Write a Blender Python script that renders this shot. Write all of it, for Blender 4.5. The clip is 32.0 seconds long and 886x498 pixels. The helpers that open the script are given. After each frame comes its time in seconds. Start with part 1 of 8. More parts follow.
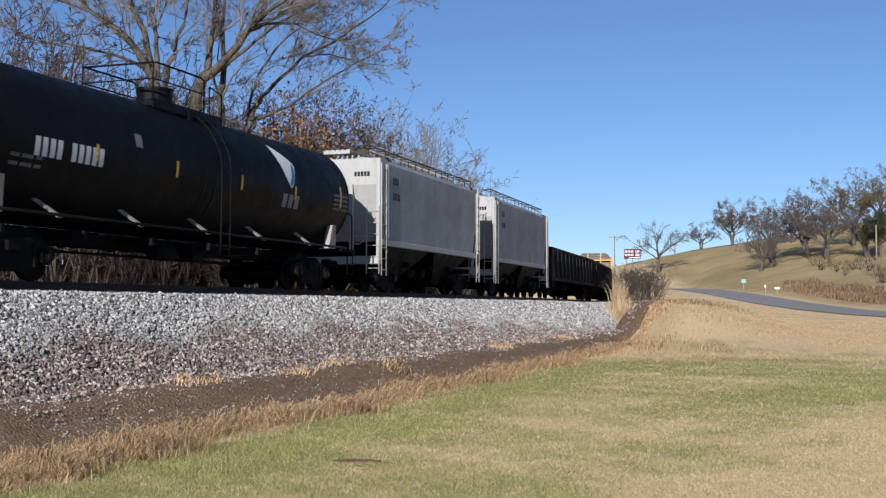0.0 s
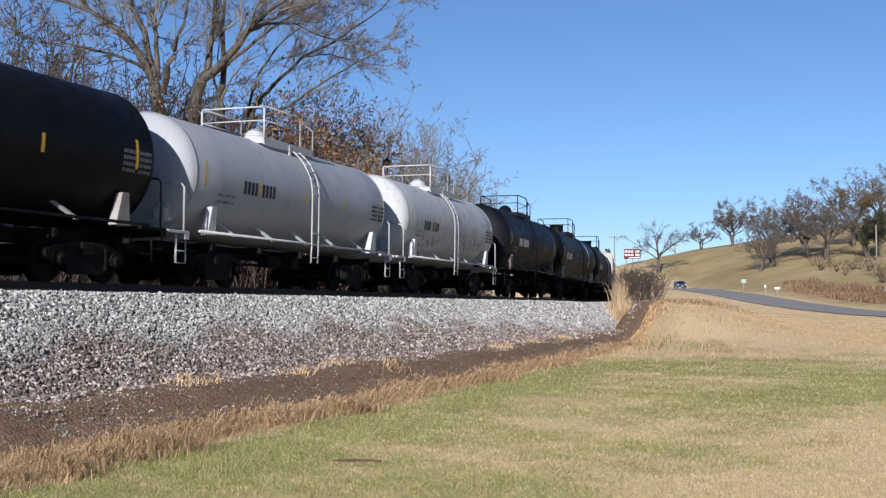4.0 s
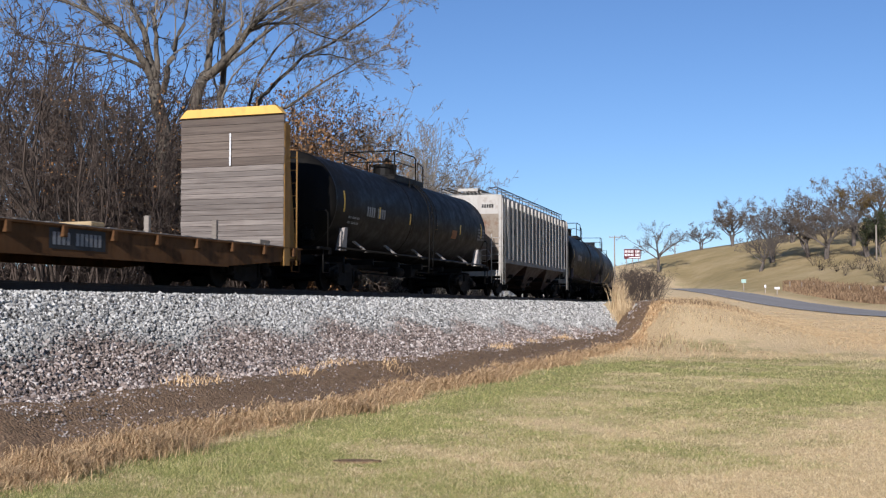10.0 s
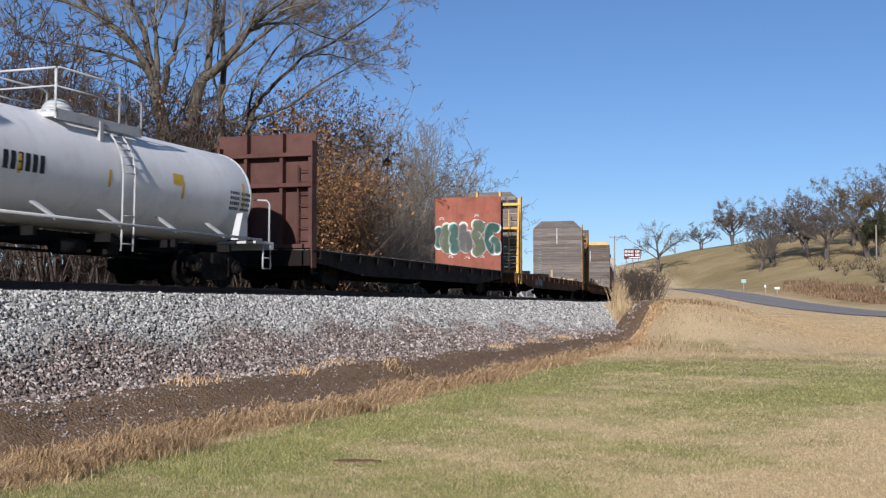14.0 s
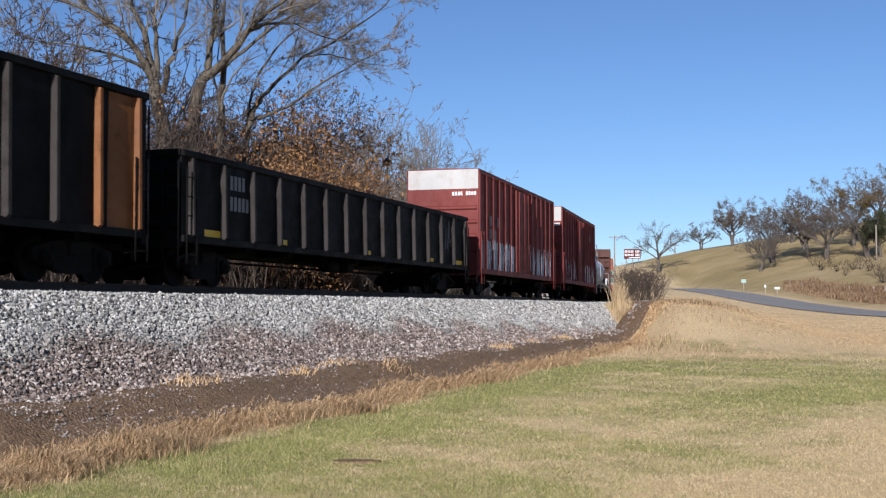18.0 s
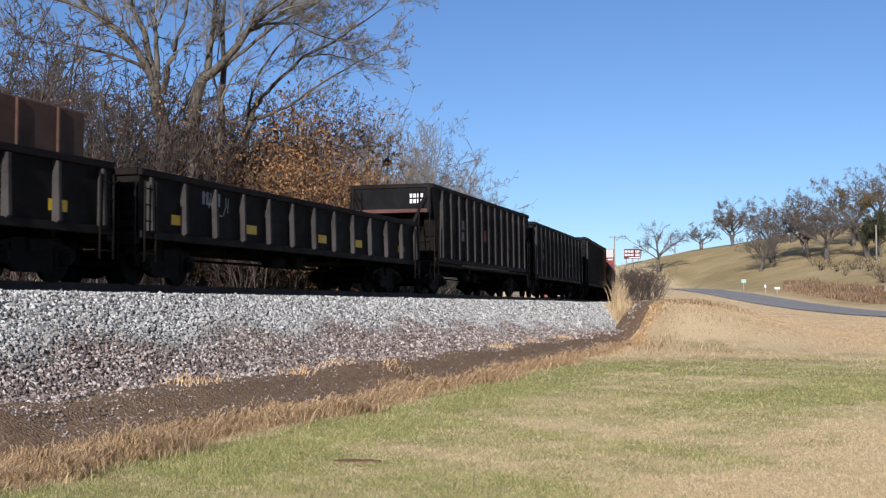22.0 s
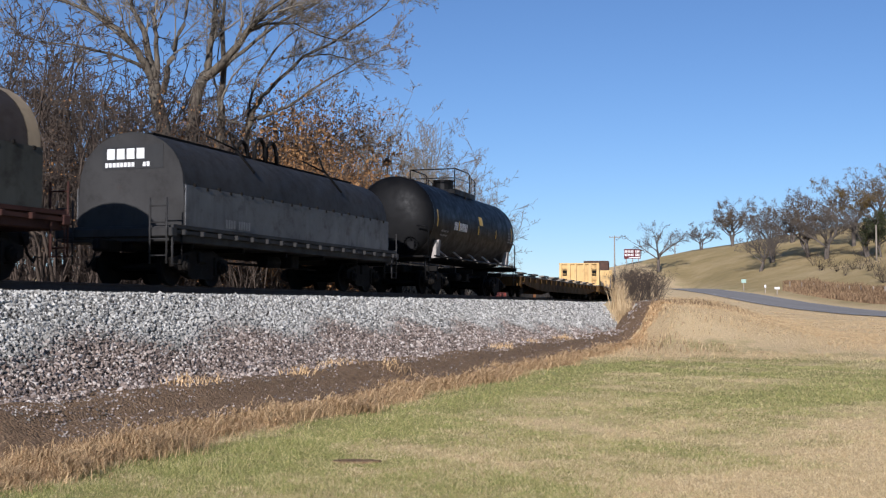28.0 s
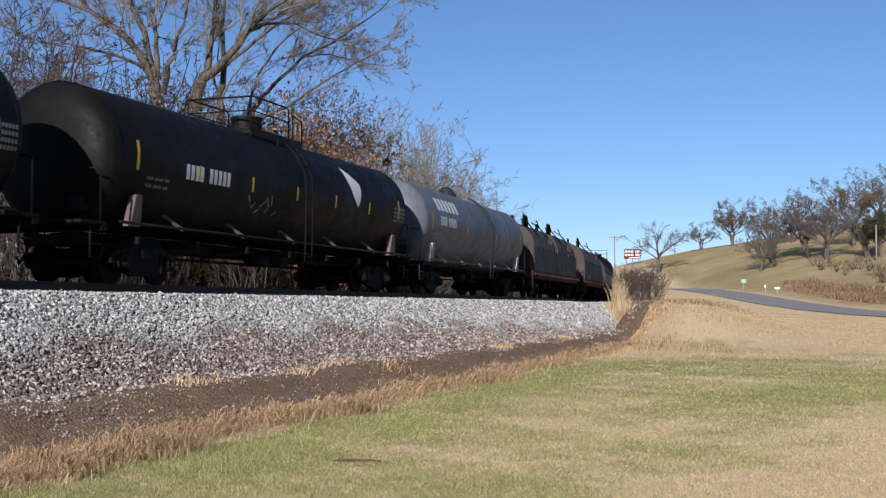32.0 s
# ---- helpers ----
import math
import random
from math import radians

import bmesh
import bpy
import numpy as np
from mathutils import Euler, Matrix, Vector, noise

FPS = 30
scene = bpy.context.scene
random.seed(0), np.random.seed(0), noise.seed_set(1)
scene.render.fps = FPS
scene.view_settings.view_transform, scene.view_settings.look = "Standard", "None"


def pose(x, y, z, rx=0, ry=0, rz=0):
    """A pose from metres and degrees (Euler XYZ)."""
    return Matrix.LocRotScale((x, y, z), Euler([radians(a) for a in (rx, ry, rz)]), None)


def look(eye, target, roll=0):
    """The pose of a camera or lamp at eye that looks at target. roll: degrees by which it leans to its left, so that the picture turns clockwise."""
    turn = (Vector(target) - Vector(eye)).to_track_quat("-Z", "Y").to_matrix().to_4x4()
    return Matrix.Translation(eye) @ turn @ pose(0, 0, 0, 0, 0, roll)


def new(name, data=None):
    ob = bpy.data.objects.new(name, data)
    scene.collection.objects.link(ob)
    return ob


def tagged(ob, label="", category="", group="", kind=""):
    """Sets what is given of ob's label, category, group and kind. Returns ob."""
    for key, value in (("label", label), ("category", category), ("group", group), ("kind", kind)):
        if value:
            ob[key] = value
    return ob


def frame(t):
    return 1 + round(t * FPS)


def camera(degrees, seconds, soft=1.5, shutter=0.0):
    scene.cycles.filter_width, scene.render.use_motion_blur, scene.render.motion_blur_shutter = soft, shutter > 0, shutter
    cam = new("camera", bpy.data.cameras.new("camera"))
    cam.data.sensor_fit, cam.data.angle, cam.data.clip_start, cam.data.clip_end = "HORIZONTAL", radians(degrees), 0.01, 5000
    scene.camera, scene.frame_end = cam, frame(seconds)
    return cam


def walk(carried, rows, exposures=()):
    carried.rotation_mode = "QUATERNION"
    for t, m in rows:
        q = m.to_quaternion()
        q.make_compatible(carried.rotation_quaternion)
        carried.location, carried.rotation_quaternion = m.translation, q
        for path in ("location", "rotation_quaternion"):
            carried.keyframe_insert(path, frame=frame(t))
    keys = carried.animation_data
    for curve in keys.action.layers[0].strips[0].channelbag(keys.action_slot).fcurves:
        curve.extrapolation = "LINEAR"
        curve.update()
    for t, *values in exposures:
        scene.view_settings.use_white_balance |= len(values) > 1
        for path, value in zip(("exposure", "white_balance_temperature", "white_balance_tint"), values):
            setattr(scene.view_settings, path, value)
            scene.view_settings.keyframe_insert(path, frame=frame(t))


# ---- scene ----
EYE = 1.7
cam = camera(40.9, 32.0, soft=1.25, shutter=0.08)
PITCH = math.tan(math.radians(2.81))
VIEW = look((0, 0, EYE), (0, 100, EYE + 100 * PITCH))
walk(cam, [(0.0, VIEW), (32.0, VIEW)], exposures=[(t, 0.32 + e, 5750, 16) for t, e in ((0.0, -0.03), (3.0, 0.1), (6.0, 0.02), (9.0, 0.09), (11.0, 0.09), (14.0, -0.08), (17.0, -0.03), (20.0, 0.12), (21.5, 0.12), (24.0, 0.0), (25.3, -0.1), (28.0, 0.0), (32.0, 0.02))])

# ---- light: low winter sun behind the camera, clear sky ----
SUN_EL, SUN_AZ = radians(20.5), radians(194.5)
world = bpy.data.worlds.new("sky")
scene.world = world
world.use_nodes = True
wn = world.node_tree.nodes
wn.clear()
sky = wn.new("ShaderNodeTexSky")
sky.sky_type = "NISHITA"
sky.sun_disc = False
sky.sun_elevation, sky.sun_rotation = SUN_EL, SUN_AZ
sky.altitude, sky.air_density, sky.dust_density, sky.ozone_density = 1500, 1.0, 0.0, 4.0
wbg = wn.new("ShaderNodeBackground")
wbg.inputs["Strength"].default_value = 0.073
wout = wn.new("ShaderNodeOutputWorld")
world.node_tree.links.new(sky.outputs[0], wbg.inputs[0])
world.node_tree.links.new(wbg.outputs[0], wout.inputs[0])
sun = new("sun", bpy.data.lights.new("sun", "SUN"))
sun.data.energy, sun.data.angle, sun.data.color = 5.0, radians(0.53), (1.0, 0.93, 0.82)
sx, sy, sz = math.sin(SUN_AZ) * math.cos(SUN_EL), math.cos(SUN_AZ) * math.cos(SUN_EL), math.sin(SUN_EL)
sun.matrix_world = look((sx * 300, sy * 300, sz * 300), (0, 0, 0))

# ---- the railway line: a curve to the left, s metres along it, n metres to its right ----
TH, OFF, KAP, KAP1 = 0.37666, 16.121, 1.6673e-3, 1.1503e-5
RAIL = EYE + 0.50
SPEED, GAIN = 17.071, 0.016744
SG = np.arange(-700.0, 900.0, 0.25)
kap = KAP * (SG > -40) + KAP1 * np.clip(SG - 20, 0, 140)
i0 = int(np.argmin(abs(SG)))
hd = np.cumsum(kap) * 0.25
hd = TH - (hd - hd[i0])
cx = np.cumsum(np.sin(hd)) * 0.25
cy = np.cumsum(np.cos(hd)) * 0.25
cx = cx - cx[i0] - OFF * math.cos(TH)
cy = cy - cy[i0] + OFF * math.sin(TH)


def on_track(s, n=0.0):
    h = np.interp(s, SG, hd)
    return np.interp(s, SG, cx) + n * np.cos(h), np.interp(s, SG, cy) - n * np.sin(h), h


def track_sn(X, Y):
    """Nearest place on the line: s and n of points."""
    cs, px, py, ph = SG[::8], cx[::8], cy[::8], hd[::8]
    S, N = np.empty(len(X)), np.empty(len(X))
    for a in range(0, len(X), 4000):
        dx, dy = X[a:a + 4000, None] - px, Y[a:a + 4000, None] - py
        j = np.argmin(dx * dx + dy * dy, axis=1)
        r = np.arange(len(j))
        dx, dy, h = dx[r, j], dy[r, j], ph[j]
        S[a:a + 4000] = cs[j] + dx * np.sin(h) + dy * np.cos(h)
        N[a:a + 4000] = dx * np.cos(h) - dy * np.sin(h)
    return S, N


def smooth(x, a, b):
    u = np.clip((x - a) / (b - a), 0, 1)
    return u * u * (3 - 2 * u)


FIELD_Y = [-4000, 35, 60, 80, 100, 118, 130, 151, 170, 200, 230, 300, 5000]
FIELD_Z = [-1.7, -1.7, -1.62, -1.42, -1.2, -1.0, -0.85, -0.25, 0.55, 2.2, 3.5, 4.5, 4.5]


def field(Y):
    return np.interp(Y, FIELD_Y, FIELD_Z)


def wavy(X, Y, seed=0.0):
    return (np.sin(X * 0.31 + seed) * np.cos(Y * 0.23 + seed * 2) + 0.6 * np.sin(X * 0.83 + Y * 0.57 + seed * 3) + 0.35 * np.cos(X * 1.9 - Y * 1.55 + seed)) / 2


def ballast_z(n):
    return np.minimum(0.30 - (np.abs(n) - 2.6) * 0.635, 0.235)


def flare(s):
    """How far the foot of the bank swings out at the near end of the lawn."""
    return np.interp(s, [0, 9, 20.6, 35, 46], [1.1, 0.95, 0.52, 0.12, 0.0])


def terrain(X, Y, s=None, n=None):
    """Height of the ground (eye at 0) at X, Y."""
    if s is None:
        s, n = track_sn(X, Y)
    base = field(Y)
    a = np.where(Y > 20, X / np.maximum(Y, 20), np.where(X > 0, 0.5, -0.5))
    yr = np.minimum(54.5 / np.maximum(a, 0.01), 262)
    el = np.interp(a, [-0.4, 0.10, 0.14, 0.179, 0.212, 0.244, 0.293, 0.373, 0.5], [0.012, 0.020, 0.034, 0.0424, 0.0490, 0.0533, 0.0614, 0.0757, 0.085])
    f = np.clip((Y - yr) / np.maximum(345 - yr, 30), 0, 1)
    f = 0.62 * f + 0.38 * f * f * (3 - 2 * f)
    hill = field(yr) + (el * 345 - field(yr)) * f - 0.02 * np.clip(Y - 360, 0, 900)
    right = np.where(Y > yr, np.maximum(hill, np.where(Y < 400, -1.7, -30)), base)
    on = np.clip(58 - 4.0 * (n - 5), 43, 61)
    lift = 1.75 * smooth(s, on, on + 13) * np.exp(-np.clip(n - 8.5, 0, None) ** 2 / 26)
    near = np.interp(n - flare(s), [5.0, 6.6, 7.8, 9.5], [0.38, 0.06, 0.0, 0.0]) * (1 - smooth(s, 56, 72))
    right = np.where(n > 0, right + np.clip(lift, 0, 1.9) + near, right)
    low = np.interp(n, [-60, -30, -17, -9, -4.6], [2.6, 2.2, 0.2, -0.5, -0.62])
    left = np.where(n < -30, np.maximum(right, -0.2) * smooth(-n, 30, 120) + low * (1 - smooth(-n, 30, 120)), low)
    z = np.where(n > 0, right, left)
    z = z + 0.05 * wavy(X, Y) * np.clip((np.abs(n) - 5) / 6, 0, 1) * np.clip(np.abs(X - 48.5) / 6 - 1, 0, 1)
    bed = np.where(np.abs(n) < 2.6, 0.10, ballast_z(n) - 0.12)
    return np.where(np.abs(n) < 6.2, np.maximum(z, bed), z)


# ---- mesh making ----
def fast_mesh(name, V, F, smooth_faces=False):
    """A mesh from a vertex array and one array of equal-sided faces."""
    V, F = np.asarray(V, np.float32), np.asarray(F, np.int32)
    me = bpy.data.meshes.new(name)
    k = F.shape[1]
    me.vertices.add(len(V))
    me.vertices.foreach_set("co", V.ravel())
    me.loops.add(F.size)
    me.loops.foreach_set("vertex_index", F.ravel())
    me.polygons.add(len(F))
    me.polygons.foreach_set("loop_start", np.arange(0, F.size, k, dtype=np.int32))
    me.polygons.foreach_set("use_smooth", np.full(len(F), smooth_faces))
    me.update(calc_edges=True)
    return me


class Build:
    """Collects the faces of one mesh."""

    def __init__(self):
        self.v, self.f, self.s = [], [], []

    def add(self, vs, fs, soft=False):
        o = len(self.v)
        self.v += [tuple(p) for p in vs]
        self.f += [tuple(o + i for i in q) for q in fs]
        self.s += [soft] * len(fs)
        return self

    def box(self, x0, x1, y0, y1, z0, z1, c=0.0):
        if c <= 0:
            vs = [(x, y, z) for z in (z0, z1) for y in (y0, y1) for x in (x0, x1)]
            return self.add(vs, [(0, 2, 3, 1), (4, 5, 7, 6), (0, 1, 5, 4), (2, 6, 7, 3), (0, 4, 6, 2), (1, 3, 7, 5)])
        # chamfered box: three rings of corners
        lo, hi = (x0, y0, z0), (x1, y1, z1)
        ids, vs = {}, []
        for sx_ in (0, 1):
            for sy_ in (0, 1):
                for sz_ in (0, 1):
                    cor = [(hi if b else lo)[i] for i, b in enumerate((sx_, sy_, sz_))]
                    for ax in range(3):
                        p = list(cor)
                        for i, b in enumerate((sx_, sy_, sz_)):
                            if i != ax:
                                p[i] += -c if b else c
                        ids[(sx_, sy_, sz_, ax)] = len(vs)
                        vs.append(p)
        fs = []
        for ax in range(3):
            b, d = [i for i in range(3) if i != ax]
            for side in (0, 1):
                q = []
                for u, w in ((0, 0), (1, 0), (1, 1), (0, 1)):
                    k = [0, 0, 0]
                    k[ax], k[b], k[d] = side, u, w
                    q.append(ids[(*k, ax)])
                fs.append(q if (side == 1) != (ax == 1) else q[::-1])
            for u in (0, 1):
                for w in (0, 1):
                    k0, k1 = [0, 0, 0], [0, 0, 0]
                    k0[b] = k1[b] = u
                    k0[d] = k1[d] = w
                    k1[ax] = 1
                    fs.append((ids[(*k0, b)], ids[(*k1, b)], ids[(*k1, d)], ids[(*k0, d)]))
        for k in [(i, j, l) for i in (0, 1) for j in (0, 1) for l in (0, 1)]:
            fs.append(tuple(ids[(*k, ax)] for ax in range(3)))
        return self.add(vs, fs)

    def tube(self, pts, r, sides=6, r1=None, caps=True, closed=False):
        pts = [Vector(p) for p in pts]
        n = len(pts)
        r1 = r if r1 is None else r1
        vs, fs = [], []
        for i, p in enumerate(pts):
            a, b = pts[max(i - 1, 0)], pts[min(i + 1, n - 1)]
            t = (b - a).normalized()
            u = t.cross((0, 0, 1) if abs(t.z) < 0.9 else (1, 0, 0)).normalized()
            w = t.cross(u)
            rr = r + (r1 - r) * i / max(n - 1, 1)
            for k in range(sides):
                g = 2 * math.pi * k / sides
                vs.append(p + rr * (math.cos(g) * u + math.sin(g) * w))
        for i in range(n - 1):
            for k in range(sides):
                k2 = (k + 1) % sides
                fs.append((i * sides + k, i * sides + k2, (i + 1) * sides + k2, (i + 1) * sides + k))
        self.add(vs, fs, True)
        if caps:
            o = len(self.v) - len(vs)
            self.f += [tuple(o + k for k in range(sides))[::-1], tuple(o + (n - 1) * sides + k for k in range(sides))]
            self.s += [False, False]
        return self

    def lathe_x(self, prof, cz, sides=40, cy_=0.0):
        """Turned about a line along x at height cz; prof: (x, radius)."""
        vs, fs = [], []
        for x, r in prof:
            for k in range(sides):
                g = 2 * math.pi * k / sides
                vs.append((x, cy_ + r * math.sin(g), cz + r * math.cos(g)))
        for i in range(len(prof) - 1):
            for k in range(sides):
                k2 = (k + 1) % sides
                fs.append((i * sides + k, i * sides + k2, (i + 1) * sides + k2, (i + 1) * sides + k))
        return self.add(vs, fs, True)

    def prism(self, poly, axis, a0, a1):
        """A polygon in the two other axes, drawn out along axis from a0 to a1."""
        def put(u, w, a):
            return {"x": (a, u, w), "y": (u, a, w), "z": (u, w, a)}[axis]
        n = len(poly)
        vs = [put(u, w, a0) for u, w in poly] + [put(u, w, a1) for u, w in poly]
        fs = [tuple(range(n))[::-1], tuple(range(n, 2 * n))]
        fs += [(i, (i + 1) % n, n + (i + 1) % n, n + i) for i in range(n)]
        return self.add(vs, fs)

    def mesh(self, name):
        me = bpy.data.meshes.new(name)
        me.from_pydata(self.v, [], self.f)
        me.polygons.foreach_set("use_smooth", self.s)
        me.update()
        return me


def fix_normals(me):
    bm = bmesh.new()
    bm.from_mesh(me)
    bmesh.ops.recalc_face_normals(bm, faces=bm.faces)
    bm.to_mesh(me)
    bm.free()
    return me


def part(name, build, material, parent, label="", at=None):
    """One mesh object under a thing or a part."""
    me = build if isinstance(build, bpy.types.Mesh) else fix_normals(build.mesh(name))
    if not me.materials:
        me.materials.append(material)
    ob = new(name, me)
    ob.parent = parent
    if at is not None:
        ob.matrix_basis = at
    if label:
        ob["label"] = label
    return ob


def thing(name, label, category, group="", at=None):
    ob = new(name)
    ob.empty_display_size = 0.2
    tagged(ob, label, category, group)
    if at is not None:
        ob.matrix_basis = at
    return ob


def solo(name, build, material, label, category, group="", kind=""):
    me = build if isinstance(build, bpy.types.Mesh) else fix_normals(build.mesh(name))
    if not me.materials:
        me.materials.append(material)
    return tagged(new(name, me), label, category, group, kind)


# ---- materials ----
class Nodes:
    def __init__(self, name):
        self.m = bpy.data.materials.new(name)
        self.m.use_nodes = True
        self.t = self.m.node_tree
        self.p = self.t.nodes["Principled BSDF"]
        self.co = self.t.nodes.new("ShaderNodeTexCoord").outputs["Object"]

    def n(self, kind, **kw):
        nd = self.t.nodes.new("ShaderNode" + kind)
        for k, v in kw.items():
            if k in nd.inputs:
                nd.inputs[k].default_value = v
        return nd

    def link(self, a, b):
        self.t.links.new(a, b)

    def stretch(self, sc, co=None):
        mp = self.n("Mapping")
        mp.inputs["Scale"].default_value = sc
        self.link(co or self.co, mp.inputs["Vector"])
        return mp.outputs[0]

    def noise(self, scale, detail=4, rough=0.6, co=None):
        nd = self.n("TexNoise", Scale=scale, Detail=detail, Roughness=rough)
        self.link(co or self.co, nd.inputs["Vector"])
        return nd.outputs["Fac"]

    def ramp(self, fac, stops):
        nd = self.t.nodes.new("ShaderNodeValToRGB")
        e = nd.color_ramp.elements
        while len(e) < len(stops):
            e.new(0.5)
        for el, (pos, col) in zip(e, stops):
            el.position = pos
            el.color = (*col, 1) if not isinstance(col, (int, float)) else (col, col, col, 1)
        self.link(fac, nd.inputs[0])
        return nd.outputs[0]

    def mix(self, fac, a, b, blend="MIX"):
        nd = self.t.nodes.new("ShaderNodeMix")
        nd.data_type, nd.blend_type = "RGBA", blend
        for sock, v in ((nd.inputs[0], fac), (nd.inputs[6], a), (nd.inputs[7], b)):
            if isinstance(v, bpy.types.NodeSocket):
                self.link(v, sock)
            else:
                sock.default_value = v if isinstance(v, (int, float)) else (*v, 1)
        return nd.outputs[2]

    def bump(self, height, strength=0.3, dist=0.01):
        nd = self.n("Bump", Strength=strength, Distance=dist)
        self.link(height, nd.inputs["Height"])
        self.link(nd.outputs[0], self.p.inputs["Normal"])

    def math(self, op, a, b):
        nd = self.t.nodes.new("ShaderNodeMath")
        nd.operation = op
        for sock, v in zip(nd.inputs, (a, b)):
            if isinstance(v, bpy.types.NodeSocket):
                self.link(v, sock)
            else:
                sock.default_value = v
        return nd.outputs[0]

    def done(self, color, rough=0.6, metal=0.0, spec=0.5):
        self.link(color, self.p.inputs["Base Color"]) if isinstance(color, bpy.types.NodeSocket) else setattr(self.p.inputs["Base Color"], "default_value", (*color, 1))
        if isinstance(rough, bpy.types.NodeSocket):
            self.link(rough, self.p.inputs["Roughness"])
        else:
            self.p.inputs["Roughness"].default_value = rough
        self.p.inputs["Metallic"].default_value = metal
        self.p.inputs["Specular IOR Level"].default_value = spec
        return self.m


def paint(name, col, grime=(0.05, 0.04, 0.03), amount=0.5, rough=0.45, rust=0.0, fade=0.25, streak=0.6, spec=0.22):
    """Weathered paint on steel: fading in patches, run-down dirt streaks, rust blooms."""
    k = Nodes(name)
    big = k.noise(0.45, 5, 0.6)
    light = tuple(min(1, c * (1 + fade) + 0.02 * fade) for c in col)
    dark = tuple(c * (1 - fade) for c in col)
    c = k.ramp(big, [(0.3, dark), (0.7, light)])
    runs = k.noise(1.0, 5, 0.65, k.stretch((3.2, 3.2, 0.28)))
    c = k.mix(k.ramp(runs, [(0.5, 0.0), (0.78, amount * streak)]), c, grime)
    spots = k.noise(2.3, 8, 0.72)
    c = k.mix(k.ramp(spots, [(0.52, 0.0), (0.72, amount * 0.7)]), c, grime)
    if rust:
        blooms = k.noise(1.1, 9, 0.75)
        c = k.mix(k.ramp(blooms, [(0.62 - 0.14 * rust, 0.0), (0.74 - 0.1 * rust, min(1, rust))]), c, (0.16, 0.06, 0.025))
    fine = k.noise(38, 4, 0.6)
    k.bump(k.math("ADD", k.math("MULTIPLY", fine, 0.15), k.noise(0.9, 3, 0.5)), 0.25, 0.012)
    return k.done(c, k.ramp(spots, [(0.3, rough - 0.08), (0.75, min(1, rough + 0.3))]), spec=spec)


M = {}
M["black"] = paint("black_tank_paint", (0.003, 0.003, 0.0033), (0.012, 0.011, 0.010), 0.45, 0.42, spec=0.09)
M["brownblack"] = paint("soot_brown_tank_paint", (0.005, 0.0043, 0.0034), (0.017, 0.014, 0.010), 0.5, 0.46, spec=0.09)
M["charcoal"] = paint("charcoal_tank_paint", (0.022, 0.0228, 0.025), (0.010, 0.0095, 0.009), 0.4, 0.42, spec=0.2)
M["navy"] = paint("dark_blue_tank_paint", (0.004, 0.0046, 0.007), (0.012, 0.0115, 0.011), 0.4, 0.44, spec=0.09)
M["white"] = paint("white_tank_paint", (0.46, 0.465, 0.45), (0.14, 0.115, 0.09), 0.55, 0.45, fade=0.1)
M["cleanwhite"] = paint("clean_white_tank_paint", (0.80, 0.785, 0.745), (0.30, 0.27, 0.22), 0.3, 0.42, fade=0.06)
M["rustyellow"] = paint("rusted_yellow_frame_paint", (0.22, 0.12, 0.03), (0.05, 0.028, 0.016), 0.9, 0.65, rust=0.5)
M["lightgrey"] = paint("light_grey_tank_paint", (0.36, 0.368, 0.375), (0.16, 0.145, 0.12), 0.35, 0.4, fade=0.08)
M["midgrey"] = paint("mid_grey_tank_paint", (0.108, 0.117, 0.130), (0.035, 0.034, 0.033), 0.6, 0.4, spec=0.2)
M["hoppergrey"] = paint("grey_hopper_paint", (0.27, 0.28, 0.29), (0.12, 0.11, 0.10), 0.4, 0.5)
M["hopperpale"] = paint("pale_hopper_paint", (0.40, 0.395, 0.36), (0.16, 0.13, 0.09), 0.5, 0.5, fade=0.1)
M["corrug"] = paint("streaked_hopper_paint", (0.165, 0.162, 0.15), (0.06, 0.045, 0.032), 1.0, 0.5, rust=0.3)
M["ribcream"] = paint("dingy_cream_rib_paint", (0.37, 0.345, 0.30), (0.13, 0.09, 0.06), 0.8, 0.55, rust=0.2, fade=0.12)
M["slopesheet"] = paint("rust_stained_slope_sheet", (0.30, 0.25, 0.19), (0.09, 0.045, 0.022), 1.0, 0.65, rust=0.75)
M["brownhopper"] = paint("rusty_brown_paint", (0.035, 0.019, 0.013), (0.014, 0.010, 0.008), 0.6, 0.6, rust=0.2)
M["yellow"] = paint("faded_yellow_paint", (0.60, 0.36, 0.085), (0.16, 0.10, 0.05), 0.45, 0.5, rust=0.15, fade=0.12)
M["cream"] = paint("pale_yellow_paint", (0.58, 0.385, 0.155), (0.12, 0.075, 0.04), 0.75, 0.55, rust=0.22, fade=0.14)
M["deckyellow"] = paint("worn_yellow_brown_paint", (0.10, 0.048, 0.018), (0.014, 0.010, 0.008), 1.0, 0.7, rust=0.35, spec=0.09)
M["mustard"] = paint("worn_mustard_paint", (0.085, 0.045, 0.013), (0.014, 0.010, 0.006), 1.0, 0.7, rust=0.4, spec=0.09)
M["boxred"] = paint("oxide_red_paint", (0.165, 0.034, 0.027), (0.05, 0.022, 0.018), 0.6, 0.55, rust=0.25)
M["panelred"] = paint("brown_red_panel_paint", (0.25, 0.080, 0.047), (0.075, 0.030, 0.020), 0.75, 0.6, rust=0.3)
M["brown"] = paint("brown_steel_paint", (0.085, 0.036, 0.026), (0.04, 0.025, 0.02), 0.5, 0.6, rust=0.3)
M["gonblack"] = paint("scuffed_black_gondola_paint", (0.003, 0.0028, 0.0026), (0.011, 0.009, 0.008), 0.5, 0.55, rust=0.08, spec=0.09)
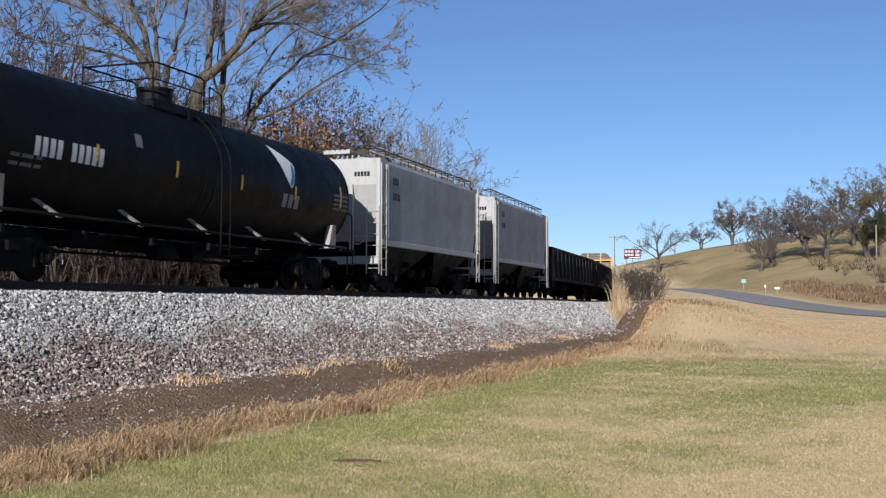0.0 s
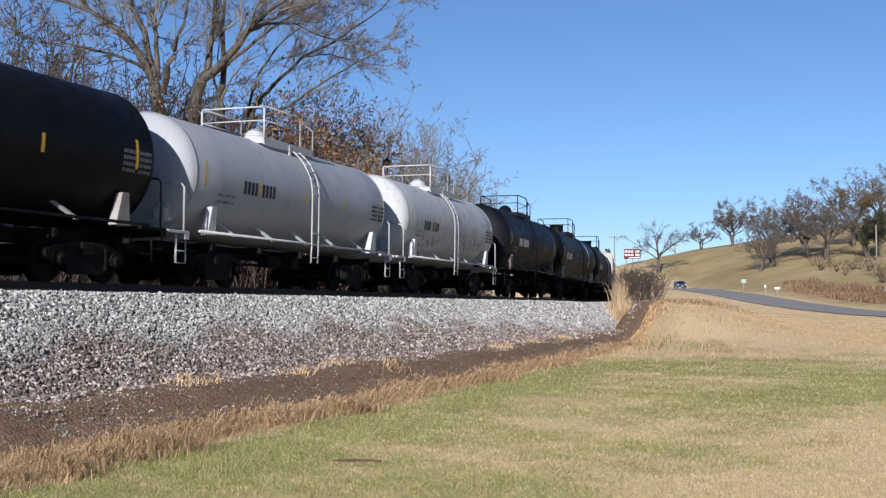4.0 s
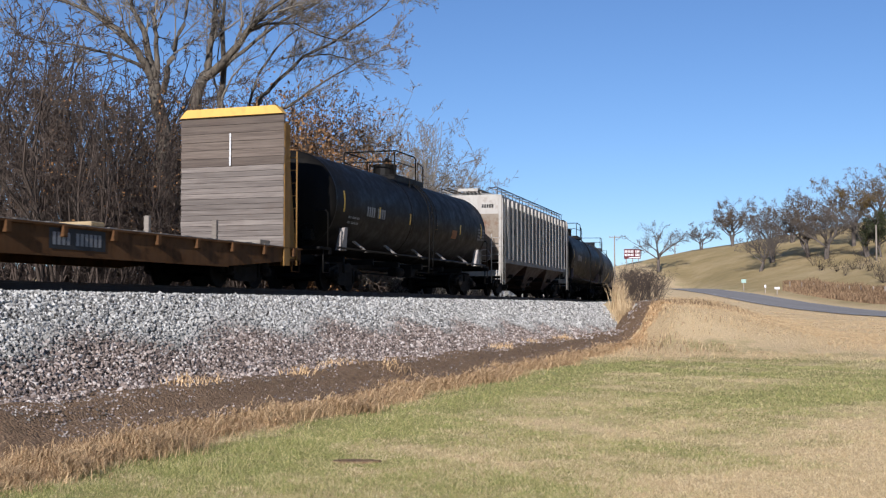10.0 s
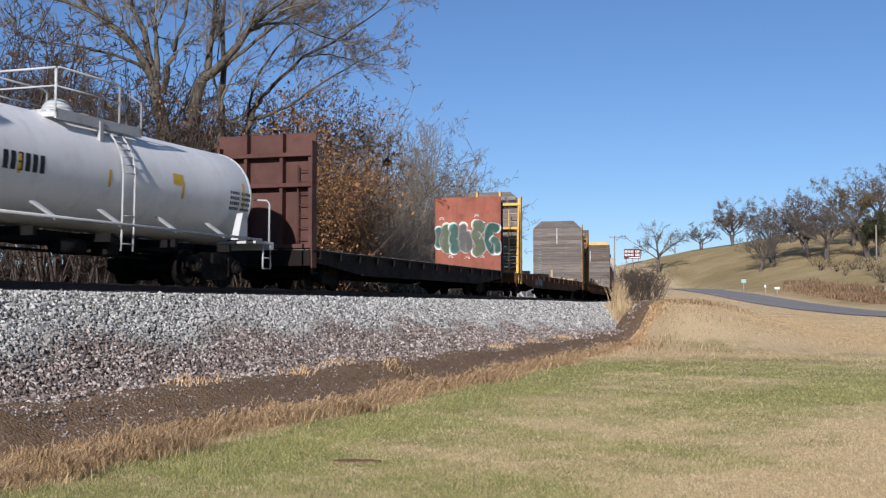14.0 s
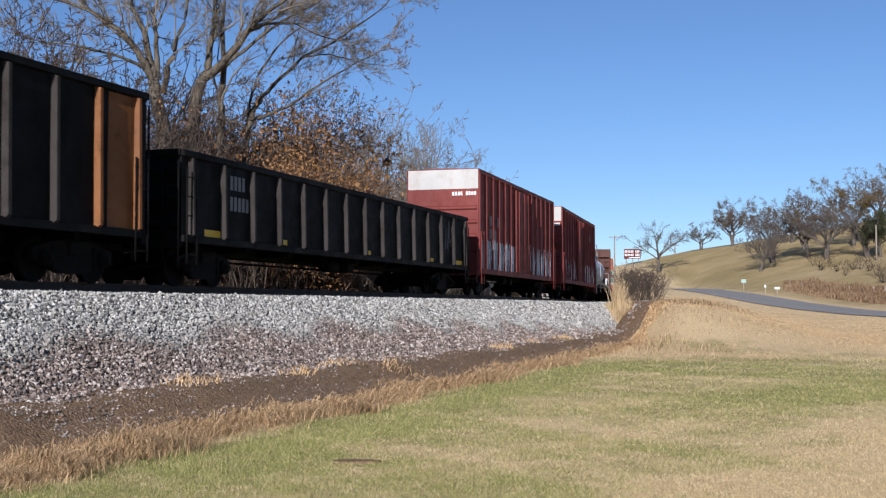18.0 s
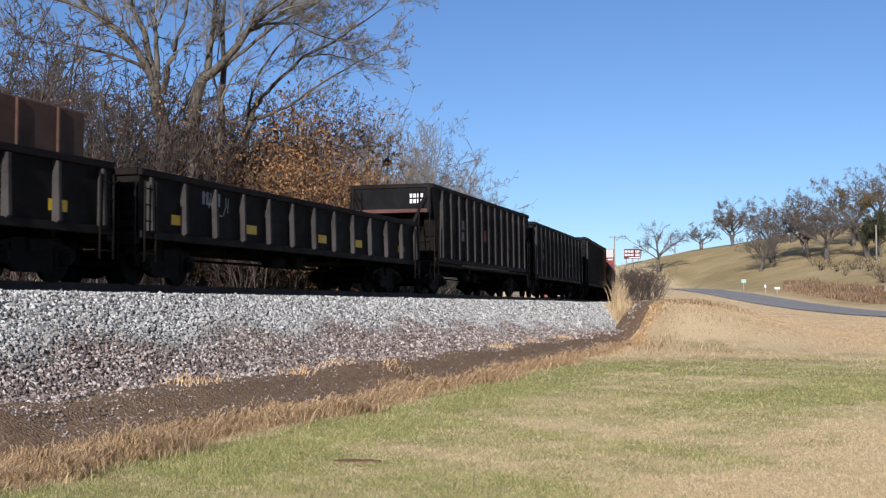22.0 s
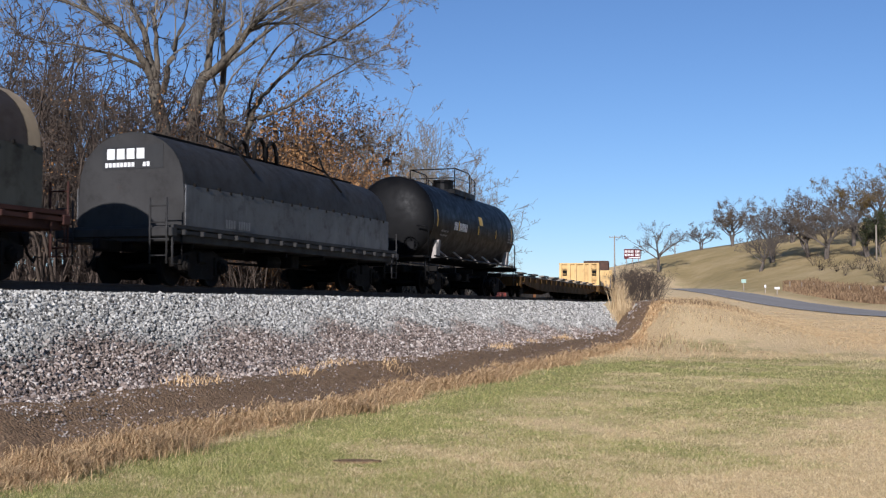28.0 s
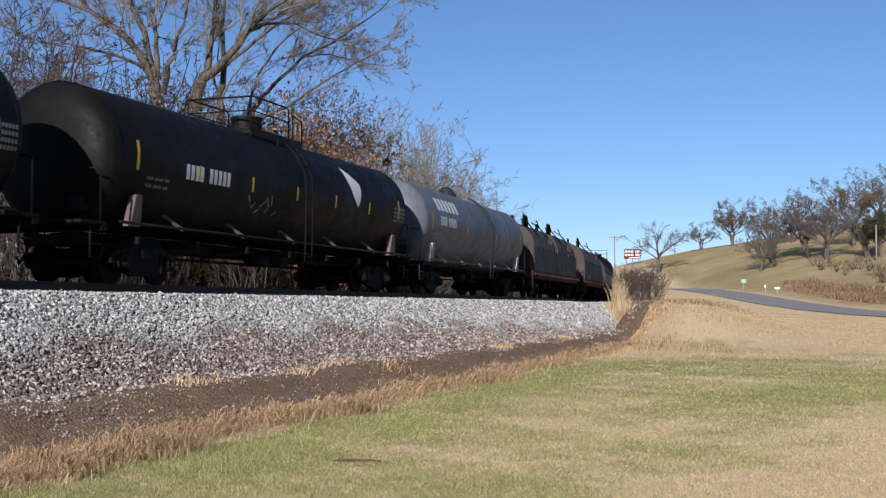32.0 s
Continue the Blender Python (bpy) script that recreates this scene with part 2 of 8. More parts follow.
M["gonbrown"] = paint("scuffed_brown_gondola_paint", (0.0085, 0.0058, 0.0046), (0.024, 0.017, 0.013), 0.5, 0.6, rust=0.12, spec=0.09)
M["rib"] = paint("worn_grey_rib_paint", (0.036, 0.031, 0.027), (0.009, 0.007, 0.006), 0.7, 0.6, rust=0.1, spec=0.09)
M["scrap"] = paint("rusted_steel_load", (0.072, 0.037, 0.025), (0.03, 0.02, 0.018), 0.5, 0.6, rust=0.4)
M["orange"] = paint("orange_brown_paint", (0.20, 0.075, 0.018), (0.03, 0.016, 0.010), 0.9, 0.55, rust=0.4)
M["coilgrey"] = paint("weathered_grey_hood_paint", (0.052, 0.041, 0.033), (0.022, 0.016, 0.012), 0.9, 0.5, rust=0.3, spec=0.14)
M["coillower"] = paint("grey_green_hood_paint", (0.058, 0.058, 0.048), (0.02, 0.018, 0.014), 0.9, 0.55, rust=0.15, spec=0.12)
M["coildark"] = paint("soot_dark_hood_paint", (0.030, 0.029, 0.028), (0.012, 0.010, 0.009), 0.6, 0.55, rust=0.1, spec=0.12)
M["coilbrown"] = paint("dark_oxide_frame_paint", (0.045, 0.019, 0.014), (0.014, 0.010, 0.008), 0.8, 0.65, rust=0.15, spec=0.12)
M["coilblue"] = paint("blue_grey_hood_paint", (0.11, 0.112, 0.112), (0.025, 0.021, 0.018), 0.8, 0.5, rust=0.1, spec=0.12)
M["stripe"] = paint("mustard_stripe_paint", (0.40, 0.26, 0.06), (0.10, 0.07, 0.04), 0.5, 0.5)
M["tan"] = paint("tan_stripe_paint", (0.34, 0.26, 0.16), (0.10, 0.08, 0.06), 0.5, 0.5)
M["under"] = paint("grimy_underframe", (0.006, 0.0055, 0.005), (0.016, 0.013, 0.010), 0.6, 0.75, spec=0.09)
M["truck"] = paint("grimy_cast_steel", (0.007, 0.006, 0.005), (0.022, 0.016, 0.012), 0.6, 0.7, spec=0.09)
M["bracket"] = paint("pale_weathered_steel", (0.30, 0.27, 0.24), (0.10, 0.08, 0.06), 0.6, 0.6)
M["bracketbrown"] = paint("brown_weathered_steel", (0.12, 0.085, 0.075), (0.05, 0.04, 0.03), 0.6, 0.6)
M["reflect"] = paint("yellow_reflector", (0.68, 0.42, 0.03), (0.2, 0.12, 0.03), 0.3, 0.35, fade=0.1)
M["decal"] = paint("white_decal", (0.70, 0.70, 0.68), (0.3, 0.3, 0.28), 0.35, 0.5, fade=0.08)
M["decaldim"] = paint("dull_grey_decal", (0.20, 0.20, 0.20), (0.06, 0.06, 0.06), 0.6, 0.5)
M["decaldark"] = paint("black_decal", (0.02, 0.02, 0.02), (0.05, 0.05, 0.05), 0.3, 0.5)
M["logoblue"] = paint("blue_decal", (0.05, 0.16, 0.42), (0.05, 0.08, 0.15), 0.2, 0.4)
M["spray"] = paint("white_spray_paint", (0.66, 0.68, 0.70), (0.2, 0.1, 0.08), 0.5, 0.6, fade=0.1)
M["bandwhite"] = paint("chipped_white_paint", (0.44, 0.43, 0.40), (0.25, 0.12, 0.09), 0.5, 0.6, rust=0.1, fade=0.1)
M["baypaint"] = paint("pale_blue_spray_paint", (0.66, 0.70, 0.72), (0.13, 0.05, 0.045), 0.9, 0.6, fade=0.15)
# sprayed paint of the recessed bays, with the shade between ribs in its colour
M["bayshade"] = paint("shaded_blue_grey_spray_paint", (0.26, 0.30, 0.34), (0.10, 0.06, 0.055), 0.7, 0.6, fade=0.3)
M["teal"] = paint("teal_spray_paint", (0.19, 0.42, 0.34), (0.40, 0.45, 0.34), 0.7, 0.5, fade=0.25)
M["mauve"] = paint("mauve_grey_spray_paint", (0.40, 0.38, 0.34), (0.22, 0.43, 0.35), 0.8, 0.5, fade=0.3)
M["pinkwhite"] = paint("pinkish_white_spray_paint", (0.66, 0.58, 0.55), (0.4, 0.25, 0.2), 0.4, 0.6, fade=0.1)
M["sage"] = paint("sage_spray_paint", (0.40, 0.46, 0.30), (0.20, 0.42, 0.33), 0.7, 0.5, fade=0.2)
M["rail"] = paint("rusty_rail", (0.05, 0.035, 0.028), (0.03, 0.02, 0.016), 0.5, 0.6)


def wood(name, a, b, along):
    k = Nodes(name)
    rnd = k.t.nodes.new("ShaderNodeObjectInfo").outputs["Random"]
    sc = {"x": (0.5, 14, 14), "y": (14, 0.5, 14), "z": (14, 14, 0.5)}[along]
    g = k.noise(1.6, 8, 0.7, k.stretch(sc))
    c = k.ramp(g, [(0.3, a), (0.7, b)])
    c = k.mix(k.ramp(rnd, [(0.0, 0.0), (1.0, 0.5)]), c, tuple(0.5 * x for x in a))
    c = k.mix(k.ramp(k.noise(0.9, 6, 0.7), [(0.55, 0.0), (0.75, 0.5)]), c, (0.09, 0.055, 0.035))
    k.bump(g, 0.5, 0.01)
    return k.done(c, 0.85)


M["board"] = wood("silvered_grey_board", (0.085, 0.068, 0.056), (0.26, 0.222, 0.185), "y")
M["boardbrown"] = wood("brown_weathered_board", (0.06, 0.042, 0.03), (0.19, 0.15, 0.115), "y")
M["timber"] = wood("raw_yellow_timber", (0.34, 0.24, 0.12), (0.52, 0.40, 0.22), "y")
M["deckwood"] = wood("worn_deck_timber", (0.13, 0.11, 0.085), (0.30, 0.26, 0.21), "y")
M["tie"] = wood("creosoted_tie", (0.025, 0.02, 0.016), (0.07, 0.058, 0.045), "y")
M["pole"] = wood("weathered_pole_wood", (0.22, 0.18, 0.14), (0.38, 0.33, 0.27), "z")


# ---- ground materials ----
def ground_material():
    k = Nodes("lawn_and_fields")
    at = k.t.nodes.new("ShaderNodeAttribute")
    at.attribute_name = "straw"
    straw = at.outputs["Fac"]
    patch = k.noise(0.16, 5, 0.65)
    mid = k.noise(1.3, 6, 0.7)
    fine = k.noise(14, 6, 0.75)
    green = k.ramp(fine, [(0.3, (0.17, 0.165, 0.05)), (0.7, (0.40, 0.35, 0.13))])
    tan = k.ramp(fine, [(0.28, (0.50, 0.36, 0.18)), (0.72, (0.80, 0.61, 0.35))])
    fac = k.math("ADD", k.math("ADD", straw, k.math("MULTIPLY", k.math("SUBTRACT", patch, 0.5), 1.6)), k.math("MULTIPLY", k.math("SUBTRACT", mid, 0.5), 1.1))
    c = k.mix(k.ramp(fac, [(0.25, 0.0), (0.75, 1.0)]), green, tan)
    # unmown pasture on the hill: olive and tan in drifts along the slope
    pa = k.t.nodes.new("ShaderNodeAttribute")
    pa.attribute_name = "pasture"
    drift = k.noise(0.07, 8, 0.75)
    turf = k.ramp(drift, [(0.25, (0.21, 0.165, 0.066)), (0.5, (0.37, 0.275, 0.125)), (0.75, (0.52, 0.39, 0.21))])
    turf = k.mix(k.ramp(k.noise(0.55, 6, 0.75), [(0.52, 0.0), (0.75, 0.4)]), turf, (0.16, 0.125, 0.05))
    c = k.mix(pa.outputs["Fac"], c, turf)
    bare = k.noise(0.5, 7, 0.7)
    c = k.mix(k.ramp(bare, [(0.62, 0.0), (0.75, 0.45)]), c, (0.20, 0.125, 0.07))
    k.bump(k.math("ADD", fine, k.math("MULTIPLY", mid, 2.0)), 0.7, 0.04)
    return k.done(c, 0.95, spec=0.15)


def soil_material(name, a, b, speck):
    k = Nodes(name)
    g = k.noise(9, 8, 0.75)
    c = k.ramp(g, [(0.3, a), (0.7, b)])
    vo = k.n("TexVoronoi", Scale=26.0)
    k.link(k.co, vo.inputs["Vector"])
    c = k.mix(k.ramp(vo.outputs["Distance"], [(0.12, 0.55), (0.3, 0.0)]), c, speck)
    k.bump(k.math("ADD", g, k.math("MULTIPLY", vo.outputs["Distance"], -0.8)), 0.8, 0.04)
    return k.done(c, 0.95, spec=0.15)


def stone_material():
    """Fresh pale chips on the shoulder, older red-brown ones lower down the slope."""
    k = Nodes("ballast_stone")
    isl = k.t.nodes.new("ShaderNodeNewGeometry").outputs["Random Per Island"]
    at = k.t.nodes.new("ShaderNodeAttribute")
    at.attribute_name = "old"
    f = k.math("ADD", at.outputs["Fac"], k.math("MULTIPLY", k.math("SUBTRACT", isl, 0.5), 0.5))
    pale = k.ramp(isl, [(0.0, (0.11, 0.106, 0.094)), (0.5, (0.36, 0.35, 0.315)), (1.0, (0.62, 0.60, 0.545))])
    old = k.ramp(k.math("FRACT", k.math("MULTIPLY", isl, 7.3), 0), [(0.0, (0.07, 0.052, 0.042)), (0.5, (0.225, 0.172, 0.14)), (0.8, (0.39, 0.32, 0.27)), (1.0, (0.60, 0.54, 0.48))])
    c = k.mix(k.ramp(f, [(0.35, 0.0), (0.62, 1.0)]), pale, old)
    g = k.noise(30, 5, 0.7)
    c = k.mix(k.ramp(g, [(0.4, 0.0), (0.75, 0.35)]), c, (0.11, 0.09, 0.08))
    k.bump(g, 0.4, 0.006)
    return k.done(c, 0.85, spec=0.3)


def road_material():
    k = Nodes("worn_asphalt")
    g = k.noise(3.0, 8, 0.75)
    c = k.ramp(g, [(0.3, (0.19, 0.172, 0.15)), (0.7, (0.28, 0.255, 0.225))])
    c = k.mix(k.ramp(k.noise(0.25, 4, 0.6, k.stretch((4, 0.12, 1))), [(0.45, 0.0), (0.7, 0.5)]), c, (0.31, 0.29, 0.26))
    k.bump(k.noise(60, 3, 0.6), 0.4, 0.005)
    return k.done(c, 0.9)


def blades_material(name, stops):
    k = Nodes(name)
    isl = k.t.nodes.new("ShaderNodeNewGeometry").outputs["Random Per Island"]
    c = k.ramp(isl, stops)
    c = k.mix(k.ramp(k.noise(0.22, 4, 0.6), [(0.35, 0.0), (0.7, 0.35)]), c, stops[-1][1])
    k.p.inputs["Subsurface Weight"].default_value = 0.0
    return k.done(c, 0.8, spec=0.2)


def lawn_blades():
    """Blades from deep green to bleached straw; tufts and drifts differ."""
    k = Nodes("lawn_blades")
    isl = k.t.nodes.new("ShaderNodeNewGeometry").outputs["Random Per Island"]
    at = k.t.nodes.new("ShaderNodeAttribute")
    at.attribute_name = "straw"
    green = k.ramp(isl, [(0.0, (0.105, 0.135, 0.034)), (0.45, (0.235, 0.245, 0.075)), (0.8, (0.40, 0.365, 0.135)), (1.0, (0.60, 0.51, 0.25))])
    tan = k.ramp(isl, [(0.0, (0.23, 0.165, 0.085)), (0.4, (0.44, 0.335, 0.18)), (0.75, (0.59, 0.46, 0.26)), (1.0, (0.75, 0.62, 0.38))])
    patch = k.math("ADD", k.math("MULTIPLY", k.math("SUBTRACT", k.noise(1.5, 5, 0.7), 0.5), 1.8), k.math("MULTIPLY", k.math("SUBTRACT", k.noise(6.5, 4, 0.7), 0.5), 1.3))
    own = k.math("MULTIPLY", k.math("SUBTRACT", k.math("FRACT", k.math("MULTIPLY", isl, 17.3), 0), 0.5), 0.75)
    f = k.math("ADD", k.math("ADD", at.outputs["Fac"], patch), own)
    c = k.mix(k.ramp(f, [(0.28, 0.0), (0.66, 1.0)]), green, tan)
    c = k.mix(k.ramp(k.noise(4.2, 5, 0.75), [(0.50, 0.0), (0.68, 0.42)]), c, (0.16, 0.115, 0.055))
    return k.done(c, 0.85, spec=0.15)


def bark(name, a, b):
    k = Nodes(name)
    g = k.noise(5, 7, 0.7, k.stretch((1.6, 1.6, 0.35)))
    c = k.ramp(g, [(0.3, a), (0.7, b)])
    c = k.mix(k.ramp(k.noise(0.8, 4, 0.6), [(0.5, 0.0), (0.75, 0.4)]), c, tuple(min(1, 1.5 * x) for x in b))
    k.bump(g, 0.8, 0.03)
    return k.done(c, 0.92, spec=0.15)


M["ground"] = ground_material()
M["soil"] = soil_material("damp_gravelly_soil", (0.125, 0.077, 0.042), (0.31, 0.20, 0.112), (0.36, 0.28, 0.20))
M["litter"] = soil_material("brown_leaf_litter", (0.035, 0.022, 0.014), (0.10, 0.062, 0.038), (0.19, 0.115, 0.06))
M["bed"] = soil_material("ballast_bed", (0.10, 0.075, 0.06), (0.22, 0.17, 0.14), (0.4, 0.35, 0.31))
M["stone"] = stone_material()
M["road"] = road_material()
M["line"] = paint("road_line_paint", (0.55, 0.54, 0.50), (0.2, 0.2, 0.2), 0.5, 0.7)
M["lawnblade"] = lawn_blades()
M["strawblade"] = blades_material("dead_grass_blades", [(0.0, (0.21, 0.135, 0.065)), (0.5, (0.37, 0.265, 0.14)), (1.0, (0.54, 0.41, 0.24))])
M["barkpale"] = bark("grey_ridged_bark", (0.028, 0.023, 0.018), (0.155, 0.13, 0.098))
M["barkbrown"] = bark("grey_brown_bark", (0.038, 0.029, 0.022), (0.115, 0.088, 0.068))
M["twig"] = bark("red_grey_twigs", (0.038, 0.027, 0.020), (0.110, 0.083, 0.065))
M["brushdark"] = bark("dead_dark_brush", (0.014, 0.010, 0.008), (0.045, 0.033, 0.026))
M["barktwig"] = bark("pale_grey_twigs", (0.10, 0.085, 0.066), (0.27, 0.235, 0.185))
M["barkfar"] = bark("far_grey_bark", (0.06, 0.05, 0.043), (0.15, 0.128, 0.108))
M["leafbrown"] = blades_material("dry_oak_leaves", [(0.0, (0.085, 0.042, 0.018)), (0.5, (0.19, 0.095, 0.038)), (1.0, (0.36, 0.20, 0.085))])
M["leafolive"] = blades_material("olive_autumn_leaves", [(0.0, (0.05, 0.045, 0.012)), (0.6, (0.12, 0.085, 0.025)), (1.0, (0.20, 0.12, 0.04))])
M["leafdun"] = blades_material("dun_hill_leaves", [(0.0, (0.05, 0.034, 0.02)), (0.5, (0.09, 0.062, 0.037)), (1.0, (0.155, 0.11, 0.066))])
M["leafgreen"] = blades_material("dark_cedar_green", [(0.0, (0.018, 0.024, 0.010)), (1.0, (0.05, 0.055, 0.022))])


def straw_share(X, Y, n):
    """How much dead straw is among the grass: along the bank, far off, in drifts over the lawn and on the hill."""
    n = n - flare((X + 14.99) * 0.368 + (Y - 5.93) * 0.93)
    drift = 0.20 * wavy(X * 1.6, Y * 1.9, 2.0) + 0.22 * wavy(X * 0.8, Y * 2.4, 9.0) + 0.20 * wavy(X * 3.1, Y * 4.3, 4.0) + 0.16 * wavy(X * 9.0, Y * 8.0, 7.0)
    st = 0.50 + 1.0 * drift + 0.6 * np.exp(-(n - 6.8) ** 2 / 0.3) + 0.30 * smooth(Y, 30, 62)
    # a bleached corner, a lush strip below the bank, two greener streaks across the lawn
    st = st + 0.55 * smooth(X - 0.66 * Y + 5.5 + 1.5 * wavy(X * 2.0, Y * 2.0, 1.0), -1.2, 2.2) * (1 - smooth(Y, 19, 24))
    st = st - 0.50 * np.exp(-(n - 8.3) ** 2 / 1.2) * (1 - smooth(Y, 30, 44))
    st = st - 0.32 * np.exp(-(Y - 32 + 0.30 * X + 4 * wavy(X * 0.9, Y * 0.5, 6.0)) ** 2 / 26) * smooth(X, 2, 6)
    st = st - 0.36 * np.exp(-(Y - 21.5 + 1.6 * wavy(X * 0.9, Y * 0.5, 2.0)) ** 2 / 5) * smooth(X, 3.5, 6.5)
    st = st + 0.45 * smooth(Y + 7 * wavy(X * 0.7, Y * 0.8, 3.0), 36, 60)
    return np.clip(np.where(n < 0, 0.9, np.where(X > 53, 0.78 + 0.42 * wavy(X * 0.21, Y * 0.09, 5.0), st)), 0, 1.2)


# ---- ground sheet, to the horizon ----
def ground_sheet():
    fa = np.radians(np.concatenate([np.linspace(-180, -27, 31)[:-1], np.arange(-27, 27, 0.22), np.linspace(27, 180, 31)[:-1]]))
    rr = np.concatenate([[0.0], 1.5 * 1.042 ** np.arange(0, 192)])
    rr = rr[rr < 4200]
    A, R = np.meshgrid(fa, rr)
    X, Y = (R * np.sin(A)).ravel(), (R * np.cos(A)).ravel()
    s, n = track_sn(X, Y)
    Z = terrain(X, Y, s, n) + EYE
    na, nr = len(fa), len(rr)
    i, j = np.meshgrid(np.arange(nr - 1), np.arange(na), indexing="ij")
    j2 = (j + 1) % na
    F = np.stack([i * na + j, (i + 1) * na + j, (i + 1) * na + j2, i * na + j2], -1).reshape(-1, 4)
    me = fast_mesh("ground", np.stack([X, Y, Z], 1), F[:, ::-1], True)
    at = me.attributes.new("straw", "FLOAT", "POINT")
    at.data.foreach_set("value", straw_share(X, Y, n).astype(np.float32))
    at = me.attributes.new("pasture", "FLOAT", "POINT")
    at.data.foreach_set("value", smooth(X, 52.5, 58).astype(np.float32))
    me.materials.append(M["ground"])
    return tagged(new("ground", me), "mown winter lawn and dry tan fields rising to a hill", "ground", kind="structure")


ground_sheet()


def swept(name, s0, s1, ds, ns, zfun, rough, material, label, category):
    """A strip that follows the railway line."""
    S, N = np.meshgrid(np.arange(s0, s1, ds), np.array(ns), indexing="ij")
    x, y, _ = on_track(S.ravel(), N.ravel())
    z = zfun(S.ravel(), N.ravel()) + EYE + rough * np.random.default_rng(5).normal(0, 1, S.size)
    a, b = S.shape
    i, j = np.meshgrid(np.arange(a - 1), np.arange(b - 1), indexing="ij")
    F = np.stack([i * b + j, i * b + j + 1, (i + 1) * b + j + 1, (i + 1) * b + j], -1).reshape(-1, 4)
    me = fast_mesh(name, np.stack([x, y, z], 1), F[:, ::-1], True)
    me.materials.append(material)
    return tagged(new(name, me), label, category, kind="structure")


def bed_z(s, n):
    return ballast_z(n) - 0.05


def litter_z(s, n):
    x, y, _ = on_track(s, n)
    return terrain(x, y, s, n) + 0.03


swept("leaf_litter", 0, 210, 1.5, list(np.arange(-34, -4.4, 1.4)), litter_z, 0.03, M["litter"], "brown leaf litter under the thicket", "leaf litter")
swept("ballast_bed", -60, 210, 0.8, [-5.2, -4, -2.6, -1.4, 0, 1.4, 2.6, 3.4, 4.2, 5.3], bed_z, 0.01, M["bed"], "packed railway ballast bed on a low embankment", "ballast")


def shoulder_z(s, n):
    m = n - 0.8 * flare(s)
    led = np.interp(m, [4.7, 5.3, 5.78, 6.0, 6.3, 6.9], [-1.22, -1.20, -1.24, -1.39, -1.62, -1.75])
    led = led + 0.04 * np.sin(s * 0.9) * (m > 5) * (m < 6.6)
    x, y, _ = on_track(s, n)
    return np.maximum(led, terrain(x, y, s, n) + np.where(m < 6.6, 0.075, -0.05))


swept("soil_ledge", -10, 100, 0.3, list(np.arange(4.7, 8.1, 0.16)), shoulder_z, 0.018, M["soil"], "ledge of dark gravelly soil below the ballast", "soil")


def ballast_stones():
    """Loose crushed stone on the shoulder and slope, one heap."""
    g = np.random.default_rng(3)
    S, N, Z, A = [], [], [], []
    for s0, s1, dens, size in ((11, 26, 800, 0.030), (26, 45, 480, 0.037), (45, 75, 190, 0.052), (75, 92, 60, 0.08)):
        k = int((s1 - s0) * 3.9 * dens)
        S.append(g.uniform(s0, s1, k))
        N.append(g.uniform(1.9, 5.8, k))
        A.append(size * g.lognormal(0, 0.28, k))
    S, N, A = np.concatenate(S), np.concatenate(N), np.concatenate(A)
    toe = 5.22 + 0.35 * flare(S) + 0.18 * np.sin(S * 0.7) + 0.15 * np.sin(S * 2.1)
    keep = (N < toe) | (g.random(len(S)) < 0.05)
    S, N, A = S[keep], N[keep], A[keep]
    k = len(S)
    x, y, _ = on_track(S, N)
    z = np.where(N > 5.25, shoulder_z(S, N), ballast_z(N)) + EYE + g.uniform(-0.02, 0.025, k)
    base = np.array([[1, 0, 0], [0, 1, 0], [-1, 0, 0], [0, -1, 0], [0, 0, 1], [0, 0, -1]], float)
    P = (base[None] * g.uniform(0.7, 1.15, (k, 6, 1)) + g.uniform(-0.32, 0.32, (k, 6, 3))) * A[:, None, None]
    P[:, :, 2] *= 0.8
    q = g.uniform(0, 6.283, (k, 3))
    for ax, (u, w) in enumerate(((0, 1), (1, 2), (0, 2))):
        c, sn = np.cos(q[:, ax])[:, None], np.sin(q[:, ax])[:, None]
        a, b = P[:, :, u].copy(), P[:, :, w].copy()
        P[:, :, u], P[:, :, w] = a * c - b * sn, a * sn + b * c
    P += np.stack([x, y, z], 1)[:, None, :]
    q8 = np.array([(0, 1, 4), (1, 2, 4), (2, 3, 4), (3, 0, 4), (1, 0, 5), (2, 1, 5), (3, 2, 5), (0, 3, 5)])
    F = (np.arange(k)[:, None, None] * 6 + q8[None]).reshape(-1, 3)
    me = fast_mesh("ballast_stones", P.reshape(-1, 3), F)
    at = me.attributes.new("old", "FLOAT", "POINT")
    line = np.interp(S, [10, 20, 28, 40, 55, 70], [4.2, 3.95, 3.9, 4.2, 4.8, 5.4])
    at.data.foreach_set("value", np.repeat(np.clip(0.5 + (N - line + 0.25 * np.sin(S * 1.3)) * 0.9, 0, 1), 6).astype(np.float32))
    me.materials.append(M["stone"])
    tagged(new("ballast_stones", me), "loose crushed stone, pale on top and red-brown below", "ballast", kind="stuff")


ballast_stones()


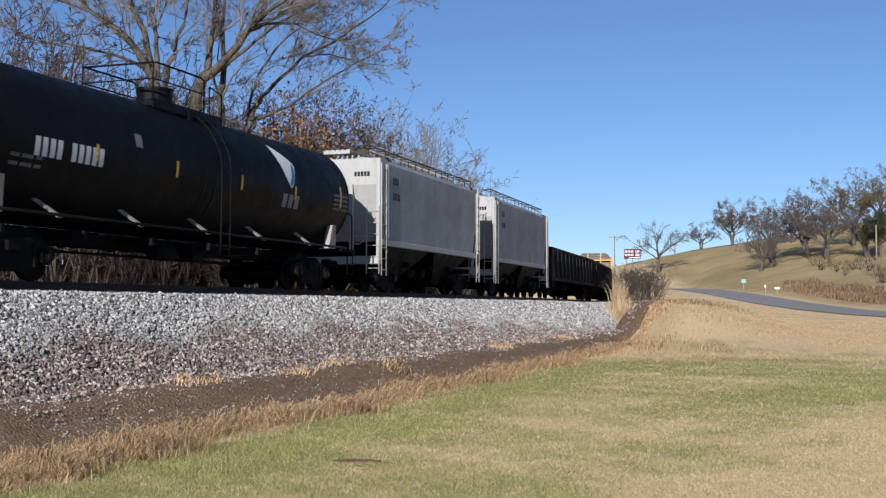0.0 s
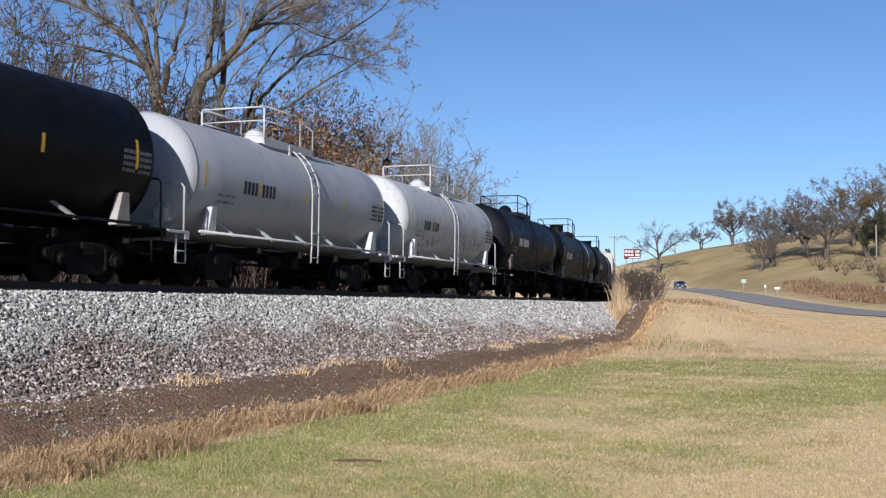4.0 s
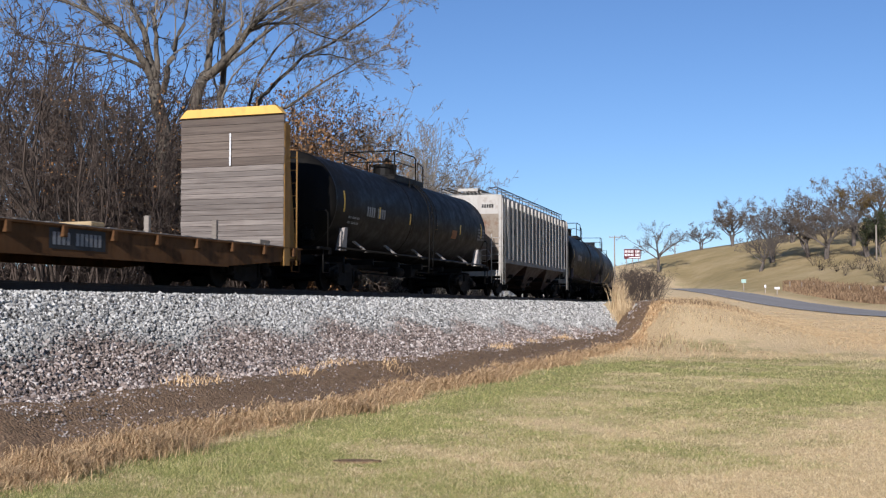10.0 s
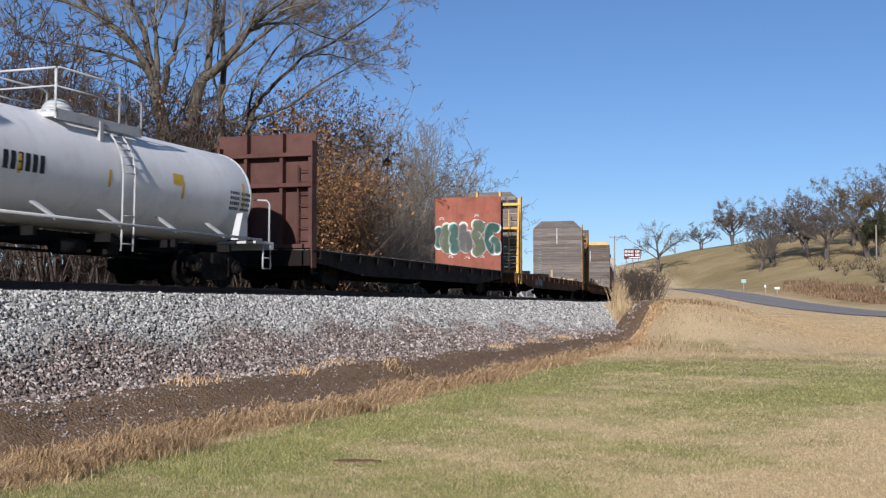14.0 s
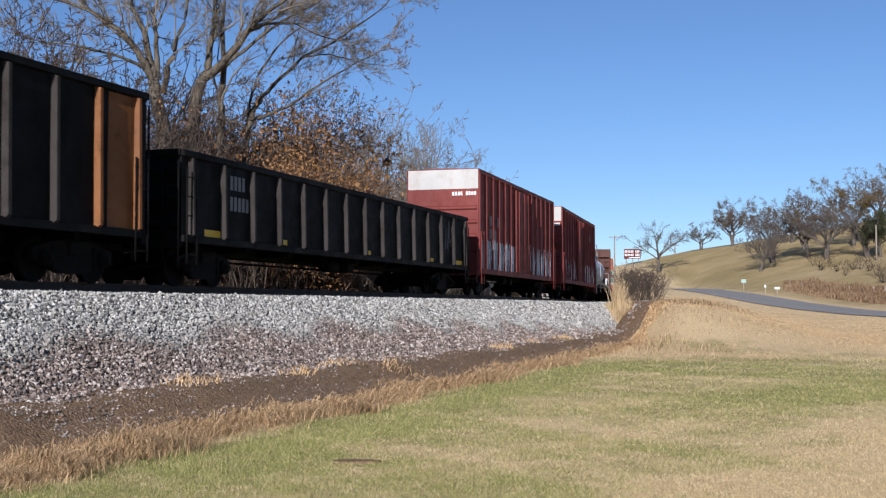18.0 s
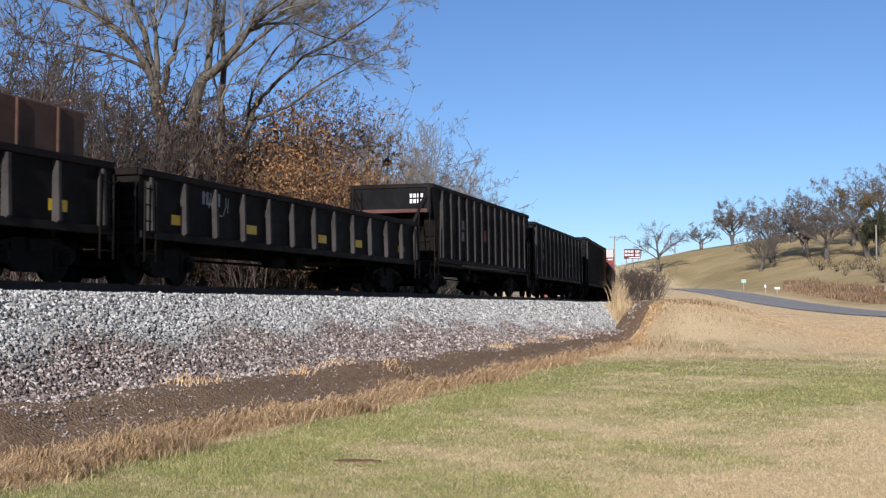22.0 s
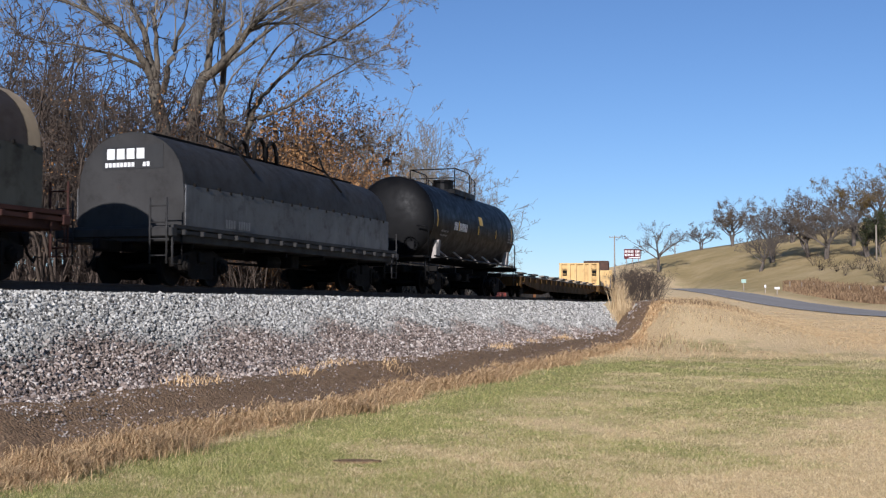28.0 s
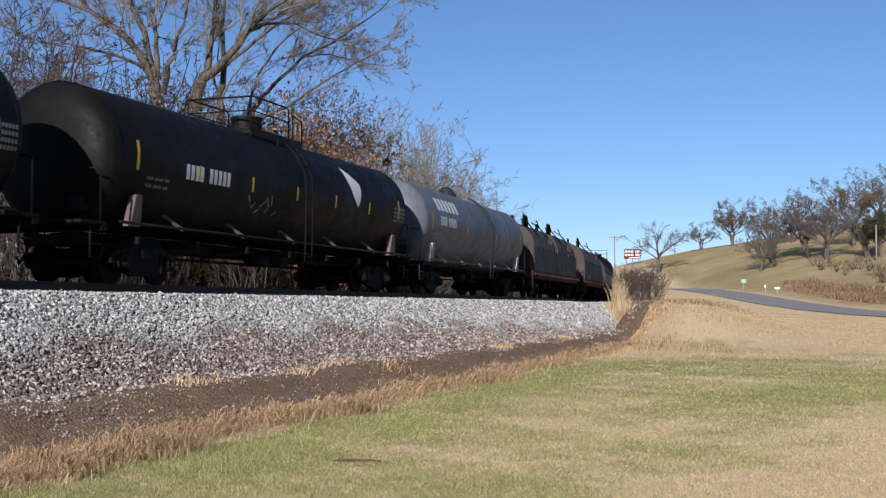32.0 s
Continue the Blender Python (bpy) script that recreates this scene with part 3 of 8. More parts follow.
# ---- track ----
def rails():
    prof = [(-0.07, -0.17), (0.07, -0.17), (0.07, -0.155), (0.012, -0.14), (0.012, -0.045), (0.036, -0.035), (0.036, -0.006), (0.028, 0.0), (-0.028, 0.0), (-0.036, -0.006), (-0.036, -0.035), (-0.012, -0.045), (-0.012, -0.14), (-0.07, -0.155)]
    track = thing("railway_track", "single railway track on timber ties", "track")
    track["kind"] = "structure"
    for side in (-0.755, 0.755):
        ss = np.arange(-80, 210, 2.0)
        vs, fs = [], []
        for s in ss:
            for u, w in prof:
                x, y, _ = on_track(s, side + u)
                vs.append((float(x), float(y), RAIL + w))
        m = len(prof)
        for i in range(len(ss) - 1):
            for k in range(m):
                fs.append((i * m + k, i * m + (k + 1) % m, (i + 1) * m + (k + 1) % m, (i + 1) * m + k))
        part("rail", Build().add(vs, fs), M["rail"], track, "worn steel rail")
    tie = Build().box(-0.115, 0.115, -1.3, 1.3, -0.18, 0, 0.012).mesh("tie")
    for i in range(190):
        s = 8 + i * 0.53
        x, y, h = on_track(s)
        part("tie", tie, M["tie"], track, at=pose(float(x), float(y), RAIL - 0.172, 0, 0, 90 - math.degrees(h)))


rails()


# ---- road ----
def road():
    ys = np.concatenate([np.arange(-600, 60, 40), np.arange(60, 420, 4)])
    def ribbon(name, x0, x1, dz, material, label, parent=None):
        xs = np.linspace(x0, x1, 5)
        V = [(x, y, float(field(y)) + EYE + dz - 0.02 * abs(x - 48.5)) for y in ys for x in xs]
        F = [(i * 5 + k, i * 5 + k + 1, (i + 1) * 5 + k + 1, (i + 1) * 5 + k) for i in range(len(ys) - 1) for k in range(4)]
        me = fast_mesh(name, V, F, True)
        me.materials.append(material)
        ob = new(name, me)
        if parent:
            ob.parent = parent
            ob["label"] = label
            return ob
        return tagged(ob, label, "road", kind="structure")
    r = ribbon("road", 44.3, 52.7, 0.16, M["road"], "worn grey two-lane asphalt road")
    ribbon("edge_line", 45.0, 45.12, 0.172, M["line"], "white edge line", r)
    ribbon("edge_line", 51.9, 52.02, 0.172, M["line"], "white edge line", r)


road()


# ---- plants ----
def grow(g, limbs, levels, out, leaf_at=None, leaves=None, up=0.25, lean=(0, 0, 0), twig=0.004, ang=(0.35, 0.95), ratio=(0.28, 0.62), first=True, thin=1.0):
    """Branches from limbs (points, r0, r1): each bears side branches, down to twigs. Segments of the side branches go to out as (p, q, r0, r1, sides)."""
    for pts, r0, r1, level in limbs:
        m = len(pts) - 1
        for i in range(0 if first else m):
            a, b = r0 + (r1 - r0) * i / m, r0 + (r1 - r0) * (i + 1) / m
            out.append((pts[i], pts[i + 1], a, b, 7 if a > 0.12 else 5 if a > 0.035 else 3))
        if level >= levels[0]:
            if leaves is not None:
                for p in pts[1:]:
                    if g.random() < leaf_at:
                        leaves.append(p)
            continue
        length = sum(np.linalg.norm(pts[i + 1] - pts[i]) for i in range(m))
        count = levels[1][level]
        kids = []
        for c in range(count):
            u = g.uniform(0.22, 1.0) if level else g.uniform(0.3, 1.0)
            k = min(int(u * m), m - 1)
            p = pts[k] + (pts[k + 1] - pts[k]) * (u * m - k)
            d = pts[k + 1] - pts[k]
            d = d / (np.linalg.norm(d) + 1e-9)
            v = g.normal(0, 1, 3)
            v -= v.dot(d) * d
            v /= np.linalg.norm(v) + 1e-9
            turn = g.uniform(*ang)
            d2 = d * math.cos(turn) + v * math.sin(turn) + np.array([lean[0], lean[1], up + lean[2]]) * g.uniform(0.2, 1)
            d2 /= np.linalg.norm(d2)
            ln = length * g.uniform(*ratio) * (1.15 - 0.55 * u)
            rr = max(twig, (r0 + (r1 - r0) * u) * g.uniform(0.4, 0.65) * thin)
            seg = 4 if level == 0 else 3 if level == 1 else 2
            q = [p]
            for t in range(seg):
                d2 = d2 + g.normal(0, 0.2, 3) + np.array([0, 0, 0.06 * up])
                d2 /= np.linalg.norm(d2)
                q.append(q[-1] + d2 * ln / seg)
            kids.append((q, rr, max(twig * 0.7, rr * 0.3), level + 1))
        grow(g, kids, levels, out, leaf_at, leaves, up, lean, twig, ang, ratio, False, thin)


def limbs_mesh(name, segs):
    """Tapered tubes of the segments as one mesh."""
    allv, quads, o = [], [], 0
    for sides in (7, 5, 3):
        sel = [q for q in segs if q[4] == sides]
        if not sel:
            continue
        P, Q = np.array([q[0] for q in sel]), np.array([q[1] for q in sel])
        R0, R1 = np.array([q[2] for q in sel]), np.array([q[3] for q in sel])
        d = Q - P
        d /= np.linalg.norm(d, axis=1)[:, None] + 1e-9
        ref = np.where(np.abs(d[:, 2:3]) < 0.9, np.array([[0, 0, 1.0]]), np.array([[1.0, 0, 0]]))
        u = np.cross(d, ref)
        u /= np.linalg.norm(u, axis=1)[:, None]
        w = np.cross(d, u)
        g = 2 * np.pi * np.arange(sides) / sides
        ring = np.cos(g)[None, :, None] * u[:, None] + np.sin(g)[None, :, None] * w[:, None]
        V = np.concatenate([P[:, None] + R0[:, None, None] * ring, Q[:, None] + R1[:, None, None] * ring], 1)
        k = np.arange(sides)
        q4 = np.stack([k, (k + 1) % sides, sides + (k + 1) % sides, sides + k], 1)
        quads.append((o + np.arange(len(sel))[:, None, None] * 2 * sides + q4[None]).reshape(-1, 4))
        allv.append(V.reshape(-1, 3))
        o += len(sel) * 2 * sides
    return fast_mesh(name, np.concatenate(allv), np.concatenate(quads), True)


def chain_mesh(name, chains, sides=9, root=False):
    """Tapered tubes along whole limbs (points, r0, r1); with root they all spring from one stool."""
    b = Build()
    if root:
        b.v.append((0.0, 0.0, -0.25))
    for pts, r0, r1 in chains:
        o = len(b.v)
        b.tube(pts, r0, sides, r1, caps=not root)
        if root:
            b.f += [(0, o + (k + 1) % sides, o + k) for k in range(sides)]
            b.s += [True] * sides
    return b.mesh(name)


def leaf_mesh(name, g, pts, size, each=3, spread=0.25):
    P = np.repeat(np.array(pts), each, 0)
    k = len(P)
    P = P + g.normal(0, spread, P.shape)
    a, b = g.normal(0, 1, (k, 3)), g.normal(0, 1, (k, 3))
    a /= np.linalg.norm(a, axis=1)[:, None]
    b -= (a * b).sum(1)[:, None] * a
    b /= np.linalg.norm(b, axis=1)[:, None]
    s = size * g.lognormal(0, 0.3, k)[:, None]
    V = np.stack([P - a * s, P + b * s * 0.55, P + a * s, P - b * s * 0.55], 1).reshape(-1, 3)
    return fast_mesh(name, V, np.arange(k * 4).reshape(-1, 4))


def stem(g, base, d, ln, seg, wob=0.12, curl=0.0):
    d = np.array(d, float)
    d /= np.linalg.norm(d)
    q = [np.array(base, float)]
    for i in range(seg):
        d = d + g.normal(0, wob, 3) + np.array([0, 0, curl])
        d /= np.linalg.norm(d)
        q.append(q[-1] + d * ln / seg)
    return q


def ground_at(x, y):
    return float(terrain(np.array([float(x)]), np.array([float(y)]))[0]) + EYE


def plant(name, label, chains, segs, material, twigmat, category="tree", group="", leaves=None, leafmat=None, at=None):
    """A tree: each trunk and main limb a part, the finer branches one crown."""
    t = thing(name, label, category, group, at)
    for pts, r0, r1, order in chains:
        part("trunk" if order == 9 else "limb", chain_mesh("limb", [(pts, r0, r1)]), material, t)
    part("crown", limbs_mesh("crown", segs), twigmat, t)["kind"] = "stuff"
    if leaves is not None:
        part("foliage", leaves, leafmat, t, "dry leaves")["kind"] = "stuff"
    return t


# ---- the big cottonwoods behind the track ----
def big_tree(x, y, limbs, seed, label, leaf=0.04):
    g = np.random.default_rng(seed)
    z0 = ground_at(x, y)
    start = []
    for pts, r0, r1, order in limbs:
        p = [np.array(q, float) for q in pts]
        fine = [p[0]]
        for i in range(len(p) - 1):
            for t in (0.33, 0.66, 1.0):
                fine.append(p[i] + (p[i + 1] - p[i]) * t + g.normal(0, 0.05, 3) * (t < 1) * np.array([1, 1, 0.5]))
        start.append((fine, r0 * 1.18, r1 * (1.1 if order == 9 else 0.55), order))
    segs, lv = [], []
    grow(g, start, (4, (14, 10, 6, 5)), segs, 0.012, lv, 0.16, twig=0.0075, ang=(0.25, 0.75), ratio=(0.25, 0.52), thin=0.72)
    t = plant("cottonwood", label, start, segs, M["barkpale"], M["barktwig"], "tree", "tall bare trees behind the track", leaf_mesh("leaves", g, lv, leaf, 1, 0.05), M["leafbrown"], at=pose(x, y, z0))
    return t


def at_n(s, n):
    x, y, _ = on_track(s, n)
    return float(x), float(y)


# offsets in metres: right, away, up from the foot of the trunk
big_tree(-11.77, 50.3, [
    ([(0.0, 0, 1.55), (-0.05, 0, 5.62), (-0.12, 0, 7.84), (-0.43, 0, 9.09), (-0.62, 0, 9.93)], 0.300, 0.220, 9),
    ([(-0.62, 0, 9.88), (-0.88, -0.2, 10.6), (-1.3, -0.5, 11.21), (-1.88, -0.9, 11.92), (-2.97, -1.4, 12.59), (-4.47, -1.8, 13.0), (-5.78, -2, 13.34)], 0.170, 0.040, 0),
    ([(-0.62, 0, 9.93), (-0.89, 0.3, 11.06), (-1.16, 0.6, 12.17), (-1.77, 0.9, 13.21), (-2.34, 1.2, 14.44), (-2.84, 1.4, 15.84)], 0.160, 0.050, 0),
    ([(-0.53, 0, 9.69), (-0.5, 0.2, 10.92), (-0.6, 0.5, 11.95), (-0.87, 0.8, 12.99), (-0.53, 1.0, 14.26), (-0.45, 1.2, 15.78)], 0.120, 0.040, 0),
    ([(-0.19, 0, 9.33), (0.07, -0.3, 10.39), (0.4, -0.5, 11.13), (0.87, -0.8, 12.13), (1.05, -1, 13.26), (0.98, -1.2, 14.84)], 0.130, 0.040, 0),
    ([(-0.79, -0.1, 10.43), (-1.18, -0.6, 10.52), (-2.04, -1, 10.82), (-3.42, -1.3, 11.13), (-4.85, -1.5, 11.25), (-6.24, -1.7, 11.64)], 0.075, 0.025, 0),
], 11, "tall bare cottonwood with several pale trunks")
big_tree(-11.04, 51.6, [
    ([(0.0, 0, 1.58), (0.07, 0, 5.51), (0.12, 0, 8.33), (0.25, 0, 9.58), (0.44, 0, 10.17)], 0.280, 0.220, 9),
    ([(0.39, 0, 10.12), (0.67, 0.2, 10.82), (0.78, 0.4, 12.0), (0.89, 0.6, 14.01), (0.98, 0.8, 16.3)], 0.180, 0.070, 0),
    ([(0.44, 0, 10.17), (1.19, -0.3, 10.65), (1.76, -0.5, 11.22), (2.59, -0.8, 12.19), (3.5, -1.1, 12.94), (4.55, -1.4, 13.63), (5.96, -1.7, 14.6)], 0.190, 0.060, 0),
    ([(1.24, 0.6, 1.59), (1.21, 0.6, 6.56), (1.24, 0.6, 8.92), (1.31, 0.6, 10.53), (1.24, 0.7, 12.34), (1.3, 0.8, 14.06), (1.49, 1, 16.11)], 0.190, 0.070, 0),
    ([(2.38, -0.7, 12.02), (3.28, -0.4, 12.58), (4.59, -0.2, 12.65), (6.09, 0, 12.03), (7.5, 0.2, 11.83)], 0.065, 0.020, 0),
    ([(0.91, 0.1, 10.43), (2.22, 0.8, 11.69), (3.91, 1.2, 13.16), (5.88, 1.6, 14.39), (7.63, 1.9, 15.11)], 0.085, 0.025, 0),
    ([(0.27, 0, 9.19), (1.11, -0.4, 8.75), (1.85, -0.6, 8.24)], 0.040, 0.020, 1),
], 12, "tall bare cottonwood leaning over the track bed")
big_tree(-9.32, 54.6, [
    ([(0.0, 0, 1.59), (0.08, 0, 6.01), (0.29, 0, 8.6), (0.49, 0, 9.51)], 0.140, 0.120, 9),
    ([(0.49, 0, 9.43), (0.89, 0.1, 10.13), (1.66, 0.2, 10.93), (2.78, 0.2, 12.02), (4.56, 0.1, 12.89), (6.31, 0, 14.11), (7.14, 0, 15.1)], 0.100, 0.025, 0),
    ([(0.39, 0, 8.99), (1.23, -0.4, 9.19), (2.22, -0.7, 9.52), (3.71, -1, 10.49), (5.49, -1.3, 11.5), (7.07, -1.5, 12.07)], 0.085, 0.020, 0),
    ([(0.31, 0, 8.73), (0.31, 0.5, 9.99), (0.65, 0.8, 11.36), (1.53, 1.1, 12.74), (2.82, 1.4, 14.14), (4.14, 1.6, 15.39)], 0.080, 0.020, 0),
    ([(2.78, 0.2, 12.02), (3.99, 0.4, 12.19), (5.41, 0.6, 11.84), (6.85, 0.8, 11.67)], 0.040, 0.015, 1),
], 13, "bare slanting tree with long fine branches")


# ---- thicket of bare shrubs behind the track ----
def shrub_kind(seed, h, stems, spread, leafy, levels=(3, (10, 6, 4)), r=0.032):
    g = np.random.default_rng(seed)
    start = []
    for i in range(stems):
        a = g.uniform(0, 6.283)
        d = (math.cos(a) * spread * g.uniform(0.2, 1), math.sin(a) * spread * g.uniform(0.2, 1), 1)
        ln = h * g.uniform(0.7, 1.05)
        start.append((stem(g, (math.cos(a) * 0.3 * g.random(), math.sin(a) * 0.3 * g.random(), -0.1), d, ln, 8, 0.13, 0.03), r * g.uniform(0.7, 1.2), 0.006, 0))
    segs, lv = [], []
    grow(g, start, levels, segs, leafy, lv, 0.22, twig=0.0062, ang=(0.45, 1.25), ratio=(0.16, 0.42))
    return chain_mesh("stem", [q[:3] for q in start], 5, True), limbs_mesh("crown", segs), (leaf_mesh("leaves", g, lv, 0.031, 8, 0.26) if leafy > 0 and lv else None)


KINDS = [shrub_kind(21, 5.2, 7, 0.45, 0.0), shrub_kind(22, 4.2, 9, 0.6, 0.0), shrub_kind(23, 6.6, 5, 0.35, 0.008, r=0.05), shrub_kind(24, 4.6, 7, 0.5, 0.30), shrub_kind(25, 7.5, 6, 0.4, 0.0, r=0.06), shrub_kind(26, 2.2, 14, 0.8, 0.0, (2, (7, 5))), shrub_kind(27, 6.0, 11, 0.55, 0.0, (3, (11, 7, 5)), r=0.045)]
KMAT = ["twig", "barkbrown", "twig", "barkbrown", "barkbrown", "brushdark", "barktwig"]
KLAB = ["bare brown shrub in the thicket", "dense bare bush with grey-brown twigs", "slender bare sapling with a few dry leaves", "young oak holding rust-brown leaves", "bare grey multi-stemmed tree", "low tangle of dead grey brush", "bare pale tree with many upswept branches"]
for (bm_, tm_, lm_), mt in zip(KINDS, KMAT):
    bm_.materials.append(M[mt])
    tm_.materials.append(M[mt])
    if lm_:
        lm_.materials.append(M["leafbrown"])


def shrub(k, x, y, size, turn, group="thicket behind the track"):
    t = thing(["shrub", "bush", "sapling", "oak_sapling", "thicket_tree", "brush", "bare_tree"][k], KLAB[k], ["shrub", "bush", "tree", "tree", "tree", "brush", "tree"][k], group, pose(x, y, ground_at(x, y), 0, 0, turn) @ Matrix.Scale(size, 4))
    part("stem", KINDS[k][0], M["twig"], t)
    part("crown", KINDS[k][1], M["twig"], t)
    if KINDS[k][2]:
        part("foliage", KINDS[k][2], M["leafbrown"], t, "rust-brown dry leaves")


def top_line(px):
    return np.interp(px, [-200, 0, 150, 300, 450, 600, 700, 780, 860, 900, 1000, 1085], [50, 75, 115, 195, 205, 200, 222, 250, 340, 410, 428, 432])


def thicket():
    """Bare woodland along the far side of the line, lower in front, taller behind."""
    g = np.random.default_rng(41)
    HK = [4.6, 3.5, 6.0, 4.0, 7.2, 1.9, 5.6]
    def put(k, s, n, share):
        x, y = at_n(s, n)
        px = 784 + 2102.6 * x / y
        if px < -160:
            return
        if px > 575:
            if px < 905 and g.random() < 0.55:
                return
            k = 6 if px < 905 or k in (2, 3) else k
        if k == 3 and not 300 < px < 610:
            k = 1
        h = (544 - float(top_line(px))) / 2102.6 * y + 0.1
        shrub(k, x, y, max(0.35, min(3.0, h * share / HK[k])), g.uniform(0, 360))
    for i in range(84):
        s = 31 + 66 * (i + g.uniform(-0.5, 0.5)) / 84
        oak = 38 < s < 76 and g.random() < 0.5
        put(3 if oak else int(g.choice([0, 1, 0, 2])), s, -g.uniform(6.5, 12), g.uniform(0.45, 0.82))
    for i in range(58):
        s = 36 + 82 * (i + g.uniform(-0.5, 0.5)) / 58
        oak = 45 < s < 75 and g.random() < 0.2
        put(3 if oak else int(g.choice([4, 2, 4, 0])), s, -g.uniform(11, 20), g.uniform(0.7, 1.02))
    for i in range(34):
        s = 33 + 30 * (i + g.uniform(-0.5, 0.5)) / 34
        put(int(g.choice([0, 1, 2])), s, -g.uniform(9, 19), g.uniform(0.8, 1.08))
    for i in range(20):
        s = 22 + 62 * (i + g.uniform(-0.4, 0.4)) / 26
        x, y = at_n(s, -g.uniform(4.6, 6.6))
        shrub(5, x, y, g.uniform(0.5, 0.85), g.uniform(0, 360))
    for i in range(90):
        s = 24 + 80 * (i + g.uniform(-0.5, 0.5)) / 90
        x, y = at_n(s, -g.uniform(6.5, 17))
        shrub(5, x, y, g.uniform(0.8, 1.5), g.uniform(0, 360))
    for i in range(22):
        s = 120 + 150 * (i + g.uniform(-0.4, 0.4)) / 22
        put(4, s, -g.uniform(12, 30), g.uniform(0.85, 1.0))


thicket()


# ---- trees on the hill ----
def hill_tree(px, Y, h, seed, label, leafmat=None, leafy=0.0, stems=1, spread=0.25, size=0.13, name="hill_tree", wide=1.0):
    g = np.random.default_rng(seed)
    x = px * Y
    z = ground_at(x, Y)
    start = []
    th = h * 0.28
    for i in range(stems):
        a = g.uniform(0, 6.283)
        d = (math.cos(a) * 0.25 * (stems > 1), math.sin(a) * 0.25 * (stems > 1), 1)
        tr = stem(g, (0.3 * i, 0, -0.3), d, th, 4, 0.06)
        segs0 = (tr, h * 0.027, h * 0.020, 9)
        start.append(segs0)
        for j in range(7):
            b = 6.283 * (j + g.uniform(-0.3, 0.3)) / 7
            dd = (math.cos(b) * g.uniform(0.3, 1.35) * wide, math.sin(b) * g.uniform(0.3, 1.35) * wide, 1)
            start.append((stem(g, tr[-1 - (j % 2)], dd, h * g.uniform(0.42, 0.74), 6, 0.15, 0.02), h * 0.0115, 0.022, 0))
    segs, lv = [], []
    grow(g, [q for q in start if q[3] == 0], (3, (10, 8, 5)), segs, leafy * 0.34, lv, 0.12, twig=0.021, ang=(0.35, 1.05), ratio=(0.25, 0.5))
    lm = leaf_mesh("leaves", g, lv, size, 5, 0.30) if leafy and lv else None
    plant(name, label, start, segs, M["barkfar"], M["barkfar"], "tree", "trees on the hill", lm, M[leafmat] if leafmat else None, at=pose(x, Y, z))


def slope(px):
    return (px - 784) / 2102.6


hill_tree(slope(1166), 300, 16.5, 51, "bare spreading tree beside a billboard", stems=1, wide=1.05)
hill_tree(slope(1241), 335, 9.5, 52, "small round bare tree on the ridge", stems=2, wide=1.5)
hill_tree(slope(1296), 330, 14.5, 53, "tree on the ridge with sparse brown leaves", "leafdun", 0.30, stems=2)
hill_tree(slope(1366), 262, 14.5, 54, "nearly bare grey tree on the hillside", "leafdun", 0.05, stems=2)
hill_tree(slope(1345), 250, 11, 64, "small bare tree on the hillside", stems=2)
hill_tree(slope(1430), 256, 15.5, 55, "hillside tree with russet leaves", "leafdun", 0.32, stems=2)
hill_tree(slope(1462), 245, 13, 56, "bare low-branched hillside tree", stems=2)
hill_tree(slope(1512), 258, 17.5, 57, "hillside tree with olive-brown leaves", "leafolive", 0.55)
hill_tree(slope(1555), 262, 19.5, 58, "tall bare tree at the edge of a wood", "leafdun", 0.25)
hill_tree(slope(1590), 250, 18.5, 59, "tall tree with dull brown leaves", "leafolive", 0.4)
hill_tree(slope(1535), 232, 12, 60, "bare tree above a brushy fence line", stems=2)
hill_tree(slope(1480), 300, 14, 61, "bare tree behind the fence line", stems=1)
hill_tree(slope(1560), 226, 9, 62, "dark evergreen cedar at the wood edge", "leafgreen", 0.9, name="cedar")
hill_tree(slope(1402), 300, 13, 63, "bare tree high on the hillside", stems=2)


# ---- railway wagons: x forward, y to the left, z up from the rail; built about their middle ----
SHARED = {}


def shared(key, make):
    if key not in SHARED:
        SHARED[key] = make()
    return SHARED[key]


def wheel_mesh():
    b = Build()
    prof = [(-0.07, 0.10), (-0.07, 0.18), (-0.05, 0.36), (-0.065, 0.40), (-0.065, 0.425), (0.045, 0.42), (0.055, 0.448), (0.08, 0.448), (0.08, 0.38), (0.04, 0.34), (0.05, 0.18), (0.09, 0.16), (0.09, 0.10)]
    vs, fs, m = [], [], 22
    for y, r in prof:
        for k in range(m):
            a = 2 * math.pi * k / m
            vs.append((r * math.cos(a), y, r * math.sin(a)))
    for i in range(len(prof) - 1):
        fs += [(i * m + k, i * m + (k + 1) % m, (i + 1) * m + (k + 1) % m, (i + 1) * m + k) for k in range(m)]
    b.add(vs, fs, True)
    return fix_normals(b.mesh("wheel"))


def sideframe_mesh():
    b = Build()
    top = [(-1.22, 0.62), (-1.22, 0.42), (-1.02, 0.36), (-0.78, 0.36), (-0.62, 0.22), (-0.40, 0.16), (0.40, 0.16), (0.62, 0.22), (0.78, 0.36), (1.02, 0.36), (1.22, 0.42), (1.22, 0.62), (0.95, 0.70), (0.45, 0.80), (-0.45, 0.80), (-0.95, 0.70)]
    b.prism([(x, z) for x, z in top], "y", -0.07, 0.07)
    for sgn in (-1, 1):
        b.prism([(sgn * 0.88 + 0.17 * math.cos(a * 0.785), 0.46 + 0.17 * math.sin(a * 0.785)) for a in range(8)], "y", -0.15, 0.12)
        b.box(sgn * 0.62 - 0.05, sgn * 0.62 + 0.05, -0.11, 0.11, 0.24, 0.70, 0.015)
    return fix_normals(b.mesh("sideframe"))


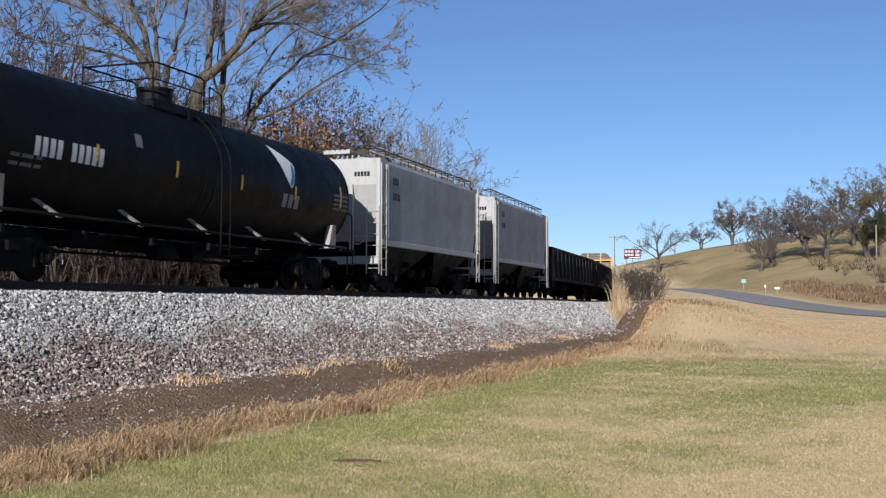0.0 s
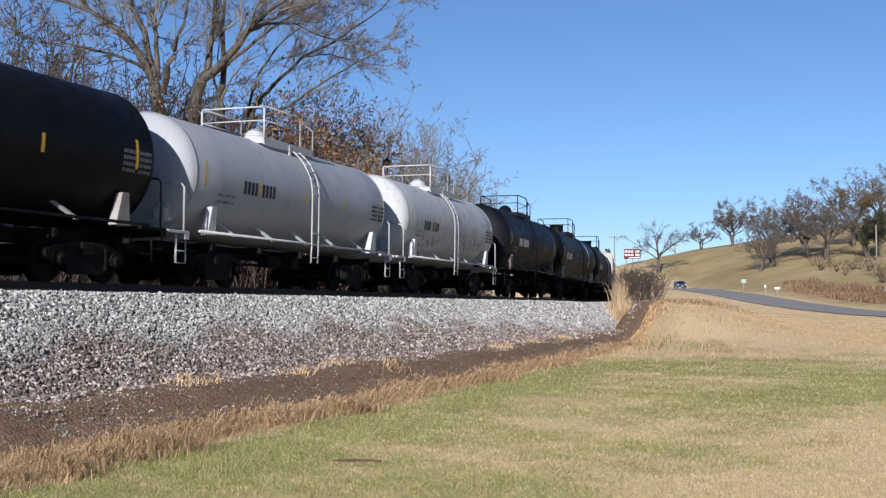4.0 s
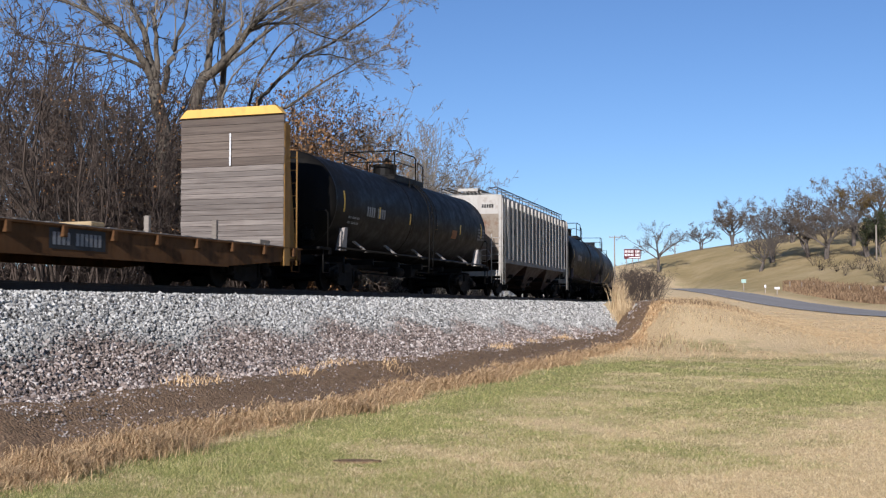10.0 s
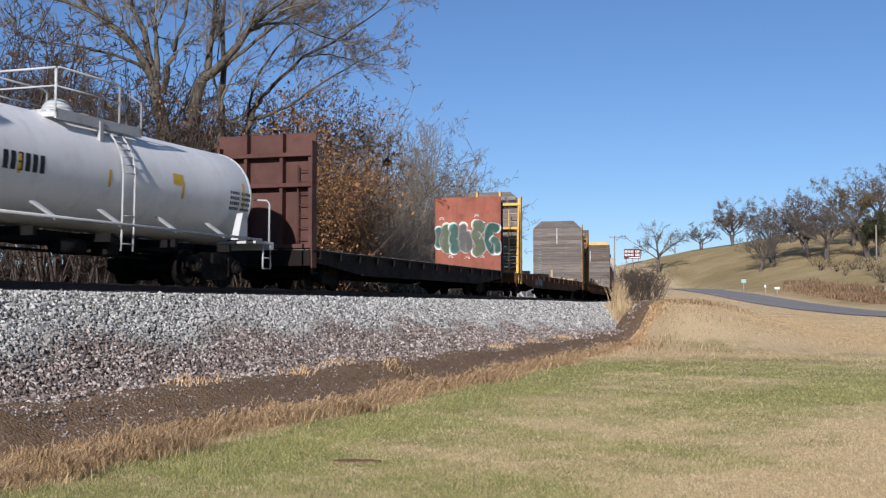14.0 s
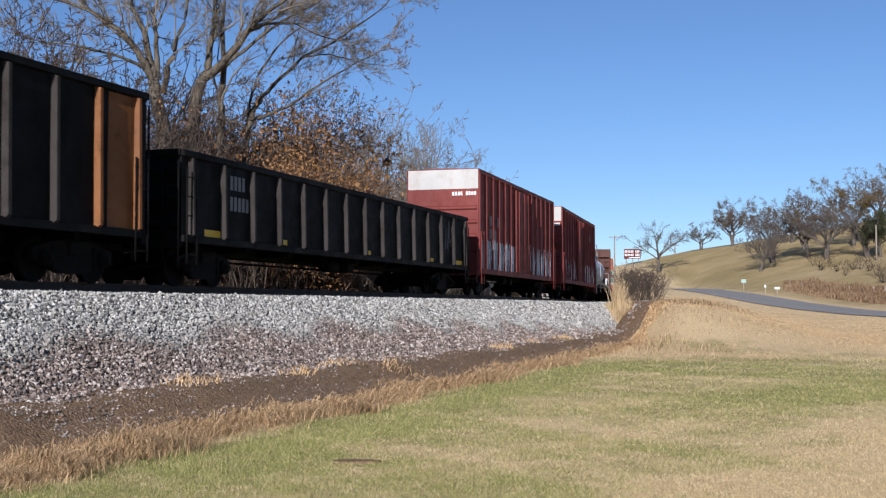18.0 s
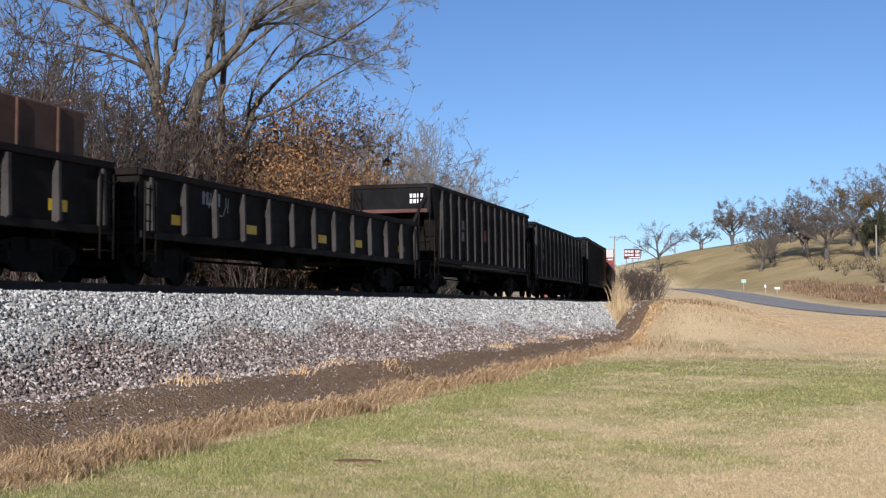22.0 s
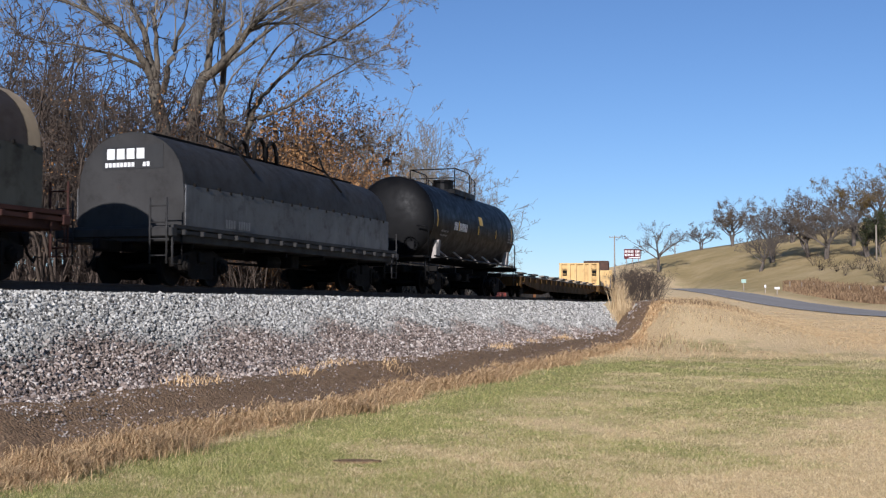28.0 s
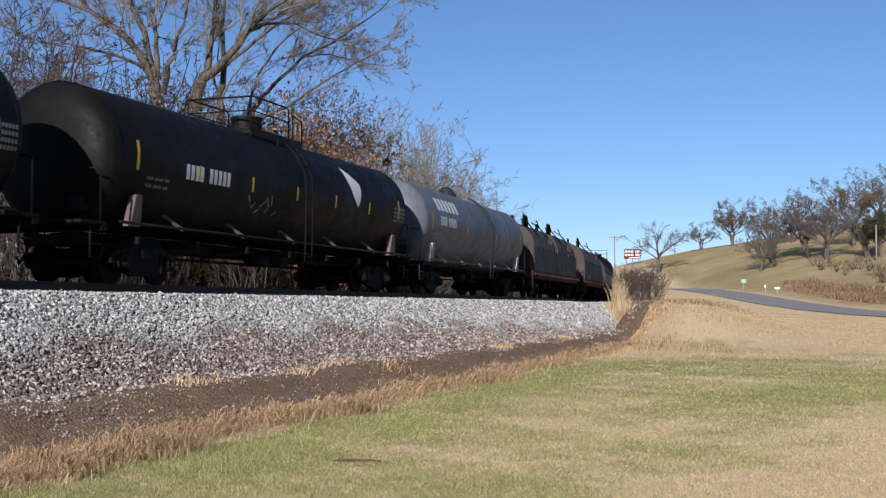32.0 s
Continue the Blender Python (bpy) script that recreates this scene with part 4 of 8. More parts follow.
def spring_mesh():
    b = Build()
    for x in (-0.24, 0.0, 0.24):
        pts = [(x + 0.075 * math.cos(a * 0.9), 0.075 * math.sin(a * 0.9), 0.24 + 0.012 * a) for a in range(26)]
        b.tube(pts, 0.016, 4)
    return fix_normals(b.mesh("spring"))


def bolster_mesh():
    b = Build()
    b.box(-0.2, 0.2, -1.15, 1.15, 0.52, 0.80, 0.03)
    b.box(-0.33, 0.33, -0.33, 0.33, 0.78, 0.90, 0.03)
    b.box(-0.82, 0.82, -0.06, 0.06, 0.40, 0.52, 0.02)
    for sgn in (-1, 1):
        b.box(sgn * 0.40 - 0.05, sgn * 0.40 + 0.05, -0.95, 0.95, 0.30, 0.44, 0.02)
    return fix_normals(b.mesh("bolster"))


def axle_mesh():
    return fix_normals(Build().tube([(0, -1.05, 0), (0, 1.05, 0)], 0.085, 10).mesh("axle"))


def bearing_mesh():
    b = Build()
    b.tube([(0, -0.10, 0), (0, 0.06, 0)], 0.115, 10)
    b.tube([(0, -0.14, 0), (0, -0.10, 0)], 0.075, 8)
    return fix_normals(b.mesh("bearing_cap"))


def truck(car, x):
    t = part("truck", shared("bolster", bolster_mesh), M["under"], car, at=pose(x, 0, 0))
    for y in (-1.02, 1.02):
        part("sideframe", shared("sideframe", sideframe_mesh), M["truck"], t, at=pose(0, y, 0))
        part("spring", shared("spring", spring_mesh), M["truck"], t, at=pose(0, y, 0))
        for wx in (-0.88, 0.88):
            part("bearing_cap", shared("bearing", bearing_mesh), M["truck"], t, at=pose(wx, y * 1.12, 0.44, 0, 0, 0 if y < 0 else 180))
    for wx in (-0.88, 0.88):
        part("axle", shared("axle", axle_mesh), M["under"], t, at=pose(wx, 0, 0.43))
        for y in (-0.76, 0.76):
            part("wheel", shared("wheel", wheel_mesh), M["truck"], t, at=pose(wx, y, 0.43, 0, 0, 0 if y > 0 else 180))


def running_gear(car, L, over=0.55, inset=1.9):
    for sgn in (-1, 1):
        truck(car, sgn * (L / 2 - inset))
        b = Build()
        b.box(-0.45, 0.12, -0.10, 0.10, 0.74, 0.98, 0.03)
        b.box(0.08, 0.42, -0.14, 0.12, 0.72, 1.0, 0.05)
        b.box(0.28, 0.50, 0.06, 0.18, 0.74, 0.98, 0.03)
        part("coupler", shared("coupler", lambda: fix_normals(b.mesh("coupler"))), M["truck"], car, at=pose(sgn * (L / 2 + over - 0.28), 0, 0, 0, 0, 0 if sgn > 0 else 180))
        h = Build().tube([(0, -0.25, 0.9), (0.14, -0.28, 0.55), (0.3, -0.3, 0.38), (0.42, -0.25, 0.5)], 0.03, 6)
        part("air_hose", shared("hose", lambda: fix_normals(h.mesh("air_hose"))), M["under"], car, at=pose(sgn * (L / 2 + over - 0.3), 0, 0, 0, 0, 0 if sgn > 0 else 180))


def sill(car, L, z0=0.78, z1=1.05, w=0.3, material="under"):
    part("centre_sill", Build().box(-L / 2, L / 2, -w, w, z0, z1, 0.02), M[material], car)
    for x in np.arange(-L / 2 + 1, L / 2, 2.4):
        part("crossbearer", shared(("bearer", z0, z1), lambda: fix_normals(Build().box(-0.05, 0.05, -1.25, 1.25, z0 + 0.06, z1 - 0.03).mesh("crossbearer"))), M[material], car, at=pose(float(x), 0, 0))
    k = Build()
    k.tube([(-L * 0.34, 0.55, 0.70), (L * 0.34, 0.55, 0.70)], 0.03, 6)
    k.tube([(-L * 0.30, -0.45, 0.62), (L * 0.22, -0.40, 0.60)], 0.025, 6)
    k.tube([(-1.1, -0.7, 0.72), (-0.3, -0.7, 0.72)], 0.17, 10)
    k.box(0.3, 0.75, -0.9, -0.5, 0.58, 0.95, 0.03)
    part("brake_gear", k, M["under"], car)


def grab(pts, r=0.022, sides=6):
    return Build().tube(pts, r, sides)


class Skin:
    """A place on the near and far side of a wagon to which decals are laid: a cylinder, or a flat side when R is 0."""

    def __init__(self, R, zc, y=1.5):
        self.R, self.zc, self.y = R, zc, y

    def at(self, x, v, off):
        if self.R:
            a = v / self.R
            return (x, -(self.R + off) * math.cos(a), self.zc + (self.R + off) * math.sin(a))
        return (x, -(self.y + off), self.zc + v)

    def patch(self, b, x0, x1, v0, v1, off=0.006):
        """A thin plate from x0 to x1 and heights v0 to v1 along the skin."""
        n = max(1, int(abs(v1 - v0) / 0.12)) if self.R else 1
        for i in range(n):
            a, c = v0 + (v1 - v0) * i / n, v0 + (v1 - v0) * (i + 1) / n
            vs = [self.at(x0, a, off), self.at(x1, a, off), self.at(x1, c, off), self.at(x0, c, off)]
            b.add(vs, [(0, 1, 2, 3)])
        return b

    def poly(self, b, pts, off=0.006):
        """A flat shape of points (x, v), laid on the skin in strips."""
        v0, v1 = min(p[1] for p in pts), max(p[1] for p in pts)

        def span(v):
            xs = []
            for (xa, va), (xb, vb) in zip(pts, pts[1:] + pts[:1]):
                if (va - v) * (vb - v) <= 0 and va != vb:
                    xs.append(xa + (xb - xa) * (v - va) / (vb - va))
            return (min(xs), max(xs)) if xs else (pts[0][0], pts[0][0])
        n = 12
        for i in range(n):
            a, c = v0 + (v1 - v0) * (i + 0.001) / n, v0 + (v1 - v0) * (i + 0.999) / n
            (xa, xb), (xc, xd) = span(a), span(c)
            b.add([self.at(xa, a, off), self.at(xb, a, off), self.at(xd, c, off), self.at(xc, c, off)], [(0, 1, 2, 3)])
        return b

    def bars(self, b, x, v, h, pattern, off=0.006, wide=0.58):
        """A row of plain bars for writing: X a letter, a space a gap. Starts at x and runs forward."""
        for ch in pattern:
            if ch != " ":
                self.patch(b, x, x + h * wide * 0.66, v, v + h, off)
            x += h * wide
        return b

    def scrawl(self, b, x, v, w, h, seed, off=0.007, r=0.042):
        """A loose sprayed scribble of short strokes."""
        g = random.Random(seed)
        for i in range(7):
            p = [(x + w * (i + g.uniform(-0.2, 0.9)) / 7, v + h * g.random()) for _ in range(3)]
            for (xa, va), (xb, vb) in zip(p, p[1:]):
                dx, dv = xb - xa, vb - va
                ln = math.hypot(dx, dv) + 1e-6
                ox, ov = -dv / ln * r / 2, dx / ln * r / 2
                b.add([self.at(xa + ox, va + ov, off), self.at(xa - ox, va - ov, off), self.at(xb - ox, vb - ov, off), self.at(xb + ox, vb + ov, off)], [(0, 1, 2, 3)])
        return b


def lettering(car, sk, x, v, h, pattern, material, label, off=0.006, wide=0.58):
    """A row of plain bars for writing, each its own part: X a letter, a space a gap."""
    for ch in pattern:
        if ch != " ":
            part("letter", sk.patch(Build(), x, x + h * wide * 0.68, v, v + h, off), material, car, label)
        x += h * wide


def tank_car(L, R=1.53, zc=2.66, body="black", trim=None, bracket="bracket", label="black tank wagon with yellow reflector marks", head=0.5, text=(), strips=5, leaf=None, bands=(), platform=True, dome="drum", ladder=0.35, stencil=True, patch=(), endpatch=None, spray=(), railing_long=1.5, textmat="decal", name="tank_wagon"):
    car = thing(name, label, "tank wagon", "goods train")
    trim = trim or body
    sk = Skin(R, zc)
    x0, x1 = -L / 2 + 0.15, L / 2 - 0.15
    prof = []
    for k in range(9):
        a = math.pi / 2 * k / 8
        prof.append((x0 - head * math.cos(a) + 0.0, max(0.001, R * math.sin(a) ** 0.8)))
    for x in np.linspace(x0, x1, 9)[1:-1]:
        prof.append((float(x), R))
    for k in range(9):
        a = math.pi / 2 * (1 - k / 8)
        prof.append((x1 + head * math.cos(a), max(0.001, R * math.sin(a) ** 0.8)))
    part("tank", Build().lathe_x(prof, zc, 48), M[body], car)
    for bx in (x0, *bands, x1):
        part("weld_band", Build().lathe_x([(bx - 0.05, R), (bx - 0.04, R + 0.009), (bx + 0.04, R + 0.009), (bx + 0.05, R)], zc, 48), M[body], car)
    # side pipe rail and its brackets
    zr = zc - R * 0.93
    for y in (-1.5, 1.5):
        part("side_rail", grab([(-L / 2 + 0.2, y, zr), (L / 2 - 0.2, y, zr)], 0.035), M[trim], car)
        for i in range(5):
            x = -L / 2 + L * (0.16 + 0.17 * i)
            b = Build().add([(x, y, zr - 0.03), (x + 0.12, y, zr - 0.03), (x - 0.22, y * 0.78, zr + 0.30), (x - 0.34, y * 0.78, zr + 0.30), (x, y * 0.96, zr - 0.05), (x + 0.12, y * 0.96, zr - 0.05), (x - 0.22, y * 0.74, zr + 0.28), (x - 0.34, y * 0.74, zr + 0.28)], [(0, 1, 2, 3), (4, 7, 6, 5), (0, 4, 5, 1), (1, 5, 6, 2), (2, 6, 7, 3), (3, 7, 4, 0)])
            part("rail_bracket", b, M[bracket], car)
        for sgn in (-1, 1):
            xb = sgn * (L / 2 - 1.15)
            b = Build().add([(xb - 0.05, y * 0.93, zr - 0.05), (xb + 0.42 * -sgn * -1, y * 0.93, zr - 0.05), (xb + 0.30 * sgn, y * 0.97, zr + 0.62), (xb + 0.08 * sgn, y * 0.97, zr + 0.62), (xb - 0.05, y * 0.80, zr - 0.05), (xb + 0.42 * sgn, y * 0.80, zr - 0.05), (xb + 0.30 * sgn, y * 0.86, zr + 0.60), (xb + 0.08 * sgn, y * 0.86, zr + 0.60)], [(0, 1, 2, 3), (4, 7, 6, 5), (0, 4, 5, 1), (1, 5, 6, 2), (2, 6, 7, 3), (3, 7, 4, 0)])
            part("saddle_plate", b, M[bracket], car)
    # end platforms, hand irons and steps
    for sgn in (-1, 1):
        xe = sgn * (L / 2 + 0.35)
        part("end_platform", Build().box(xe - 0.75, xe + 0.12, -1.5, 1.5, zr - 0.10, zr - 0.03, 0.01).box(xe - 0.08, xe + 0.1, -1.5, 1.5, zr - 0.22, zr - 0.1), M["under"] if trim in ("black", "brownblack", "navy", "charcoal") else M[trim], car)
        for y in (-1.45, 1.45):
            ya = y * 0.72
            part("hand_iron", grab([(xe - 0.05, y, zr - 0.05), (xe - 0.05, y, zr + 0.95), (xe - 0.1, y * 0.97, zr + 1.03), (xe - 0.10, ya, zr + 1.05), (xe - 0.10, ya * 0.98, zr + 0.1)][:4], 0.026), M[trim], car)
            part("step", Build().tube([(xe - 0.38, y, zr - 0.05), (xe - 0.38, y, 0.48), (xe + 0.02, y, 0.48), (xe + 0.02, y, zr - 0.05)], 0.025, 5).tube([(xe - 0.38, y, 0.75), (xe + 0.02, y, 0.75)], 0.02, 5), M[trim], car)
    b = Build()
    for k in range(16):
        a, c = k * 0.3927, (k + 1) * 0.3927
        b.tube([(0, 0.26 * math.cos(a), 0.26 * math.sin(a)), (0, 0.26 * math.cos(c), 0.26 * math.sin(c))], 0.018, 4)
    b.tube([(0, -0.26, 0), (0, 0.26, 0)], 0.015, 4).tube([(0, 0, -0.26), (0, 0, 0.26)], 0.015, 4).box(-0.02, 0.3, -0.14, 0.14, -0.2, 0.1, 0.02)
    part("brake_wheel", b, M[trim], car, at=pose(-L / 2 - 0.3, -0.75, zr + 0.42))
    # top fittings
    zt = zc + R - 0.10
    if platform:
        p = Build()
        for k in range(9):
            part("walk_plank", Build().box(-railing_long, railing_long, -0.92 + 0.205 * k, -0.80 + 0.205 * k, zt, zt + 0.04), M[trim], car)
        p.box(-railing_long, -railing_long + 0.06, -0.95, 0.95, zt - 0.10, zt + 0.05).box(railing_long - 0.06, railing_long, -0.95, 0.95, zt - 0.10, zt + 0.05)
        for y in (-0.93, 0.93):
            p.box(-railing_long, railing_long, y - 0.02, y + 0.02, zt - 0.14, zt + 0.06)
            p.box(-0.06, 0.06, y - 0.04, y + 0.04, zt - 0.42, zt)
        part("walkway", p, M[trim], car)
        rl = railing_long
        for y in (-0.93, 0.93):
            part("railing", Build().tube([(-rl, y, zt), (-rl, y, zt + 0.82), (-rl + 0.1, y, zt + 0.88), (rl * 0.35, y, zt + 0.88), (rl * 0.45, y, zt + 0.82), (rl * 0.45, y, zt)], 0.024, 6).tube([(-rl, y, zt + 0.5), (rl * 0.45, y, zt + 0.5)], 0.018, 5).tube([(rl * 0.62, y, zt), (rl * 0.62, y, zt + 0.72), (rl, y, zt + 0.62), (rl, y, zt)], 0.024, 6), M[trim], car)
        part("railing", Build().tube([(-rl, -0.93, zt + 0.86), (-rl, 0.93, zt + 0.86)], 0.024, 6).tube([(-rl, -0.93, zt + 0.5), (-rl, 0.93, zt + 0.5)], 0.018, 5), M[trim], car)
    m = Build()
    if dome == "drum":
        vs = [(0.42 * math.cos(k * 0.3927), 0.42 * math.sin(k * 0.3927)) for k in range(16)]
        m.prism(vs, "z", zt - 0.1, zt + 0.52).prism([(1.06 * u, 1.06 * w) for u, w in vs], "z", zt + 0.50, zt + 0.56)
        m.box(0.75, 0.95, -0.1, 0.1, zt - 0.05, zt + 0.32, 0.02)
    else:
        for k in range(5):
            r0, r1 = 0.34 * math.cos(k * 0.3), 0.34 * math.cos((k + 1) * 0.3)
            z0, z1 = zt + 0.16 + 0.34 * math.sin(k * 0.3), zt + 0.16 + 0.34 * math.sin((k + 1) * 0.3)
            m.tube([(-0.2, 0, z0), (-0.2, 0, z1)], r0, 16, max(r1, 0.02))
        m.prism([(-0.2 + 0.42 * math.cos(k * 0.3927), 0.42 * math.sin(k * 0.3927)) for k in range(16)], "z", zt - 0.1, zt + 0.17)
        m.box(0.5, 0.75, -0.12, 0.12, zt - 0.05, zt + 0.3, 0.02)
    part("manway", m, M[trim], car)
    # ladder over the curve of the tank
    if ladder is not None:
        for side in (-1, 1):
            b = Build()
            curve = []
            for k in range(9):
                a = 0.35 + (math.pi / 2 - 0.35) * k / 8
                curve.append((side * (R + 0.10) * math.sin(a), zc + (R + 0.10) * math.cos(a)))
            curve += [(side * (R + 0.08), zr - 0.1), (side * (R + 0.06), zr - 0.52)]
            for lx in (ladder, ladder + 0.42):
                b.tube([(lx, y, z) for y, z in curve], 0.022, 5)
            q = b
            for k in range(11):
                u = (k + 0.6) / 11 * (len(curve) - 1)
                i = int(u)
                y, z = [curve[i][d] + (curve[min(i + 1, len(curve) - 1)][d] - curve[i][d]) * (u - i) for d in (0, 1)]
                q.tube([(ladder, y, z), (ladder + 0.42, y, z)], 0.016, 5)
            part("ladder", q, M[trim], car)
    # reflectors, writing, signs
    for i in range(strips):
        x = -L / 2 + L * (0.045 + 0.91 * i / max(1, strips - 1))
        tall = 0.62 if i in (0, strips - 1) else 0.36
        part("reflector", sk.patch(Build(), x, x + 0.09, -0.30, -0.30 + tall), M["reflect"], car, "yellow reflector strip")
    for x, v, h, pat in text:
        lettering(car, sk, x, v, h, pat, M[textmat], "painted letter", wide=0.92 if h > 0.5 else 0.6)
    if stencil:
        b = Build()
        for r_ in range(4):
            sk.bars(b, L / 2 - 1.15, -0.38 + 0.13 * r_, 0.075, "XXXXX XXXXX", wide=1.2)
        part("data_panel", b, M["decaldim"] if body in ("black", "brownblack", "navy", "charcoal", "midgrey") else M["decaldark"], car, "small stencilled data panel")["kind"] = "stuff"
        b = Build()
        for r_ in range(2):
            sk.bars(b, -L / 2 + 1.2, -0.62 + 0.16 * r_, 0.07, "XXXX XXXXX XXX", wide=0.9)
        part("small_print", b, M["decaldim"], car)["kind"] = "stuff"
    if leaf is not None:
        x, v, c1 = leaf
        part("sign_leaf", sk.poly(Build(), [(x - 0.10, v + 1.12), (x + 0.14, v + 1.02), (x + 0.50, v + 0.84), (x + 0.86, v + 0.64), (x + 0.90, v + 0.50), (x + 0.80, v + 0.22), (x + 0.66, v - 0.04), (x + 0.56, v - 0.10), (x + 0.42, v + 0.02), (x + 0.26, v + 0.18), (x + 0.02, v + 0.62), (x - 0.10, v + 1.00)]), M["decal"], car, "white leaf-shaped sign")
        if c1:
            part("sign_leaf", sk.poly(Build(), [(x + 0.46, v + 0.02), (x + 0.62, v + 0.26), (x + 0.72, v + 0.62), (x + 0.84, v + 0.54), (x + 0.80, v + 0.28), (x + 0.66, v + 0.02), (x + 0.56, v - 0.05)], 0.010), M["logoblue"], car, "blue edge of the leaf sign")
            lettering(car, sk, x + 0.12, v - 0.62, 0.36, "XXX", M["decaldim"], "grey painted letter", wide=0.95)
    for x, w, v, h, mt in patch:
        part("paint_patch", sk.patch(Build(), x, x + w, v, v + h), M[mt], car)
    for x, v, w, h, mt, sd in spray:
        part("scribble", sk.scrawl(Build(), x, v, w, h, sd), M[mt], car, "sprayed scribble")
    sill(car, L - 0.6)
    running_gear(car, L, over=0.62, inset=1.75)
    return car


def roofwalk(car, L, z, material, y0=0.0, w=0.45):
    p = Build()
    for k in range(5):
        p.box(-L / 2, L / 2, y0 - w + k * 2 * w / 5, y0 - w + k * 2 * w / 5 + w * 0.28, z, z + 0.035)
    for x in np.arange(-L / 2, L / 2 + 0.1, 1.2):
        p.box(x - 0.03, x + 0.03, y0 - w, y0 + w, z - 0.1, z)
    part("roof_walk", p, M[material], car)


def ladder_on(car, x, y, z0, z1, material, wide=0.42, axis="x", n=7):
    b = Build()
    for k in (0, 1):
        px_, py_ = (x + k * wide, y) if axis == "x" else (x, y + k * wide)
        b.tube([(px_, py_, z0), (px_, py_, z1)], 0.024, 5)
    for i in range(n):
        z = z0 + (z1 - z0) * (i + 0.5) / n
        q = (x + wide, y, z) if axis == "x" else (x, y + wide, z)
        b.tube([(x, y, z), q], 0.016, 5)
    part("ladder", b, M[material], car)


def hopper(L, H, body, endmat, lower, label, ribs=0, bays=2, posts="hopperpale", text=(), stripe=None):
    """Covered hopper: closed body on sloping end sheets, bays below, frames at the ends."""
    car = thing("covered_hopper", label, "hopper wagon", "goods train")
    W, zb, ze = 1.52, 1.62, H - 0.32
    xin = L / 2 - 0.9
    cross = [(-W, zb), (-W, ze), (-W * 0.93, ze + 0.14), (-W * 0.55, H - 0.06), (0, H), (W * 0.55, H - 0.06), (W * 0.93, ze + 0.14), (W, ze), (W, zb)]
    part("body", Build().prism(cross, "x", -xin, xin), M[body], car)
    part("side_sill", Build().box(-L / 2 + 0.3, L / 2 - 0.3, -W - 0.05, -W + 0.06, zb - 0.16, zb + 0.02, 0.01).box(-L / 2 + 0.3, L / 2 - 0.3, W - 0.06, W + 0.05, zb - 0.16, zb + 0.02, 0.01), M[stripe or body], car)
    for sgn in (-1, 1):
        xs, xe = sgn * xin, sgn * (L / 2 - 0.15)
        part("end_sheet", Build().add([(xs, -W + 0.03, zb), (xs, W - 0.03, zb), (xe, W - 0.03, ze - 0.7), (xe, -W + 0.03, ze - 0.7), (xe, W - 0.03, H - 0.18), (xe, -W + 0.03, H - 0.18), (xs, W - 0.03, H - 0.16), (xs, -W + 0.03, H - 0.16)], [(3, 2, 4, 5), (5, 4, 6, 7), (0, 3, 5, 7), (1, 6, 4, 2)]), M[endmat], car)
        part("slope_sheet", Build().add([(xs, -W + 0.03, zb), (xs, W - 0.03, zb), (xe, W - 0.03, ze - 0.7), (xe, -W + 0.03, ze - 0.7)], [(0, 1, 2, 3)]), M["slopesheet" if ribs else endmat], car, "sloping end sheet")
        if ribs:
            for y in (-W + 0.02, W - 0.02):
                part("end_brace", Build().tube([(xe - 0.05 * sgn, y, H - 0.9), (xs + 0.1 * sgn, y * 1.02, 1.75)], 0.045, 5), M["brownhopper"], car)
        for y in (-W + 0.04, W - 0.04):
            part("corner_post", Build().box(xe - 0.06, xe + 0.06, y - 0.07, y + 0.07, 0.95, H - 0.2, 0.012), M[posts], car)
            part("end_strut", Build().tube([(xe, y * 0.99, 2.4), (xs, y * 0.99, 1.25)], 0.05, 5), M[posts], car)
        for y in (-0.55, 0.55):
            part("end_post", Build().box(xe - 0.05, xe + 0.05, y - 0.06, y + 0.06, 1.05, ze - 0.65, 0.01), M[posts], car)
        part("end_beam", Build().box(xe - 0.08, xe + 0.10, -W, W, 0.86, 1.12, 0.02), M[posts], car)
        for y in (-W, W - 0.42):
            ladder_on(car, xe + 0.09 * sgn, y, 0.55, 2.7, posts, axis="y", n=6)
        ladder_on(car, xe - (0.5 if sgn > 0 else 0.05), -W - 0.07, 0.5, H - 0.35, posts, n=10)
        b = Build()
        for k in range(10):
            a, c = k * 0.6283, (k + 1) * 0.6283
            b.tube([(0, 0.27 * math.cos(a), 0.27 * math.sin(a)), (0, 0.27 * math.cos(c), 0.27 * math.sin(c))], 0.018, 4)
        b.tube([(0, -0.27, 0), (0, 0.27, 0)], 0.015, 4)
        if sgn < 0:
            part("brake_wheel", b, M[posts], car, at=pose(xe - 0.12, -0.8, 1.75))
    bay = (2 * xin) / bays
    for i in range(bays):
        c = -xin + bay * (i + 0.5)
        for y0, y1 in ((-W + 0.02, W - 0.02),):
            b = Build().add([(c - bay * 0.49, y0, zb - 0.02), (c + bay * 0.49, y0, zb - 0.02), (c + bay * 0.49, y1, zb - 0.02), (c - bay * 0.49, y1, zb - 0.02), (c - 0.35, y0 * 0.45, 0.42), (c + 0.35, y0 * 0.45, 0.42), (c + 0.35, y1 * 0.45, 0.42), (c - 0.35, y1 * 0.45, 0.42)], [(0, 1, 5, 4), (1, 2, 6, 5), (2, 3, 7, 6), (3, 0, 4, 7), (4, 5, 6, 7), (3, 2, 1, 0)])
            part("bay", b, M[lower], car)
        part("outlet_gate", Build().box(c - 0.4, c + 0.4, -0.75, 0.75, 0.34, 0.46, 0.02), M["truck"], car)
